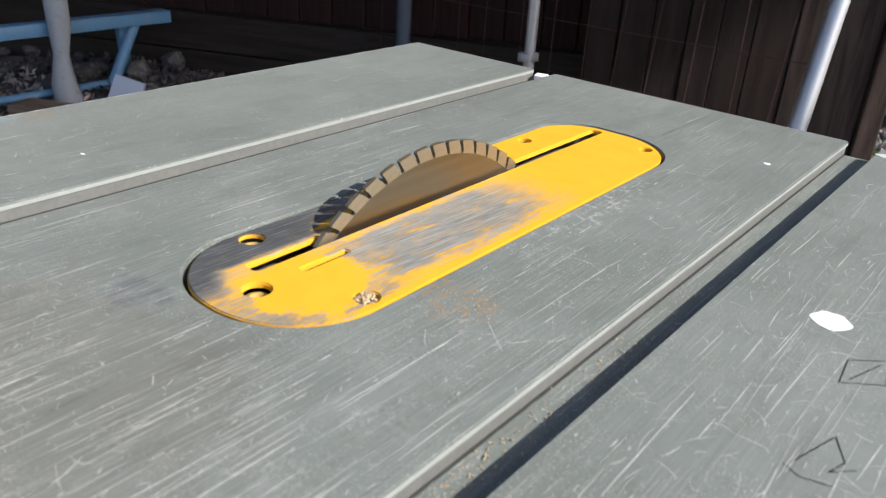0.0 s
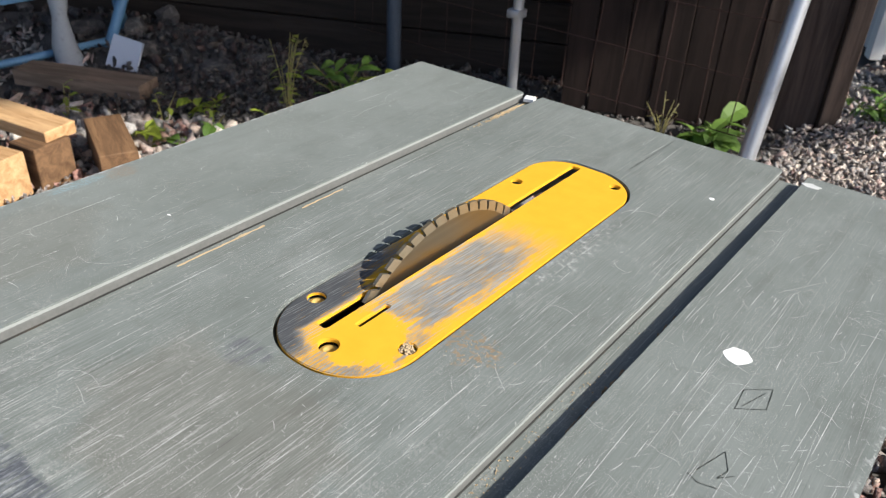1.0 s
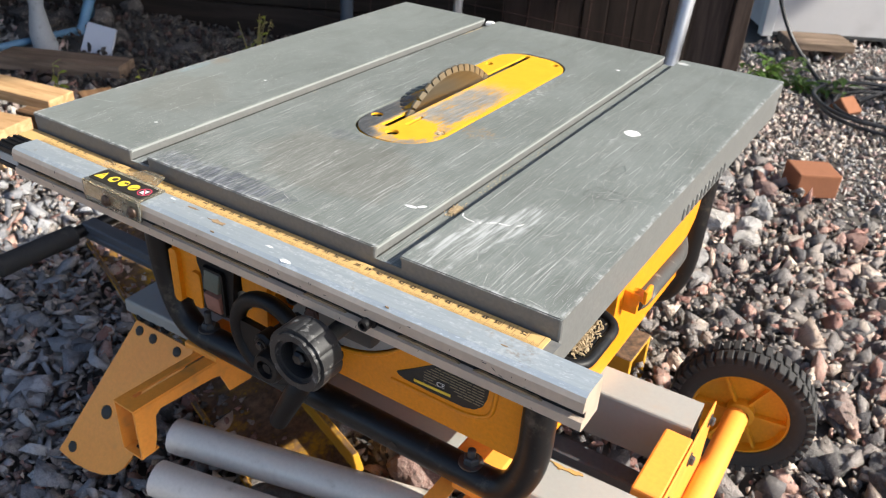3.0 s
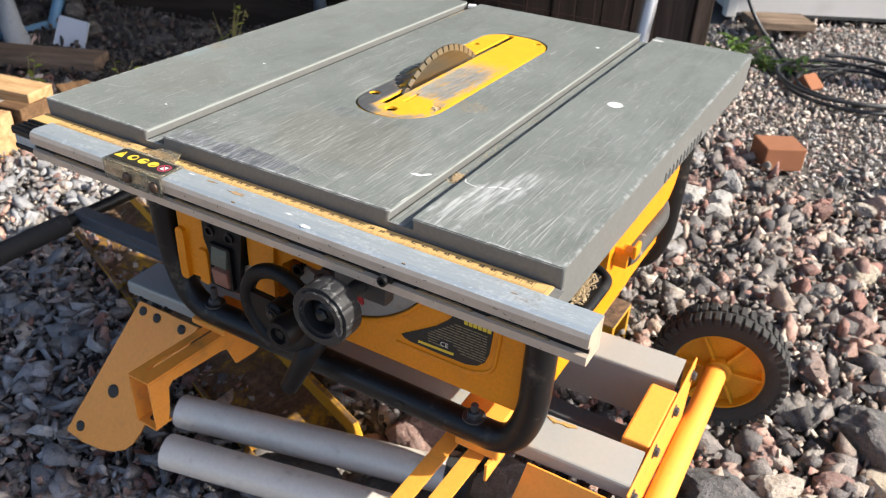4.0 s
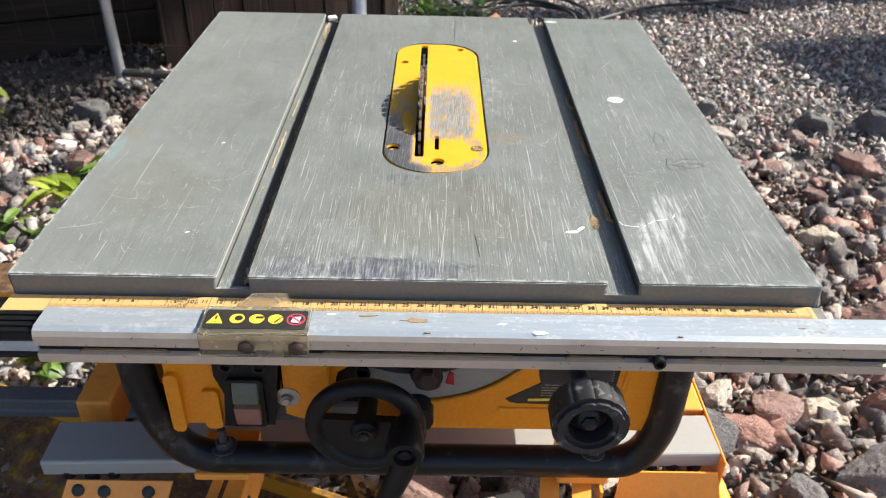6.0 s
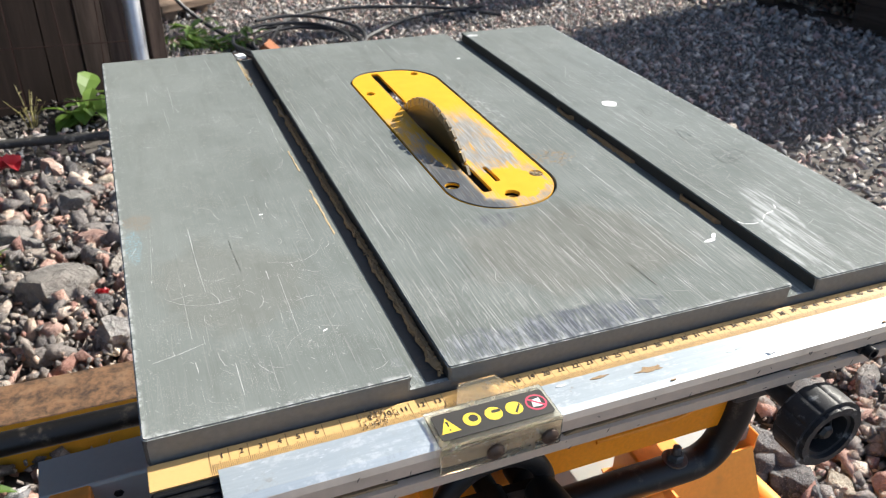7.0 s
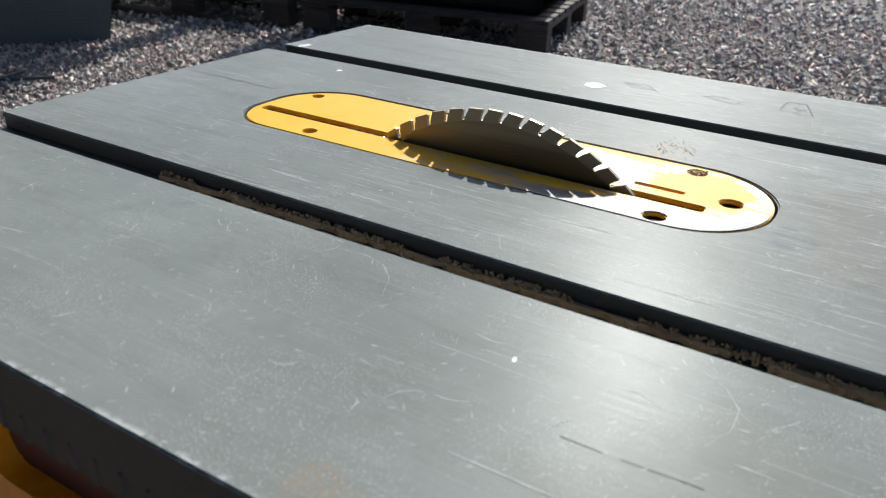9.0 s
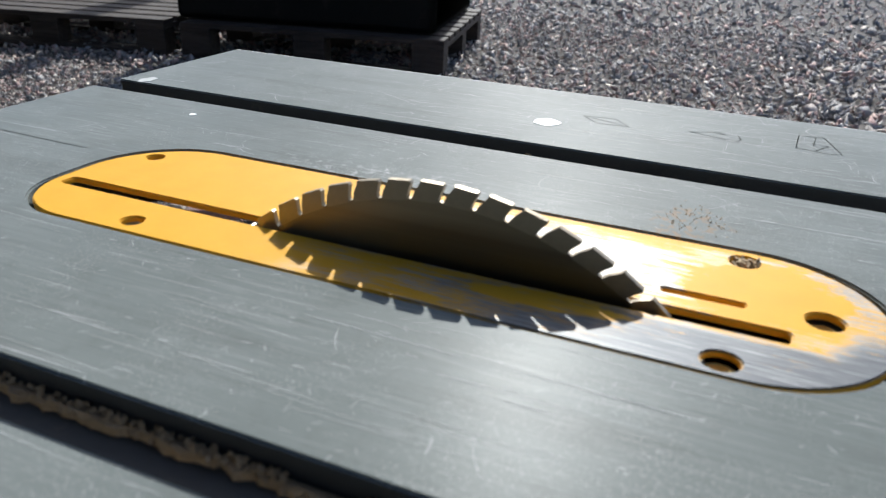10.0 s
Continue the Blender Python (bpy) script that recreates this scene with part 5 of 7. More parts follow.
    # switch
    sw = part("switch", upright([(0.0685, 0.309), (0.116, 0.311), (0.120, 0.345), (0.1262, 0.392), (0.1262, 0.508), (0.066, 0.508), (0.0655, 0.372), (0.0725, 0.350)], [], 0.094, 0.120), BLACK_PLASTIC, saw, "black switch housing", smooth=False)
    part("switch_frame", upright(rounded(0.077, 0.1105, 0.3135, 0.3720, 0.004), [rounded(0.0805, 0.1070, 0.3170, 0.3685, 0.003)], 0.0890, 0.0940), BLACK_PLASTIC, sw, smooth=False)
    part("on_button", move(box(0.0815, 0.1060, -0.010, 0.010, -0.0122, 0.0122, 0.002), Matrix.Translation((0, 0.0965, 0.3555)) @ Matrix.Rotation(radians(-9), 4, "X")), plain("dull_green_plastic", (0.12, 0.128, 0.095), 0.5), sw, "dull green on button")
    part("off_button", move(box(0.0815, 0.1060, -0.010, 0.010, -0.0118, 0.0118, 0.002), Matrix.Translation((0, 0.0955, 0.3298)) @ Matrix.Rotation(radians(7), 4, "X")), plain("faded_red_plastic", (0.30, 0.135, 0.095), 0.5), sw, "faded red off button")
    for x, z in ((0.0785, 0.386), (0.1085, 0.385)):
        part("screw_well", move(lathe([(0.0068, 0), (0.0068, 0.003), (0.0046, 0.0032), (0.0044, -0.002)], 18), Matrix.Translation((x, 0.094, z)) @ FACE), BLACK, sw)
    part("reset_button", move(join(lathe([(0.0118, 0), (0.0118, 0.001), (0.006, 0.002), (0.006, 0.006)], 20), lathe([(0.0042, 0.005), (0.0042, 0.0085), (0.003, 0.009)], 16)), Matrix.Translation((0.1295, 0.102, 0.340)) @ FACE), STEEL, saw, "round reset button in a metal collar")
    for x, z in ((0.2013, 0.372), (0.182, 0.356)):
        part("screw", move(lathe([(0.0075, 0), (0.0075, 0.002), (0.005, 0.0022), (0.0048, 0.0)], 18), Matrix.Translation((x, 0.1018, z)) @ FACE), BLACK, saw)
    # left flank: pierced plate with a hand slot under the skirt and a stepped ledge below
    lm = Matrix(((0, 0, 1, 0), (1, 0, 0, 0), (0, 1, 0, 0), (0, 0, 0, 1)))
    flank = part("left_flank", move(slab([(0.13, 0.462), (0.505, 0.458), (0.518, 0.470), (0.522, 0.515), (0.13, 0.515)], [rounded(0.262, 0.394, 0.482, 0.5135, (0.012, 0.012, 0.001, 0.001))], -0.0262, -0.016), lm), YELLOW, saw, "yellow side with a hand slot", smooth=False)
    part("lower_flank", move(join(slab([(0.13, 0.300), (0.462, 0.300), (0.470, 0.315), (0.480, 0.395), (0.468, 0.412), (0.405, 0.410), (0.13, 0.410)], [], -0.014, 0.004), slab([(0.13, 0.410), (0.408, 0.410), (0.408, 0.448), (0.13, 0.448)], [], 0.0, 0.012), slab([(0.404, 0.396), (0.412, 0.396), (0.412, 0.447), (0.404, 0.447)], [], -0.012, 0.004), slab([(0.13, 0.420), (0.404, 0.420), (0.404, 0.428), (0.13, 0.428)], [], -0.008, 0.0)), lm), YELLOW, saw, smooth=False)
    part("slot_back", move(slab(rounded(0.255, 0.405, 0.470, 0.518, 0.01), [], -0.0158, -0.0140), lm), plain("dark_red_brown_plastic", (0.11, 0.035, 0.02), 0.6), flank, smooth=False)
    rm = Matrix(((0, 0, 1, 0.5), (1, 0, 0, 0), (0, 1, 0, 0), (0, 0, 0, 1)))
    part("right_flank", move(slab([(0.13, 0.300), (0.53, 0.300), (0.54, 0.515), (0.13, 0.515)], [], -0.024, -0.012), rm), YELLOW, saw, smooth=False)
    part("right_ledge", move(slab([(0.13, 0.470), (0.29, 0.462), (0.325, 0.466), (0.340, 0.476), (0.347, 0.490), (0.347, 0.508), (0.13, 0.508)], [], -0.012, 0.033), rm), YELLOW, saw, "yellow ledge under the table edge", smooth=False)
    part("side_rail", tube(fillet([(0.536, 0.168, 0.470), (0.536, 0.190, 0.462), (0.536, 0.300, 0.457), (0.520, 0.345, 0.451)], 0.03), 0.0082, 14), DUSTY_RAIL, saw, "dusty grey rail under the ledge")
    # clip and stored handle by the front right corner
    part("clip", join(box(0.538, 0.551, 0.144, 0.156, 0.488, 0.4945, 0.002), box(0.549, 0.553, 0.142, 0.157, 0.488, 0.501, 0.0015), box(0.520, 0.546, 0.145, 0.150, 0.474, 0.4945, 0.002)), YELLOW, saw, "yellow hook on the flank")
    part("fence_lever", tube(fillet([(0.512, 0.032, 0.492), (0.545, 0.038, 0.487), (0.545, 0.105, 0.487), (0.515, 0.113, 0.490)], 0.015), 0.0045, 12), BLACK_PLASTIC, saw, "black loop handle under the corner")
    rng = random.Random(5)
    chips = [move(box(-1, 1, -1, 1, -1, 1), Matrix.Translation((rng.triangular(0.518, 0.541, 0.532), rng.triangular(0.042, 0.102, 0.060), 0.489 + rng.random() * 0.0035)) @ Euler((rng.random() * 6, rng.random() * 6, rng.random() * 6)).to_matrix().to_4x4() @ Matrix.Diagonal((rng.uniform(0.0005, 0.0012), 0.0005, 0.0004, 1))) for _ in range(620)]
    shelf = part("shelf", box(0.515, 0.545, 0.038, 0.106, 0.484, 0.4890, 0.002), BLACK_PLASTIC, saw)
    tagged(part("sawdust", join(*chips), SAWDUST, shelf, "pale chips on the shelf", smooth=False), "pale chips on the shelf", kind="stuff")


build_body()


def build_cage():
    z, x0, x1 = 0.255, -0.006, 0.492
    for y, lean in ((0.104, 0.0), (0.535, 0.0)):
        path = fillet([(x0 - 0.008, y, 0.53), (x0, y + lean, z + 0.07), (x0 + 0.028, y, z), (x1 - 0.02, y, z), (x1, y, z + 0.05), (x1 + 0.002, y, 0.53)], 0.075, 8)
        part("cage_bow", tube(path, 0.0160, 20), BLACK, saw, "black tubular roll cage bow")
    for x in (0.0,):
        part("cage_rail", tube(fillet([(x, 0.112, 0.33), (x, 0.135, 0.272), (x, 0.50, 0.272), (x, 0.522, 0.33)], 0.04), 0.0135, 16), BLACK, saw)
    for x, y, zz in ((0.060, 0.104, 0.271), (0.428, 0.104, 0.271)):
        part("cage_bolt", join(bolt((x, y, zz - 0.001), (0, 0, 1), 0.0085, 0.008), move(lathe([(0.0042, 0), (0.0042, 0.018 if x < 0.1 else 0.011), (0.003, 0.019 if x < 0.1 else 0.012)], 12), Matrix.Translation((x, y, zz + 0.004)))), DARK_STEEL, saw, "bolt through the cage tube")
    part("tube_hole", move(lathe([(0.0040, 0), (0.0040, 0.0006)], 14), Matrix.Translation((0.345, 0.0882, 0.257)) @ FACE), INK, saw)


build_cage()


def build_handwheel():
    hub = Vector((0.2065, 0.062, 0.3455))
    wheel = part("handwheel", join(
        move(tube([(0.046 * math.cos(a), 0.046 * math.sin(a), 0) for a in [math.tau * k / 48 for k in range(49)]], 0.0085, 14, False), Matrix.Translation(hub) @ FACE),
        move(slab([(0.044 * math.cos(radians(a)), 0.044 * math.sin(radians(a))) for a in range(166, 376, 7)], [disc(0, 0, 0.005)], -0.004, 0.004), Matrix.Translation(hub) @ FACE),
        move(lathe([(0.012, -0.006), (0.012, 0.010), (0.009, 0.013), (0.004, 0.013)], 24), Matrix.Translation(hub) @ FACE),
        tube([hub + Vector((0, 0.005, 0)), hub + Vector((0, 0.075, 0))], 0.009, 14)), BLACK_PLASTIC, saw, "black height wheel with a crank grip")
    g = hub + Vector((0.0370, -0.004, 0.0075))
    part("crank_grip", move(lathe([(0.011, 0), (0.014, 0.005), (0.0165, 0.024), (0.017, 0.037), (0.015, 0.041), (0.010, 0.0415), (0.009, 0.036), (0.006, 0.036), (0.005, 0.039), (0.002, 0.039)], 28), Matrix.Translation(g) @ FACE), BLACK_PLASTIC, wheel, "round black grip")
    part("hub_screw", bolt(hub + Vector((0, -0.013, 0)), (0, -1, 0), 0.005, 0.004), BLACK, wheel)
    part("bevel_lever", join(tube(fillet([(0.252, 0.100, 0.328), (0.247, 0.062, 0.308), (0.2215, 0.050, 0.250)], 0.02), 0.0120, 16, taper=[0.8] + [1.0] * 7 + [0.85]), move(lathe([(0.016, 0), (0.016, 0.03), (0.012, 0.032)], 20), Matrix.Translation((0.252, 0.115, 0.328)) @ FACE)), BLACK_PLASTIC, saw, "black bevel lock lever")
    # rack adjusting knob by the rail
    k = Vector((0.372, -0.048, 0.483))
    outline = []
    for i in range(96):
        a = math.tau * i / 96
        outline.append((0.0262 - (0.0007 if i % 8 == 0 else 0.0), a))
    bm = slab([(r * math.cos(a), r * math.sin(a)) for r, a in outline], [disc(0, 0, 0.0152, 32)], 0.0, 0.026)
    rim = [e for e in bm.edges if len(e.link_faces) == 2 and 0.8 < e.calc_face_angle() and abs(e.verts[0].co.z - e.verts[1].co.z) < 1e-5]
    bmesh.ops.bevel(bm, geom=rim, offset=0.003, segments=2, affect="EDGES")
    knob = part("rack_knob", move(bm, Matrix.Translation(k) @ FACE), KNOB, saw, "black ribbed rail knob, scuffed pale")
    part("knob_core", move(join(lathe([(0.0144, 0.002), (0.0144, 0.012), (0.012, 0.013), (0.009, 0.017), (0.006, 0.019)], 28), move(lathe([(0.006, 0.01), (0.006, 0.021), (0.004, 0.023)], 6), Matrix())), Matrix.Translation(k) @ FACE), BLACK, knob)
    part("rack_shaft", join(tube([k + Vector((0, 0.0, 0)), k + Vector((0, 0.20, 0))], 0.007, 12), box(0.345, 0.398, -0.018, -0.004, 0.470, 0.508, 0.003)), DARK_STEEL, saw)
    part("rail_carriers", join(box(0.10, 0.122, -0.019, 0.11, 0.494, 0.509, 0.002), box(0.405, 0.427, -0.019, 0.11, 0.494, 0.509, 0.002)), SKIRT, saw)
    part("motor_arm", join(tube(fillet([(0.262, 0.118, 0.41), (0.262, 0.085, 0.405), (0.262, 0.080, 0.38)], 0.02), 0.012, 14), box(0.245, 0.275, 0.10, 0.13, 0.36, 0.42, 0.006)), BLACK_PLASTIC, saw)
    part("rusty_bolt", bolt((0.262, 0.072, 0.396), (0, -1, 0.2), 0.009, 0.01), RUST_WIRE, saw, "rusty clamp bolt")


build_handwheel()


def build_marks():
    """Paint, dust and pencil on the table."""
    rng = random.Random(21)

    def blob(x, y, rx, ry, turn=0.0, rag=0.17, n=26):
        c, s = math.cos(radians(turn)), math.sin(radians(turn))
        out = []
        for k in range(n):
            a = math.tau * k / n
            f = 1 + rag * (noise.noise((math.cos(a) * 1.6 + x * 900, math.sin(a) * 1.6, y * 700)) * 1.6 + rng.uniform(-0.25, 0.25))
            u, v = rx * f * math.cos(a), ry * f * math.sin(a)
            out.append((x + c * u - s * v, y + s * u + c * v))
        return out
    spots = [(0.4545, 0.3355, 0.0085, 0.0075, 0), (0.372, 0.068, 0.0055, 0.0016, 8), (0.379, 0.073, 0.004, 0.0016, 45), (0.363, 0.522, 0.0022, 0.002, 0), (0.070, 0.214, 0.0017, 0.0007, 20), (0.079, 0.058, 0.0018, 0.0007, 30)]
    for x, y, rx, ry, turn in spots:
        part("paint_spot", slab(blob(x, y, rx, ry, turn, 0.17 if rx < 0.0084 else 0.12), [], TOP, TOP + 0.00025), WHITE_PAINT, table_part, "spot of white paint", smooth=False)
    part("paint_smear", slab(blob(0.418, 0.605, 0.0075, 0.0045, 10, 0.3), [], TOP, TOP + 0.0002), SCRATCH, table_part, "thin pale smear", smooth=False)
    # a dribbled white line near the front right
    path = [(0.4105, 0.0860), (0.413, 0.0800), (0.420, 0.0775), (0.429, 0.0780), (0.440, 0.0870), (0.449, 0.0890), (0.456, 0.0930), (0.459, 0.1000)]
    fine = [Vector((*path[i], 0)).lerp(Vector((*path[i + 1], 0)), u / 5) for i in range(len(path) - 1) for u in range(5)]
    for p, q in zip(fine, fine[1:]):
        if rng.random() < 0.72:
            c, r = (p + q) / 2, (q - p).length * rng.uniform(0.3, 0.62)
            part("paint_dribble", slab(blob(c.x, c.y, r, rng.uniform(0.0003, 0.0007), math.degrees(math.atan2(q.y - p.y, q.x - p.x)), 0.3, 9), [], TOP, TOP + 0.00025), WHITE_PAINT, table_part, smooth=False)

    def stroke(points, name="pencil_mark", width=0.00045):
        pts = [Vector((x + rng.uniform(-0.0004, 0.0004), y + rng.uniform(-0.0004, 0.0004), 0)) for x, y in points]
        bm = bmesh.new()
        for p, q in zip(pts, pts[1:]):
            off = (q - p).normalized().cross(Vector((0, 0, 1))) * width / 2
            up = Vector((0, 0, TOP + 0.00008))
            bm.faces.new([bm.verts.new(v + up) for v in (p + off, p - off, q - off, q + off)][::-1])
        bmesh.ops.solidify(bm, geom=bm.faces[:], thickness=0.00004)
        part(name, bm, PENCIL, table_part, smooth=False)
    stroke([(0.4720, 0.1810), (0.4760, 0.1980), (0.5040, 0.1970), (0.5055, 0.1830), (0.4745, 0.1745), (0.4720, 0.1810)])
    stroke([(0.4750, 0.1880), (0.4880, 0.1810), (0.4860, 0.1890), (0.5030, 0.1880)])
    stroke([(0.4700, 0.2900), (0.4680, 0.3090), (0.4810, 0.3200), (0.4840, 0.3010), (0.4700, 0.2900)])
    stroke([(0.4720, 0.2950), (0.4790, 0.3140)])
    stroke([(0.4720, 0.2340), (0.4780, 0.2560), (0.4840, 0.2440), (0.4820, 0.2360), (0.4880, 0.2430)])
    stroke([(0.4690, 0.2300), (0.4750, 0.2270), (0.4850, 0.2300)])
    stroke([(0.2870, 0.5250), (0.2890, 0.6150)], "saw_mark")
    stroke([(0.2960, 0.0620), (0.2990, 0.0300)], "saw_mark")
    stroke([(0.0410, 0.1840), (0.0415, 0.1700)], "saw_mark", 0.00025)
    stroke([(0.0418, 0.1640), (0.0425, 0.1400)], "saw_mark", 0.00025)
    # scratches from years of work: long ones along the feed, short ones any way, a few arcs
    verts, faces = [], []

    def scratch(points, width):
        pts = [Vector((x, y, TOP + 0.00012)) for x, y in points]
        base = len(verts)
        for i, p in enumerate(pts):
            d = (pts[min(i + 1, len(pts) - 1)] - pts[max(i - 1, 0)]).normalized()
            taper = 0.35 if i in (0, len(pts) - 1) else rng.uniform(0.7, 1.2)
            off = Vector((-d.y, d.x, 0)) * width * 0.5 * taper
            verts.extend((p + off, p - off))
        for i in range(len(pts) - 1):
            b = base + 2 * i
            faces.append((b, b + 1, b + 3, b + 2))

    def clear(x, y):
        """True on the bare table: off the slots and the throat plate."""
        if not (LEFT + 0.003 < x < RIGHT - 0.003 and 0.003 < y < BACK - 0.003):
            return False
        if 0.112 < x < 0.1375 or 0.386 < x < 0.4115:
            return False
        return not (PLATE_X0 - 0.004 < x < PLATE_X1 + 0.004 and PLATE_Y0 - 0.004 < y < PLATE_Y1 + 0.004)

    for kind, count in (("feed", 2000), ("short", 800), ("speck", 3600), ("arc", 70)):
        for _ in range(count):
            x = rng.uniform(LEFT, RIGHT)
            y = BACK * (rng.random() ** 1.7 if kind in ("feed", "speck") else rng.random())
            if kind == "feed" and (x < 0.11 or y > 0.42) and rng.random() < (0.85 if x < 0.11 else 0.6):
                continue
            if kind == "short" and rng.random() < 0.4:
                x = rng.uniform(0.415, RIGHT)
            if noise.noise((x * 9, y * 6, 4.0)) < rng.uniform(-0.55, 0.35):
                continue
            if kind == "feed":
                length, a, bow = 0.004 + 0.085 * rng.random() ** 3.2, radians(90 + rng.gauss(0, 1.8)), rng.gauss(0, 0.004)
                w = rng.choice((0.00010, 0.00013, 0.00016, 0.00022, 0.00034))
            elif kind == "short":
                length, a, bow = rng.uniform(0.002, 0.016), rng.uniform(0, math.pi), rng.gauss(0, 0.1)
                w = rng.choice((0.00012, 0.00016, 0.00024))
            elif kind == "speck":
                length, a, bow = rng.uniform(0.0003, 0.0012), rng.uniform(0, math.pi), 0.0
                w = rng.uniform(0.0002, 0.0006)
            else:
                length, a, bow = rng.uniform(0.012, 0.05), rng.uniform(0, math.pi), rng.uniform(0.15, 0.3) * rng.choice((-1, 1))
                w = rng.choice((0.00012, 0.00018))
            n = 2 if kind == "speck" else 5
            line = []
            for i in range(n):
                u = i / (n - 1) - 0.5
                v = bow * (0.25 - u * u) * length * 4
                line.append((x + length * (u * math.cos(a)) - v * math.sin(a), y + length * (u * math.sin(a)) + v * math.cos(a)))
            if all(clear(*p) for p in line):
                scratch(line, w)
    for pts in ([(-0.020, 0.060), (-0.004, 0.064), (0.011, 0.0695)], [(0.030, 0.47), (0.036, 0.44)], [(0.070, 0.225), (0.0702, 0.206)], [(0.45, 0.42), (0.47, 0.455)], [(0.352, 0.232), (0.368, 0.219)], [(0.31, 0.12), (0.3115, 0.09)]):
        scratch(pts, 0.00045)
    data = bpy.data.meshes.new("scratch")
    data.from_pydata(verts, [], faces)
    data.materials.append(SCRATCH)
    marks = tagged(new("scratch", data), "fine pale scratches worn into the table", kind="stuff")
    marks.parent = table_part
    # sawdust: packed in the slots, in drifts, and as loose grains
    for (x0, x1, bits) in ((0.1312, 0.1354, ((0.01, 0.14), (0.15, 0.47))), (0.4062, 0.4090, ((0.10, 0.15), (0.22, 0.30), (0.33, 0.36)))):
        for y0, y1 in bits:
            n = max(6, int((y1 - y0) / 0.0022))
            front_edge = [(x0 + 0.0022 * noise.noise((i * 0.35, x0 * 50, 1.0)) + rng.uniform(-0.0008, 0.0008) + (0.006 if i in (0, n) else 0), y0 + (y1 - y0) * i / n) for i in range(n + 1)]
            bm = slab(front_edge + [(x1, y1), (x1, y0)], [], TOP - 0.0104, TOP - 0.0078)
            for v in bm.verts:
                if v.co.z > TOP - 0.009:
                    v.co.z += 0.0024 * noise.noise(v.co * 260) + rng.uniform(-0.0005, 0.0008)
            part("packed_sawdust", bm, OLD_DUST, table_part, "brown sawdust packed along the slot", smooth=False)

    for y0, y1, w in ((0.185, 0.262, 0.0022), (0.300, 0.345, 0.0014), (0.560, 0.619, 0.0042)):
        n = int((y1 - y0) / 0.003)
        near_edge = [(0.1195 + 0.0010 * noise.noise((i * 0.4, y0 * 60, 3.0)), y0 + (y1 - y0) * i / n) for i in range(n + 1)]
        far_edge = [(0.1195 - w * (0.25 + abs(noise.noise((i * 0.3, y0 * 40, 8.0)))) - 0.0004, y0 + (y1 - y0) * i / n) for i in range(n, -1, -1)]
        part("slot_dust", slab(near_edge + far_edge, [], TOP - 0.0104, TOP - 0.0099), SAWDUST, table_part, "brown sawdust caught along the slot", smooth=False)

    def grains(name, cx, cy, sx, sy, z, count, size, label):
        bits = []
        for _ in range(count):
            p = (rng.gauss(cx, sx), rng.gauss(cy, sy), z + rng.random() * size)
            m = Matrix.Translation(p) @ Euler((rng.random() * 6, rng.random() * 6, rng.random() * 6)).to_matrix().to_4x4() @ Matrix.Diagonal((size * rng.uniform(0.6, 1.8), size * 0.6, size * 0.4, 1))
            bits.append(move(box(-1, 1, -1, 1, -1, 1), m))
        tagged(part(name, join(*bits), SAWDUST, table_part, label, smooth=False), label, kind="stuff")
    # black strips paint the shade on the slot floor and under its wall
    part("slot_shade", box(0.1235, 0.1378, 0.004, BACK - 0.004, TOP - 0.0108, TOP - 0.01035), SHADE_AND_BOLT_BLACK, table_part, "black strip painting the shade on the slot's floor", smooth=False)
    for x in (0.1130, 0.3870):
        part("slot_shade", box(x, x + 0.0009, 0.003, BACK - 0.003, TOP - 0.0108, TOP - 0.0094), SHADE_AND_BOLT_BLACK, table_part, "black line painting the undercut's shade in the slot's corner", smooth=False)
    part("white_chip", move(box(-0.006, 0.006, -0.005, 0.005, -0.002, 0.003, 0.001, 1), Matrix.Translation((0.1225, 0.621, TOP - 0.006)) @ Matrix.Rotation(0.3, 4, "Z")), WHITE_PAINT, table_part, "white chip stuck in the slot's end", smooth=False)
    crumbs = []
    for _ in range(1500):
        size = rng.uniform(0.0003, 0.0007)
        y = rng.uniform(0.006, 0.47)
        if noise.noise((y * 22, 3.0, 1.0)) < -0.25:
            continue
        p = (0.1353 - abs(rng.gauss(0, 0.0018)), y, TOP - 0.0098 + rng.random() * 0.0035)
        m = Matrix.Translation(p) @ Euler((rng.random() * 6, rng.random() * 6, rng.random() * 6)).to_matrix().to_4x4() @ Matrix.Diagonal((size * 1.3, size, size * 0.8, 1))
        crumbs.append(move(box(-1, 1, -1, 1, -1, 1), m))
    tagged(part("sawdust", join(*crumbs), OLD_DUST, table_part, "crumbs of brown sawdust along the slot", smooth=False), "crumbs of brown sawdust along the slot", kind="stuff")
    grains("sawdust", 0.3935, 0.101, 0.0020, 0.0042, TOP - 0.0102, 320, 0.0007, "small drift of pale sawdust in the slot")
    grains("sawdust", 0.338, 0.236, 0.009, 0.007, TOP, 60, 0.0003, "fine pale dust on the table")
    grains("sawdust", 0.394, 0.19, 0.003, 0.06, TOP - 0.0104, 110, 0.0004, "grains along the slot floor")
    grains("sawdust", 0.119, 0.57, 0.002, 0.022, TOP - 0.0104, 150, 0.0006, "pale dust at the slot's far end")
    grains("sawdust", 0.090, -0.009, 0.006, 0.004, 0.5337, 60, 0.0005, "dust on the rule")


build_marks()


# ---- the folded stand under the saw ----
stand = thing("rolling_stand", "folded yellow and grey rolling saw stand with pneumatic-look wheels", "saw stand")


SKEW = Matrix.Translation((0.22, 0.15, 0)) @ Matrix.Rotation(radians(2.0), 4, "Z") @ Matrix.Translation((-0.22, -0.15, 0))    # the stand lies a little askew


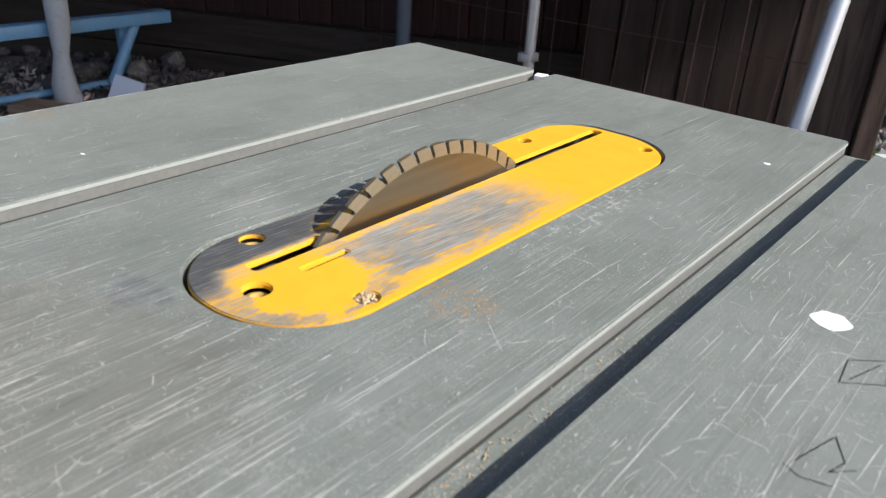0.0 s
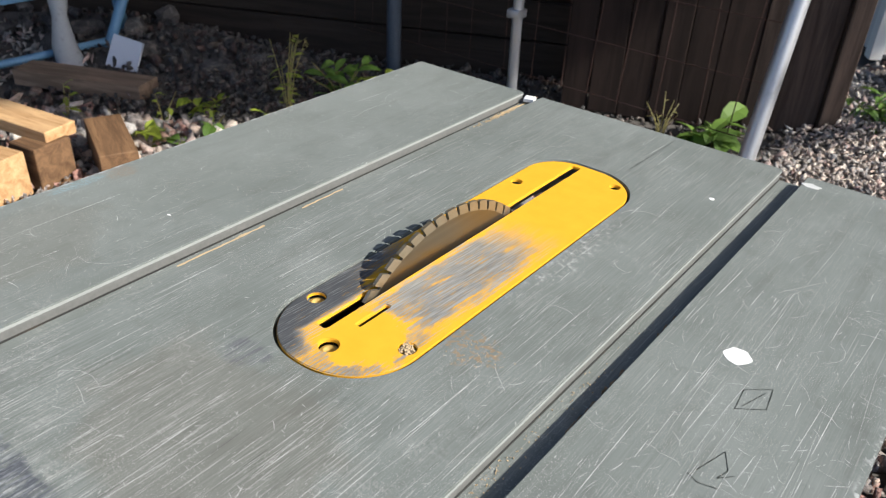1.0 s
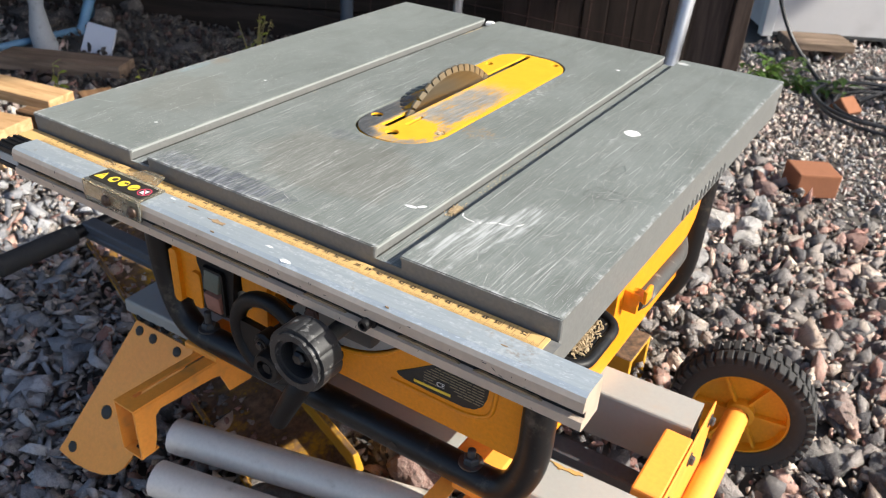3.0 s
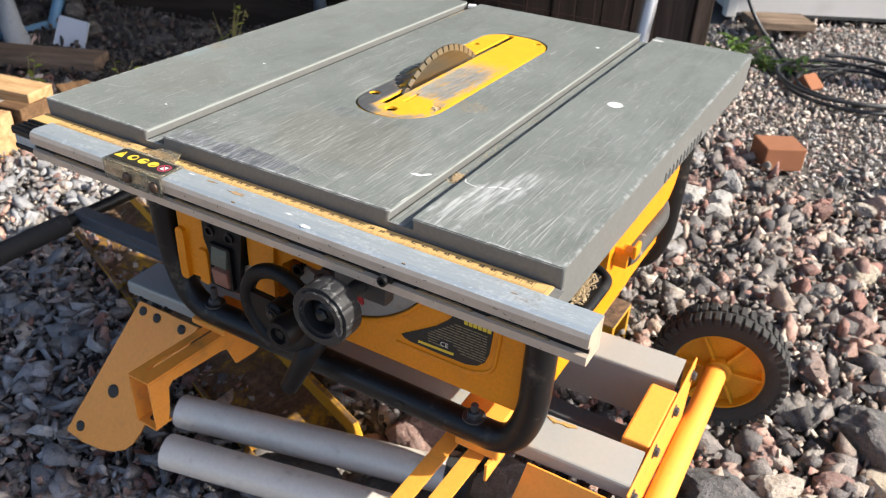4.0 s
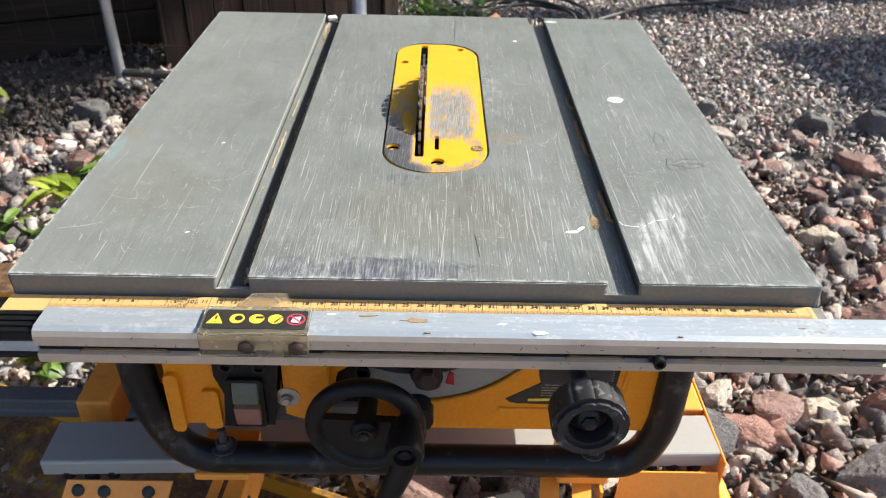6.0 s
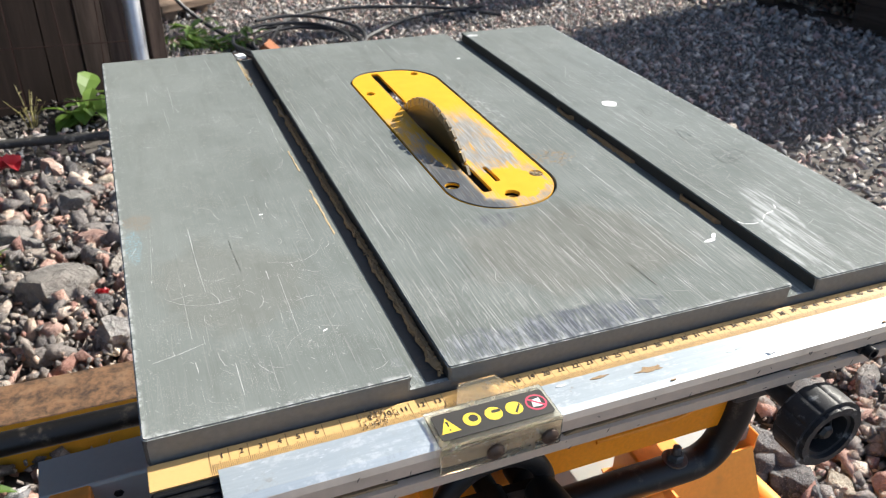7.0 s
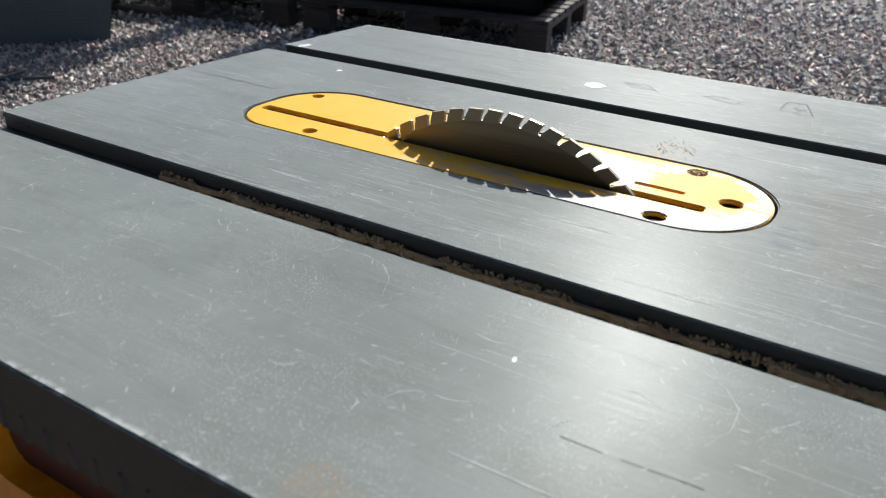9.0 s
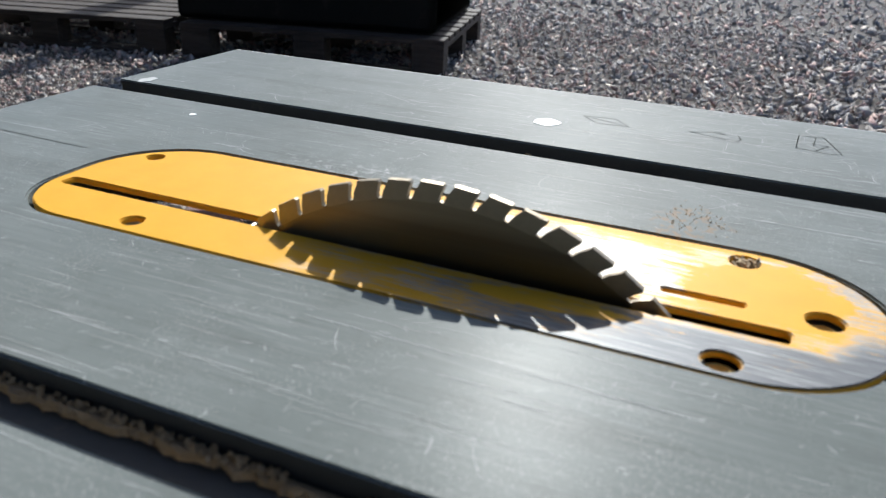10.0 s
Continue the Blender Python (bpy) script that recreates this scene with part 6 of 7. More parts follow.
def build_stand():
    for y0, y1, name in ((0.150, 0.228, "front"), (0.345, 0.418, "rear")):
        fore, aft = (0.186, 0.158) if name == "front" else (0.135, 0.158)
        y1 -= 0.019
        prof = [(y0 + 0.003, 0.205), (y1, 0.205), (y1, aft), (y1 - 0.003, aft), (y1 - 0.003, 0.202), (y0 + 0.004, 0.202), (y0 + 0.003, fore), (y0, fore), (y0, 0.2015), (y0 + 0.001, 0.204)]
        bar = part("cross_bar", move(prism(prof, -0.154, 0.590), SKEW), WHITE_STEEL, stand, "pale grey folded steel cross bar", smooth=False)
        for i, x in enumerate((-0.13, -0.105, -0.082, 0.515, 0.54, 0.565) if name == "front" else (-0.13, -0.105, -0.082)):
            part("bolt", move(bolt((x, y0 + 0.004, 0.183 - (i % 2) * 0.004), (0, -1, 0), 0.0055, 0.005), SKEW), BLACK, bar)
    # left leg plate, leaning out at the foot
    m = Matrix.Translation((-0.010, 0.134, 0.182)) @ Matrix.Rotation(radians(-32), 4, "X")
    plate = part("leg_plate", move(slab([(-0.118, 0.0), (-0.004, 0.0), (-0.036, -0.12), (-0.046, -0.17), (-0.054, -0.190), (-0.066, -0.205), (-0.084, -0.215), (-0.110, -0.222), (-0.145, -0.226), (-0.181, -0.222)], [disc(-0.116, -0.136, 0.0075), disc(-0.157, -0.206, 0.006), disc(-0.058, -0.150, 0.006)], -0.0015, 0.0015), m @ FACE), STAND_YELLOW, stand, "yellow painted leg plate with bolt holes", smooth=False)
    for x, y, r in ((-0.116, -0.136, 0.0085), (-0.157, -0.206, 0.0068), (-0.106, -0.011, 0.006), (-0.078, -0.012, 0.006), (-0.030, -0.012, 0.006)):
        part("bolt", move(lathe([(r * 1.15, -0.001), (r * 1.15, 0.002), (r * 0.8, 0.004), (r * 0.3, 0.0045)], 18), m @ FACE @ Matrix.Translation((x, y, 0.0008))), SHADE_AND_BOLT_BLACK, plate, "black bolt head")
    # arm: open channel with a slotted top, reaching forward
    arm = part("arm_channel", slab([(0.0410, -0.0225), (0.0745, -0.0225), (0.0830, 0.150), (0.0510, 0.150)], [[(0.0515, -0.006), (0.0570, -0.006), (0.0660, 0.130), (0.0605, 0.130)]], 0.2345, 0.2370), STAND_YELLOW, stand, "yellow channel arm, open at the end", smooth=False)
    cheek = Matrix(((0.049, 0, 1, 0.0752), (1, 0, 0, 0), (0, 1, 0, 0), (0, 0, 0, 1)))
    part("cheek", move(slab([(-0.0225, 0.166), (-0.006, 0.166), (-0.001, 0.182), (0.003, 0.214), (0.010, 0.2205), (0.085, 0.216), (0.095, 0.2125), (0.1064, 0.182), (0.140, 0.180), (0.150, 0.185), (0.150, 0.2345), (-0.0225, 0.2345)], [], -0.0012, 0.0012), cheek), STAND_YELLOW, arm, smooth=False)
    cheek = Matrix(((0.049, 0, 1, 0.0430), (1, 0, 0, 0), (0, 1, 0, 0), (0, 0, 0, 1)))
    part("cheek", move(slab([(-0.0225, 0.166), (0.002, 0.166), (0.012, 0.2345), (-0.0225, 0.2345)], [], -0.0012, 0.0012), cheek), STAND_YELLOW, arm, smooth=False)
    part("toe", box(0.0435, 0.0735, -0.0225, 0.002, 0.1635, 0.1660), STAND_YELLOW, arm, smooth=False)
    part("bolt", bolt((0.060, -0.008, 0.1665), (0, -0.3, 1), 0.006, 0.006), RUST_WIRE, arm)
    # folded leg tubes
    for a, b in (((-0.026, 0.094, 0.054), (0.358, 0.196, 0.054)), ((0.010, 0.033, 0.047), (0.42, 0.138, 0.040))):
        leg = part("leg_tube", tube([a, b], 0.0240, 28), SILVER_TUBE, stand, "silver painted leg tube")
    part("tube_plug", tube([(0.352, 0.1945, 0.054), (0.384, 0.203, 0.054)], 0.0250, 24), RUBBER, stand, "black end plug")
    # right side: pair of slotted straps, lower plate, upright bracket and axle tube
    for x in (0.398, 0.432):
        part("strap", move(box(-0.010, 0.010, -0.19, 0.005, -0.0015, 0.0015), Matrix.Translation((x, 0.155, 0.212)) @ Matrix.Rotation(radians(14), 4, "X") @ Matrix.Rotation(radians(-7), 4, "Z")), STAND_YELLOW, stand, smooth=False)
    part("strap_web", move(box(0.0, 0.003, -0.045, 0.04, -0.022, 0.002), Matrix.Translation((0.445, 0.150, 0.205))), STAND_YELLOW, stand, smooth=False)
    m = Matrix.Translation((0, 0.149, 0.190)) @ Matrix.Rotation(radians(-18), 4, "X")
    part("leg_plate", move(slab([(0.478, 0.0), (0.585, 0.0), (0.605, -0.12), (0.60, -0.235), (0.445, -0.235), (0.462, -0.10)], [], -0.0015, 0.0015), m @ FACE), STAND_YELLOW, stand, "yellow painted leg plate with bolt holes", smooth=False)
    part("side_bracket", join(box(0.556, 0.590, 0.232, 0.344, 0.150, 0.2045, 0.003), box(0.590, 0.5925, 0.150, 0.425, 0.10, 0.205, 0.001)), STAND_YELLOW, stand, "yellow bracket joining the cross bars", smooth=False)
    for y in (0.17, 0.25, 0.33, 0.41):
        part("bolt", bolt((0.5925, y, 0.185), (1, 0, 0), 0.006, 0.006), DARK_STEEL, stand)
    part("axle_tube", tube([(0.612, 0.06, 0.112), (0.607, 0.560, 0.086)], 0.0165, 20), STAND_YELLOW, stand, "yellow axle tube")
    part("mount_block", box(0.400, 0.455, 0.116, 0.160, 0.206, 0.2580, 0.003), STAND_YELLOW, stand, smooth=False)
    part("mount_block", box(0.030, 0.085, 0.088, 0.150, 0.2375, 0.2460, 0.002), STAND_YELLOW, stand, smooth=False)
    part("mount_block", box(0.400, 0.455, 0.36, 0.548, 0.206, 0.2440, 0.003), STAND_YELLOW, stand, smooth=False)
    part("mount_block", box(0.030, 0.085, 0.36, 0.548, 0.206, 0.2440, 0.002), STAND_YELLOW, stand, smooth=False)
    # grey beam reaching out on the left with a black grip
    part("handle_beam", prism([(0.324, 0.110), (0.327, 0.112), (0.352, 0.112), (0.354, 0.110), (0.354, 0.080), (0.327, 0.080), (0.327, 0.086), (0.3235, 0.089), (0.3235, 0.092), (0.327, 0.095), (0.327, 0.098), (0.3235, 0.101)], -0.545, 0.56), GREY_STEEL, stand, "dark grey steel beam", smooth=False)
    part("handle_bar", tube([(-0.540, 0.150, 0.098), (-0.540, 0.56, 0.098)], 0.0125, 16), BLACK, stand)
    part("handle_grip", move(lathe([(0.010, 0), (0.0185, 0.002), (0.0195, 0.02), (0.0185, 0.11), (0.0195, 0.145), (0.015, 0.150)], 20), Matrix.Translation((-0.540, 0.305, 0.098)) @ FACE), RUBBER, stand, "black ribbed grip")
    part("side_frame", tube(fillet([(-0.540, 0.54, 0.098), (-0.30, 0.55, 0.10), (0.05, 0.55, 0.10)], 0.05), 0.016, 14), BLACK, stand)
    part("side_bracket", box(-0.153, -0.112, 0.229, 0.344, 0.150, 0.2043, 0.003), STAND_YELLOW, stand, "yellow bracket joining the cross bars", smooth=False)
    # ochre drip on the front bar
    rng = random.Random(31)
    blob = [(0.490 + (0.016 + 0.007 * math.sin(3 * a) + rng.uniform(-0.004, 0.004)) * math.cos(a), 0.212 + (0.0045 + 0.003 * math.sin(2 * a + 1) + rng.uniform(-0.001, 0.001)) * math.sin(a)) for a in [math.tau * k / 30 for k in range(30)]]
    part("drip", slab(blob, [], 0.2048, 0.2062), plain("ochre_drip", (0.50, 0.30, 0.09), 0.7, vary=0.4, scale=90), stand, "dried ochre drip", smooth=False)
    # inner upright seen behind the left cage tube
    part("upright", box(-0.045, 0.02, 0.235, 0.30, 0.10, 0.27, 0.004), STAND_YELLOW, stand, smooth=False)


build_stand()


def build_wheel(centre, turn):
    m = Matrix.Translation(centre) @ Matrix.Rotation(radians(turn), 4, "Z") @ FACE
    wheel = part("wheel", move(lathe([(0.067, -0.020), (0.070, -0.022), (0.086, -0.023), (0.094, -0.019), (0.097, -0.010), (0.0975, 0.0), (0.097, 0.010), (0.094, 0.019), (0.086, 0.023), (0.070, 0.022), (0.067, 0.020)], 56, True), m), RUBBER, stand, "black tyre with deep tread on a yellow rim")
    lugs = []
    for i in range(44):
        a = math.tau * i / 44
        for side in (-1, 1):
            lugs.append(move(box(-0.0048, 0.0048, 0.088, 0.1002, -0.0105, 0.0105, 0.0012, 1), m @ Matrix.Rotation(a + (0.07 if side > 0 else 0), 4, "Z") @ Matrix.Translation((0, 0, side * 0.0125))))
    part("tread", join(*lugs), RUBBER, wheel, "chunky tread blocks", smooth=False)
    rim = [lathe([(0.069, -0.014), (0.069, 0.018), (0.064, 0.018), (0.061, 0.002), (0.061, -0.014)], 40, True), lathe([(0.058, -0.004), (0.0615, 0.0), (0.0615, 0.004), (0.020, 0.004), (0.020, -0.004)], 36), lathe([(0.020, -0.02), (0.020, 0.020), (0.013, 0.022), (0.011, 0.012)], 24)]
    for i in range(6):
        rim.append(move(box(0.017, 0.063, -0.002, 0.002, 0.003, 0.014), Matrix.Rotation(math.tau * i / 6, 4, "Z")))
    part("rim", move(join(*rim), m), plain("orange_yellow_plastic", (0.66, 0.30, 0.012), 0.45), wheel, "yellow spoked plastic rim", smooth=False)


build_wheel((0.607, 0.586, 0.086), 8)


def steel_beam(a, b, prof, label, material, roll=0.0):
    """An old rolled section lying on the ground: the profile runs from a to b, rolled about its near edge."""
    a, b = Vector(a), Vector(b)
    length, turn = (b - a).length, math.atan2(b.y - a.y, b.x - a.x)
    bm = prism(prof, 0, length)
    bmesh.ops.bevel(bm, geom=[e for e in bm.edges if e.calc_face_angle(0) > 1.0], offset=0.0015, segments=1, affect="EDGES")
    ob = single("steel_beam", bm, material, label, "steel beam", smooth=False)
    ob.matrix_world = Matrix.Translation(a) @ Matrix.Rotation(turn, 4, "Z") @ Matrix.Rotation(radians(roll), 4, "X")


# one channel lies open side down behind the saw, a wider one like a trough under it
steel_beam((-0.56, 0.716, GROUND), (0.42, 0.703, GROUND), [(-0.046, 0), (-0.037, 0), (-0.037, 0.086), (0.037, 0.086), (0.037, 0), (0.046, 0), (0.046, 0.095), (-0.046, 0.095)], "rusty steel beam with flaking yellow paint lying on stones", RUSTY_YELLOW)
steel_beam((-0.75, 0.445, GROUND), (0.125, 0.118, GROUND), [(0, 0), (0.150, 0), (0.150, 0.042), (0.140, 0.042), (0.138, 0.009), (0.010, 0.009), (0.008, 0.024), (0, 0.024)], "dark rusted steel channel with yellow edges under the saw", RUSTY_DARK, 14)


# ---- yard: bricks, hose, timber, scraps ----
def brick(x, y, turn, size, tip=0.0, label="broken half of a red brick on gravel"):
    lx, ly, lz = size
    bm = box(-lx / 2, lx / 2, -ly / 2, ly / 2, 0, lz, 0.004, 2)
    for v in bm.verts:
        v.co += Vector((noise.noise(v.co * 40), noise.noise(v.co * 40 + Vector((9, 0, 0))), noise.noise(v.co * 40 + Vector((0, 9, 0))))) * 0.002
    ob = single("brick", bm, BRICK, label, "brick", "loose bricks", smooth=False)
    ob.matrix_world = pose(x, y, ground_height(x, y) + 0.004, tip, 0, turn)


brick(0.505, 1.745, 32, (0.112, 0.098, 0.066))
brick(0.462, 2.475, 62, (0.070, 0.062, 0.055), 40, "broken red brick tilted on a coil of hose")


def hose(points, r, label):
    pts = fillet([(x, y, ground_height(x, y) + z) for x, y, z in points], 0.12, 6)
    single("hose", tube(pts, r, 10), HOSE, label, "hose", "yard hoses")


def coil(cx, cy, rx, ry, turns, seed):
    rng = random.Random(seed)
    out = []
    for i in range(int(turns * 18)):
        a = math.tau * i / 18
        k = 1 + 0.16 * math.sin(a * 0.37 + seed) + 0.07 * math.sin(a * 1.31) + rng.uniform(-0.015, 0.015)
        out.append((cx + rx * k * math.cos(a), cy + ry * k * math.sin(a), 0.018 + 0.012 * (i / 18) + rng.uniform(-0.003, 0.003)))
    return out


hose(coil(0.61, 2.53, 0.215, 0.235, 3.4, 1), 0.0066, "coil of dusty black hose on gravel")
hose([(0.46, 2.50, 0.02), (0.36, 2.66, 0.04), (0.29, 2.73, 0.08), (0.215, 2.75, 0.15), (0.163, 2.76, 0.23), (0.122, 2.77, 0.31), (0.05, 2.80, 0.7), (-0.02, 2.82, 1.5)], 0.0075, "black cable hanging down to the coil")
hose([(0.62, 2.31, 0.03), (0.78, 2.44, 0.03), (0.94, 2.64, 0.025), (1.16, 2.84, 0.02), (1.52, 2.92, 0.02)], 0.0072, "black hose trailing over gravel")
hose([(0.50, 2.56, 0.03), (0.58, 2.78, 0.03), (0.68, 2.96, 0.025), (0.92, 3.06, 0.02), (1.30, 2.98, 0.02), (1.54, 2.76, 0.02)], 0.0072, "black hose trailing over gravel")


def timber(at, size, turn, tip=(0, 0), material=None, label="", name="timber"):
    lx, ly, lz = size
    ob = single(name, box(-lx / 2, lx / 2, -ly / 2, ly / 2, -lz / 2, lz / 2, 0.002, 1), material or FRESH_WOOD, label, "timber", "timber offcuts", smooth=False)
    ob.matrix_world = pose(*at, tip[0], tip[1], turn)


timber((-1.30, 0.57, -0.005), (0.18, 0.12, 0.11), 15, (0, 0), None, "pale sawn timber block")
timber((-1.27, 0.71, -0.005), (0.09, 0.10, 0.11), 10, (0, 0), BROWN_WOOD, "brown weathered timber block")
timber((-1.22, 0.86, -0.012), (0.22, 0.09, 0.09), -22, (0, 4), BROWN_WOOD, "brown weathered timber block")
timber((-1.48, 0.70, 0.068), (0.48, 0.09, 0.032), 13, (0, 2), None, "orange sawn board resting on blocks")
timber((-1.76, 1.10, -0.025), (0.44, 0.10, 0.05), 24, (0, 0), GREY_WOOD, "dark weathered plank in the shade")


def build_scraps():
    rng = random.Random(9)
    for x, y, w, h in ((-0.385, 1.525, 0.078, 0.062), (-0.345, 1.715, 0.115, 0.045), (-0.040, 0.930, 0.042, 0.022), (0.012, 0.945, 0.030, 0.016), (-0.12, 1.06, 0.025, 0.012)):
        bm = bmesh.new()
        bmesh.ops.create_grid(bm, x_segments=9, y_segments=7, size=0.5)
        seed = rng.uniform(0, 50)
        for v in bm.verts:
            edge = 1 + 0.35 * noise.noise((v.co.x * 3 + seed, v.co.y * 3, 0))
            v.co = Vector((v.co.x * w * edge, v.co.y * w * 0.6 * edge, h * (0.6 + 0.9 * noise.noise((v.co.x * 4 + seed, v.co.y * 4, 2.0)))))
        bmesh.ops.solidify(bm, geom=bm.faces[:], thickness=0.0015)
        ob = single("plastic_scrap", bm, RED, "crumpled scrap of red plastic on stones", "plastic scrap", "red scraps")
        ob.matrix_world = pose(x, y, ground_height(x, y) + 0.022, rng.uniform(-15, 15), rng.uniform(-15, 15), rng.uniform(0, 180))
    # broken white board against the rubble
    ob = single("broken_board", slab([(-0.062, -0.045), (0.052, -0.058), (0.064, 0.040), (-0.045, 0.060)], [], -0.005, 0.005), SLATE, "broken piece of white board in the rubble", "board", smooth=False)
    ob.matrix_world = pose(-1.84, 1.29, 0.0, 62, 0, 25)
    copy_thing(ob, pose(2.86, 1.70, GROUND + 0.035, 28, 6, 70))["label"] = "pale scrap of board lying in the pallet's shade"


build_scraps()


# ---- plants ----
def leaf_blade(length, width, bend, up):
    """Verts and faces of one folded leaf, root at the origin along +x."""
    vs, fs = [], []
    for i, (t, w) in enumerate(((0.0, 0.12), (0.25, 0.8), (0.55, 1.0), (0.82, 0.6), (1.0, 0.05))):
        x, z = length * t, length * (up * t - bend * t * t)
        vs += [(x, -width * w / 2, z + width * 0.12 * w), (x, 0, z), (x, width * w / 2, z + width * 0.12 * w)]
        if i:
            b = 3 * i
            fs += [(b - 3, b, b + 1, b - 2), (b - 2, b + 1, b + 2, b - 1)]
    return vs, fs


def weed(x, y, height, spread, count, material, label, seed, leaf=(0.05, 0.022), name="weed", stalks=4):
    rng = random.Random(seed)
    root = thing(name, label, "weed", "yard weeds")
    root.matrix_world = pose(x, y, ground_height(x, y))
    tips = []
    for _ in range(stalks):
        a, r = rng.uniform(0, math.tau), rng.uniform(0.2, 1.0) * spread
        h = height * rng.uniform(0.6, 1.0)
        pts = [(0.2 * r * math.cos(a) * 0.2, 0.2 * r * math.sin(a) * 0.2, -0.03), (0.4 * r * math.cos(a), 0.4 * r * math.sin(a), h * 0.5), (r * math.cos(a), r * math.sin(a), h)]
        tips.append([Vector(p) for p in pts])
        part("stalk", tube(pts, 0.0022, 6, True, [1, 0.8, 0.4]), STRAW, root)
    verts, faces = [], []
    for _ in range(count):
        p = rng.choice(tips)
        t = rng.uniform(0.05, 1.0)
        at = p[0].lerp(p[1], t * 2) if t < 0.5 else p[1].lerp(p[2], t * 2 - 1)
        vs, fs = leaf_blade(leaf[0] * rng.uniform(0.6, 1.3), leaf[1] * rng.uniform(0.6, 1.2), rng.uniform(0.2, 0.9), rng.uniform(0.1, 0.9))
        m = Matrix.Translation(at) @ Euler((rng.uniform(-0.5, 0.5), 0, rng.uniform(0, math.tau))).to_matrix().to_4x4()
        b = len(verts)
        verts += [m @ Vector(v) for v in vs]
        faces += [tuple(i + b for i in f) for f in fs]
    data = bpy.data.meshes.new("foliage")
    data.from_pydata(verts, [], faces)
    data.materials.append(material)
    ob = tagged(new("foliage", data), kind="stuff")
    ob.parent = root


weed(0.21, 2.47, 0.10, 0.12, 100, LEAF, "low green weed with pointed leaves by the fence post", 1, (0.048, 0.020), stalks=9)
weed(0.33, 2.58, 0.08, 0.13, 80, LEAF, "low green weed with pointed leaves by the fence post", 2, (0.05, 0.022), stalks=7)
weed(-0.145, 2.06, 0.07, 0.070, 26, LEAF, "broad-leaved green weed at the wall's foot", 3, (0.085, 0.055), stalks=5)
weed(-0.28, 2.05, 0.12, 0.10, 10, STRAW, "dry bare twigs at the boards' foot", 31, (0.016, 0.005), name="dead_weed", stalks=9)
weed(-1.20, 1.42, 0.24, 0.10, 30, LEAF_LIME, "tall seeding weed with narrow yellow-green leaves", 74, (0.034, 0.012), stalks=5)
weed(-1.21, 1.43, 0.28, 0.12, 44, STRAW, "tall seeding weed with pale flower heads", 4, (0.018, 0.009), stalks=5)
weed(-1.12, 1.58, 0.14, 0.12, 40, LEAF, "green weed in the shade of the wall", 5, (0.06, 0.035), stalks=6)
weed(-1.00, 1.62, 0.12, 0.12, 40, LEAF_LIME, "bright green weed catching the sun", 6, (0.06, 0.035), stalks=6)
weed(-1.55, 0.92, 0.14, 0.04, 14, LEAF_LIME, "spindly seedling among stones", 7, (0.03, 0.014), stalks=2)
weed(-1.36, 1.10, 0.14, 0.05, 16, LEAF_LIME, "spindly seedling among stones", 8, (0.03, 0.014), stalks=2)
for i, (px, py) in enumerate(((-1.22, 1.16), (-1.10, 1.28), (-1.34, 1.22), (-1.15, 1.02), (-0.98, 1.05), (-1.28, 0.98), (-0.72, 1.02), (-0.9, 0.8), (-0.82, 1.2))):
    weed(px, py, 0.05, 0.07, 22, LEAF_LIME if i % 3 else LEAF, "low lime-green weed among pale stones", 20 + i, (0.050, 0.032), stalks=4)
for i, (px, py) in enumerate(((-0.45, 1.22), (-0.56, 1.16), (-0.50, 1.02), (-0.60, 0.98), (-0.42, 1.14), (-0.36, 1.20), (-0.48, 1.12), (-0.39, 1.24), (-0.53, 1.24), (1.45, 3.2))):
    weed(px, py, 0.045, 0.075, 44, LEAF_LIME if i % 3 == 1 else LEAF, "flat rosette of green leaves among stones", 40 + i, (0.068, 0.030), stalks=5)


for i, (px, py) in enumerate(((-0.32, 0.62), (-0.40, 0.58), (-0.46, 0.66), (-0.36, 0.55), (-0.52, 0.57), (-0.58, 0.66))):
    weed(px, py, 0.045, 0.05, 22, LEAF_LIME if i % 3 else LEAF, "low lime-green weed among pale stones", 60 + i, (0.035, 0.018), stalks=4)


# ---- wall, fence and corner behind the saw ----
ALONG = Vector((0.905, 0.425, 0)).normalized()      # the wall's way, left to right
WALL_TURN = math.degrees(math.atan2(ALONG.y, ALONG.x))
WALL_0 = Vector((-0.02, 2.64, 0))                      # its right-hand corner


def wall_matrix(along, out=0.0, z=0.0):
    """A pose on the wall's face: x along it to the right, -y out towards the saw."""
    p = WALL_0 + ALONG * along
    return Matrix.Translation((p.x, p.y, z)) @ Matrix.Rotation(radians(WALL_TURN), 4, "Z") @ Matrix.Translation((0, -out, 0))


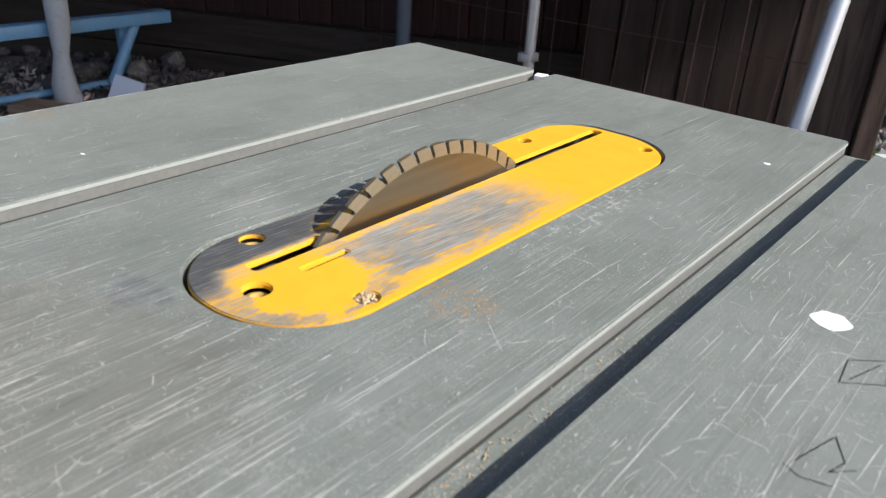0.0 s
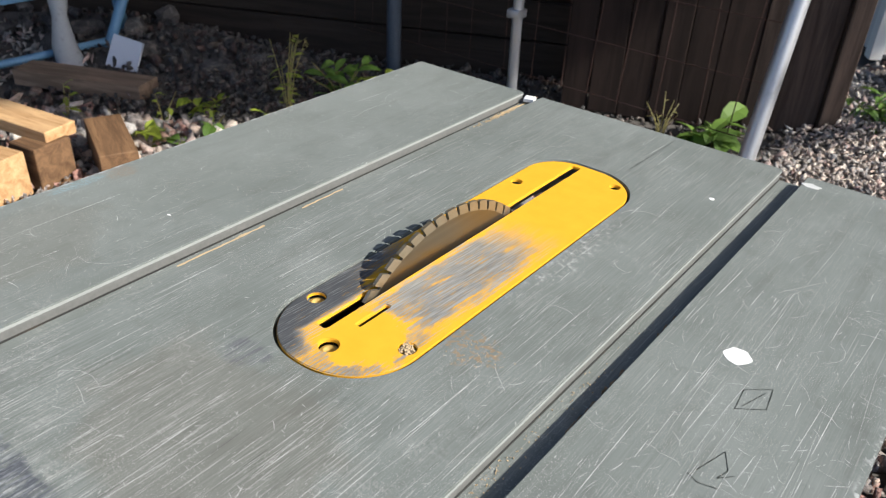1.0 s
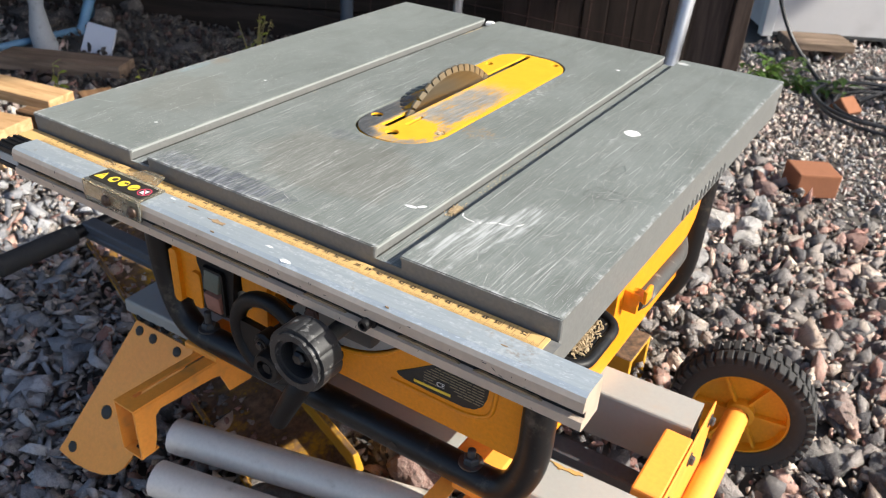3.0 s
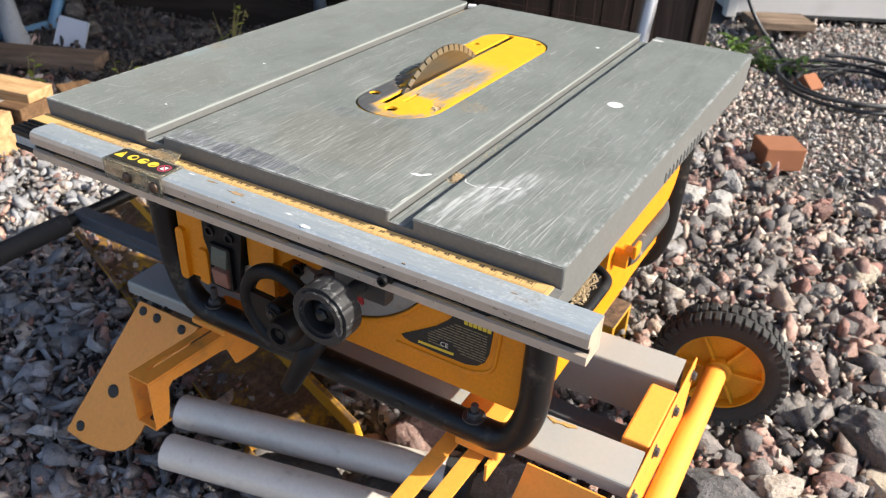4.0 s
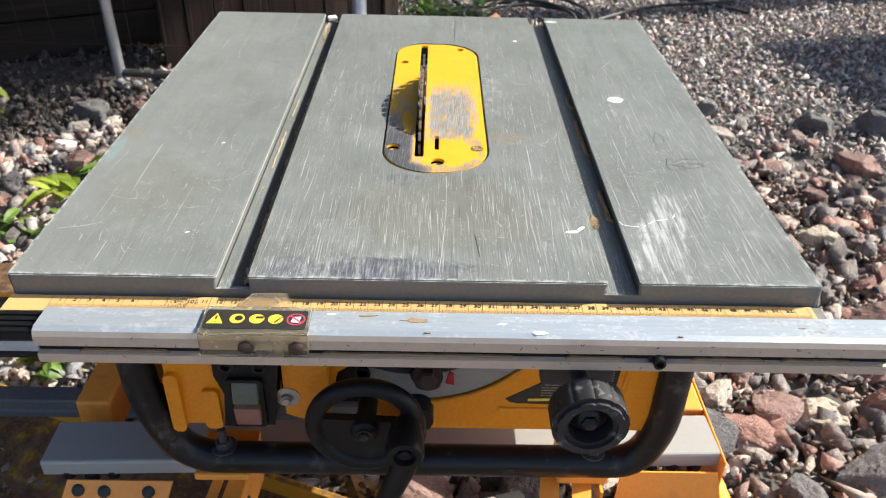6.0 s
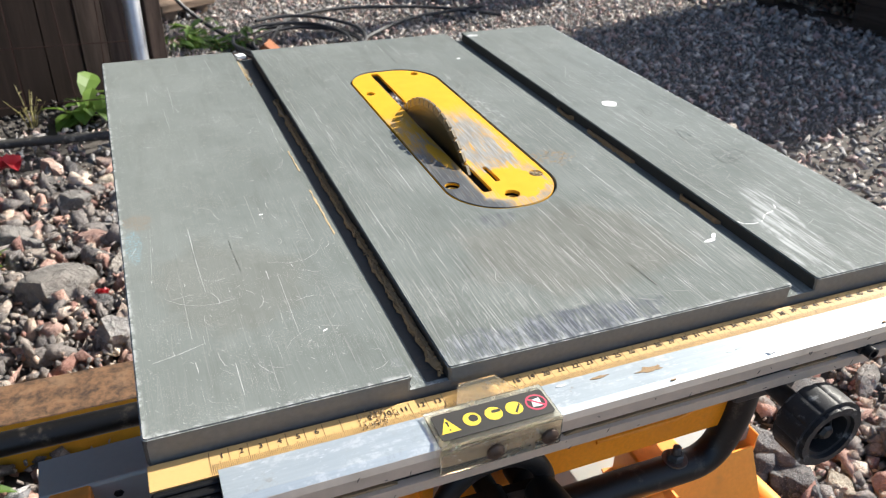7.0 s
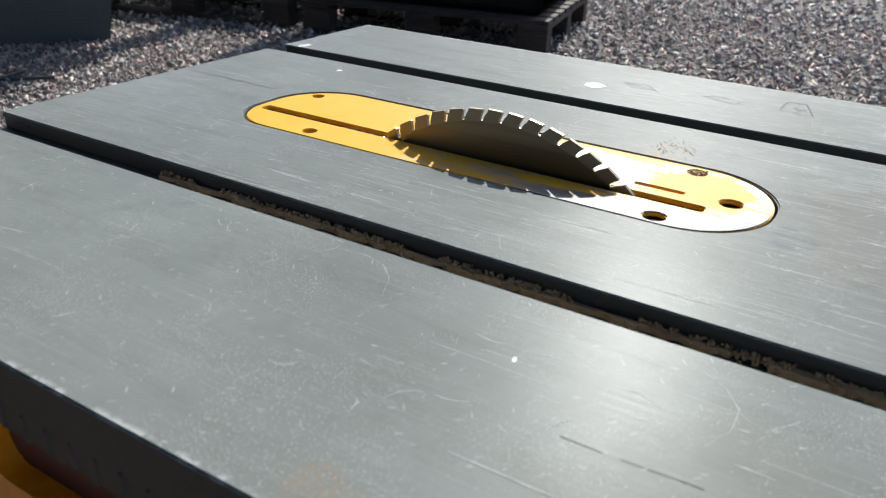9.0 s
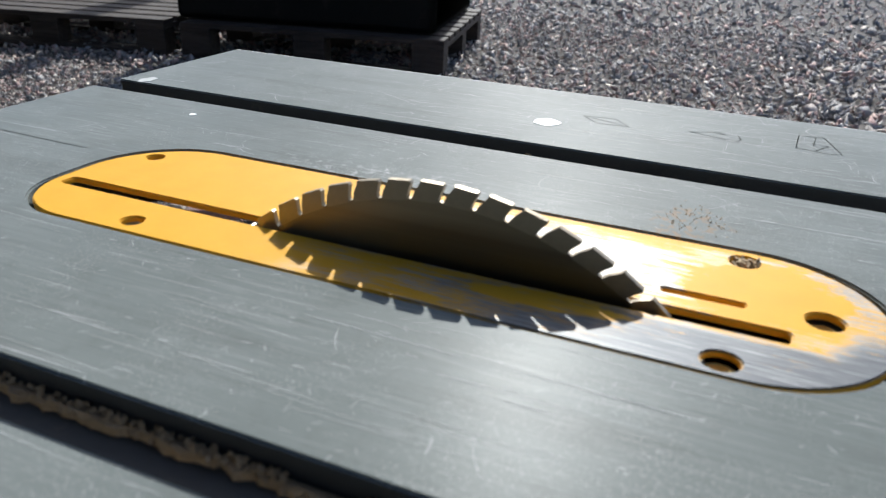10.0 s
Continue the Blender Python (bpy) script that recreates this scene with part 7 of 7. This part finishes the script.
def build_shed():
    shed = tagged(new("wall_north"), "shed wall of dark red stained boards", "wall", kind="structure")
    shed.matrix_world = wall_matrix(0, 0, GROUND)
    part("backing", box(-5.4, 0.0, 0.022, 0.14, -0.1, 2.55), PLINTH_WOOD, shed, smooth=False)
    plank = box(-0.058, 0.058, 0.0, 0.021, 0.26, 2.5, 0.003, 1)
    first = part("board", plank, SHED_WOOD, shed, smooth=False)
    first.matrix_basis = pose(-0.06, 0, 0)
    for i in range(1, 44):
        ob = first.copy()
        scene.collection.objects.link(ob)
        ob.matrix_basis = pose(-0.06 - i * 0.121, 0.003 * (i % 2), 0.01 * noise.noise((i * 3.3, 0, 0)))
    for i, (z0, z1) in enumerate(((-0.06, 0.115), (0.12, 0.25))):
        part("plinth_board", box(-5.4, 0.0, -0.012 + 0.004 * i, 0.02, z0, z1, 0.003, 1), PLINTH_WOOD, shed, "grimy brown plinth board", smooth=False)
    # unseen roof; the deep overhang is added to keep sky light off the wall
    roof = tagged(single("shed_roof", box(-5.6, 0.0, -1.90, 2.6, 2.55, 2.62, 0.004, 1), PLINTH_WOOD, "unseen flat roof, its overhang added to darken the wall", "roof", smooth=False), kind="structure")
    roof.matrix_world = wall_matrix(0, 0, GROUND)
    side = tagged(single("wall_west", box(-5.42, -5.30, -2.5, 0.0, -0.1, 2.5), PLINTH_WOOD, "plain dark board wall closing the yard", "wall", smooth=False), kind="structure")
    side.matrix_world = wall_matrix(0, 0, GROUND)


build_shed()


def build_corner():
    """Weathered boards by the corner, the white trim and the pale building beyond."""
    boards = thing("board_fence", "weathered dark brown upright boards beside the shed", "fence")
    boards.matrix_world = Matrix.Translation((-0.62, 2.043, GROUND)) @ Matrix.Rotation(radians(25.2), 4, "Z")
    x, rng = 0.0, random.Random(14)
    while x < 0.72:
        w = rng.uniform(0.075, 0.125)
        # boards left of 0.46 take the darker red-brown
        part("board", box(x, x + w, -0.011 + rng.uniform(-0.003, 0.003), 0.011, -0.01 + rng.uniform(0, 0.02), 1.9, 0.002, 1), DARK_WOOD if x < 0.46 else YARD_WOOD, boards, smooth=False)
        x += w + rng.uniform(0.001, 0.004)
    part("end_post", box(x, x + 0.055, -0.035, 0.030, 0.0, 1.9, 0.004), YARD_WOOD, boards, "rough square end post", smooth=False)
    part("rail", box(0.0, x, 0.013, 0.055, 0.75, 0.84), YARD_WOOD, boards, smooth=False)
    p0 = Vector((0.02, 3.32, 0))
    m = Matrix.Translation((p0.x, p0.y, GROUND)) @ Matrix.Rotation(radians(29.5), 4, "Z")
    cabin = thing("site_cabin", "pale grey panelled cabin raised on timber bearers", "cabin")
    cabin.matrix_world = m
    part("wall", box(0.0, 4.2, 0.0, 2.2, 0.025, 2.4), PANEL, cabin, "pale grey wall panel", smooth=False)
    part("corner_trim", box(-0.035, 0.012, -0.03, 0.03, 0.02, 2.4, 0.004), WHITE_TRIM, cabin, "white corner trim", smooth=False)
    part("bottom_trim", box(0.013, 4.2, -0.012, 0.0, 0.025, 0.038), DARK_STEEL, cabin, smooth=False)
    part("bearer", join(box(0.0, 0.26, -0.30, -0.12, 0.040, 0.072, 0.004), box(0.03, 0.09, -0.27, -0.13, 0.0, 0.040), box(0.18, 0.24, -0.27, -0.13, 0.0, 0.040)), GREY_WOOD, cabin, "weathered timber bearer", smooth=False)
    part("bearer", box(1.9, 2.3, 0.02, 0.40, 0.0, 0.024, 0.004), GREY_WOOD, cabin, "weathered timber bearer", smooth=False)


build_corner()


def build_fence():
    """A temporary mesh fence: round posts, low rail and rusty wire."""
    fence = thing("mesh_fence", "temporary fence of galvanised posts and rusty wire mesh", "fence")
    y0 = 1.93
    part("post", tube([(0.034, 1.815, GROUND - 0.01), (0.036, 1.95, 0.45), (0.045, 2.36, 1.9)], 0.0215, 20), GALV, fence, "galvanised round post")
    part("post", tube([(-0.716, y0 - 0.03, GROUND - 0.01), (-0.730, y0 - 0.03, 1.9)], 0.016, 16), GALV, fence, "galvanised round post")
    part("post", tube([(-1.200, y0 - 0.03, GROUND - 0.01), (-1.200, y0 - 0.03, 1.9)], 0.024, 16), plain("blue_grey_steel", (0.07, 0.09, 0.12), 0.5, 0.3), fence, "dark blue-grey post")
    part("low_rail", tube([(-0.72, y0 - 0.03, GROUND + 0.035), (0.02, 1.835, GROUND + 0.040)], 0.0125, 14), DUSTY_RAIL, fence)
    part("foot_clamp", box(0.007, 0.061, 1.792, 1.850, GROUND + 0.02, GROUND + 0.055, 0.004), GALV, fence)
    part("post_collar", box(-0.742, -0.700, y0 - 0.055, y0 - 0.008, 0.23, 0.255, 0.003), GALV, fence)
    rng = random.Random(2)
    for i in range(19):
        x = -2.0 + i * 0.108
        part("wire", tube([(x + rng.uniform(-0.02, 0.02), y0 + 0.03, GROUND + 0.10), (x + rng.uniform(-0.02, 0.02), y0 + 0.045, 0.6), (x + rng.uniform(-0.02, 0.02), y0 + 0.03, 1.85)], 0.0016, 5), RUST_WIRE, fence)
    for i in range(12):
        z = GROUND + 0.10 + i * 0.155
        part("wire", tube([(-2.02, y0 + 0.032, z + rng.uniform(-0.01, 0.01)), (-1.0, y0 + 0.04, z + rng.uniform(-0.015, 0.015)), (0.02, y0 + 0.03, z)], 0.0016, 5), RUST_WIRE, fence)


build_fence()


def build_trestle():
    t = thing("trestle", "blue painted steel trestle standing in the shade", "trestle")
    part("top_bar", box(-2.09, -2.03, 0.7, 1.60, 0.165, 0.205, 0.003), BLUE, t)
    for x0, x1, y0, y1 in ((-2.06, -2.05, 1.48, 1.34), (-2.06, -2.18, 1.42, 1.50), (-2.06, -2.04, 0.82, 0.74), (-2.06, -2.2, 0.84, 0.78)):
        part("leg", tube([(x0, y0, 0.18), (x1, y1, GROUND - 0.01)], 0.019, 14), BLUE, t)
    part("stretcher", tube([(-2.06, 0.78, -0.02), (-2.06, 1.38, -0.02)], 0.013, 12), BLUE, t)
    rag = thing("plaster_post", "ragged pale post crusted with plaster", "post")
    rng = random.Random(6)
    pts = [(-2.0 + rng.uniform(-0.01, 0.01), 1.18 + rng.uniform(-0.012, 0.012), GROUND - 0.01 + i * 0.09) for i in range(12)]
    part("shaft", tube(pts, 0.032, 12, True, [1.5, 1.2] + [rng.uniform(0.7, 1.2) for _ in range(10)]), plain("crusted_plaster", (0.34, 0.36, 0.38), 0.9, amount=0.5, scale=40, relief=0.8), rag)


build_trestle()


# ---- far side of the yard ----
def build_pallet():
    pal = thing("pallet", "weathered timber pallet on the gravel", "pallet")
    pal.matrix_world = Matrix.Translation((2.83, 2.70, GROUND)) @ Matrix.Rotation(radians(-78), 4, "Z")
    for y in (0.0, 0.45, 0.90):
        part("runner", box(0, 1.2, y, y + 0.10, 0.0, 0.022, 0.002, 1), PALLET_WOOD, pal, smooth=False)
        for x in (0.0, 0.53, 1.06):
            part("block", box(x, x + 0.14, y, y + 0.10, 0.022, 0.115, 0.003, 1), PALLET_WOOD, pal, smooth=False)
    for x in (0.0, 0.53, 1.06):
        part("stringer", box(x, x + 0.14, 0.0, 1.0, 0.115, 0.137, 0.002, 1), PALLET_WOOD, pal, smooth=False)
    for i in range(8):
        part("deck_board", box(0, 1.2, i * 0.13, i * 0.13 + 0.10, 0.137, 0.159, 0.002, 1), PALLET_WOOD, pal, smooth=False)
    twin = copy_thing(pal, Matrix.Translation((2.56, 3.96, GROUND)) @ Matrix.Rotation(radians(-77), 4, "Z"))
    load = thing("covered_stack", "tall stack under a dark cover on the pallet", "stack")
    load.matrix_world = pal.matrix_world.copy()
    part("cover", box(-0.06, 1.14, 0.09, 1.0, 0.160, 1.13, 0.03, 3), BIN, load)
    copy_thing(load, twin.matrix_world.copy())


build_pallet()


def build_tub():
    tub = thing("planter_tub", "long dark grey tub with a rim on the gravel", "tub")
    tub.matrix_world = Matrix.Translation((2.02, 3.71, GROUND)) @ Matrix.Rotation(radians(-30), 4, "Z")

    def walls(rows, floored):
        bm = bmesh.new()
        rings = [[bm.verts.new((p * (r + 0.04), q * (r + 0.10), z)) for p, q in ((-1, -1), (1, -1), (1, 1), (-1, 1))] for r, z in rows]
        for r0, r1 in zip(rings, rings[1:] if floored else rings[1:] + rings[:1]):
            for k in range(4):
                bm.faces.new((r0[k], r0[(k + 1) % 4], r1[(k + 1) % 4], r1[k]))
        if floored:
            bm.faces.new(rings[0][::-1])
            bm.faces.new(rings[-1])
        bmesh.ops.bevel(bm, geom=bm.edges[:], offset=0.006, segments=2, affect="EDGES")
        return bm
    part("shell", walls([(0.30, 0.0), (0.357, 0.402), (0.340, 0.402), (0.335, 0.36)], True), TUB, tub, "dark grey plastic shell")
    part("rim", walls([(0.358, 0.40), (0.385, 0.40), (0.385, 0.45), (0.345, 0.45)], False), TUB, tub, "thick moulded rim")


build_tub()


def build_tree(x, y, crown_z, crown_r, seed):
    """An unseen tree, added beyond the yard to shade the wall."""
    rng = random.Random(seed)
    tree = thing("tree", "unseen leafy tree added to shade the wall", "tree")
    tree.matrix_world = pose(x, y, GROUND)
    limbs = [tube([(0, 0, -0.1), (0.05, 0.02, 1.4), (0.0, 0.08, 2.8), (0.05, 0.0, crown_z)], 0.10, 10, True, [1.3, 1.0, 0.8, 0.3])]
    for i in range(7):
        a, h = rng.uniform(0, math.tau), rng.uniform(0.55, 0.85) * crown_z
        limbs.append(tube([(0, 0, h), (0.5 * crown_r * math.cos(a), 0.5 * crown_r * math.sin(a), h + 0.5), (0.9 * crown_r * math.cos(a), 0.9 * crown_r * math.sin(a), h + 0.9)], 0.035, 7, True, [1, 0.7, 0.3]))
    part("trunk", join(*limbs), BARK, tree)
    verts, faces = [], []
    for _ in range(int(620 * crown_r ** 2)):
        v = Vector((rng.gauss(0, 1), rng.gauss(0, 1), rng.gauss(0, 1))).normalized() * crown_r * rng.random() ** 0.4
        c = Vector((v.x, v.y, crown_z + v.z * 0.75))
        for _ in range(14):
            vs, fs = leaf_blade(rng.uniform(0.13, 0.22), 0.10, 0.4, 0.2)
            m = Matrix.Translation(c + Vector((rng.gauss(0, 0.15), rng.gauss(0, 0.15), rng.gauss(0, 0.12)))) @ Euler((rng.random() * 6, rng.random() * 6, rng.random() * 6)).to_matrix().to_4x4()
            b = len(verts)
            verts += [m @ Vector(p) for p in vs]
            faces += [tuple(i + b for i in f) for f in fs]
    data = bpy.data.meshes.new("crown")
    data.from_pydata(verts, [], faces)
    data.materials.append(LEAF)
    ob = new("crown", data)
    ob.parent = tree


# crowns set on the sun's line so their shadow covers the wall and rubble
shade = Vector((-2.95, 3.15, GROUND)) + sun_way * 10.0
build_tree(shade.x, shade.y, shade.z, 1.78, 3)
shade = Vector((-3.15, 1.62, GROUND)) + sun_way * 11.0
build_tree(shade.x, shade.y, shade.z, 1.3, 4)
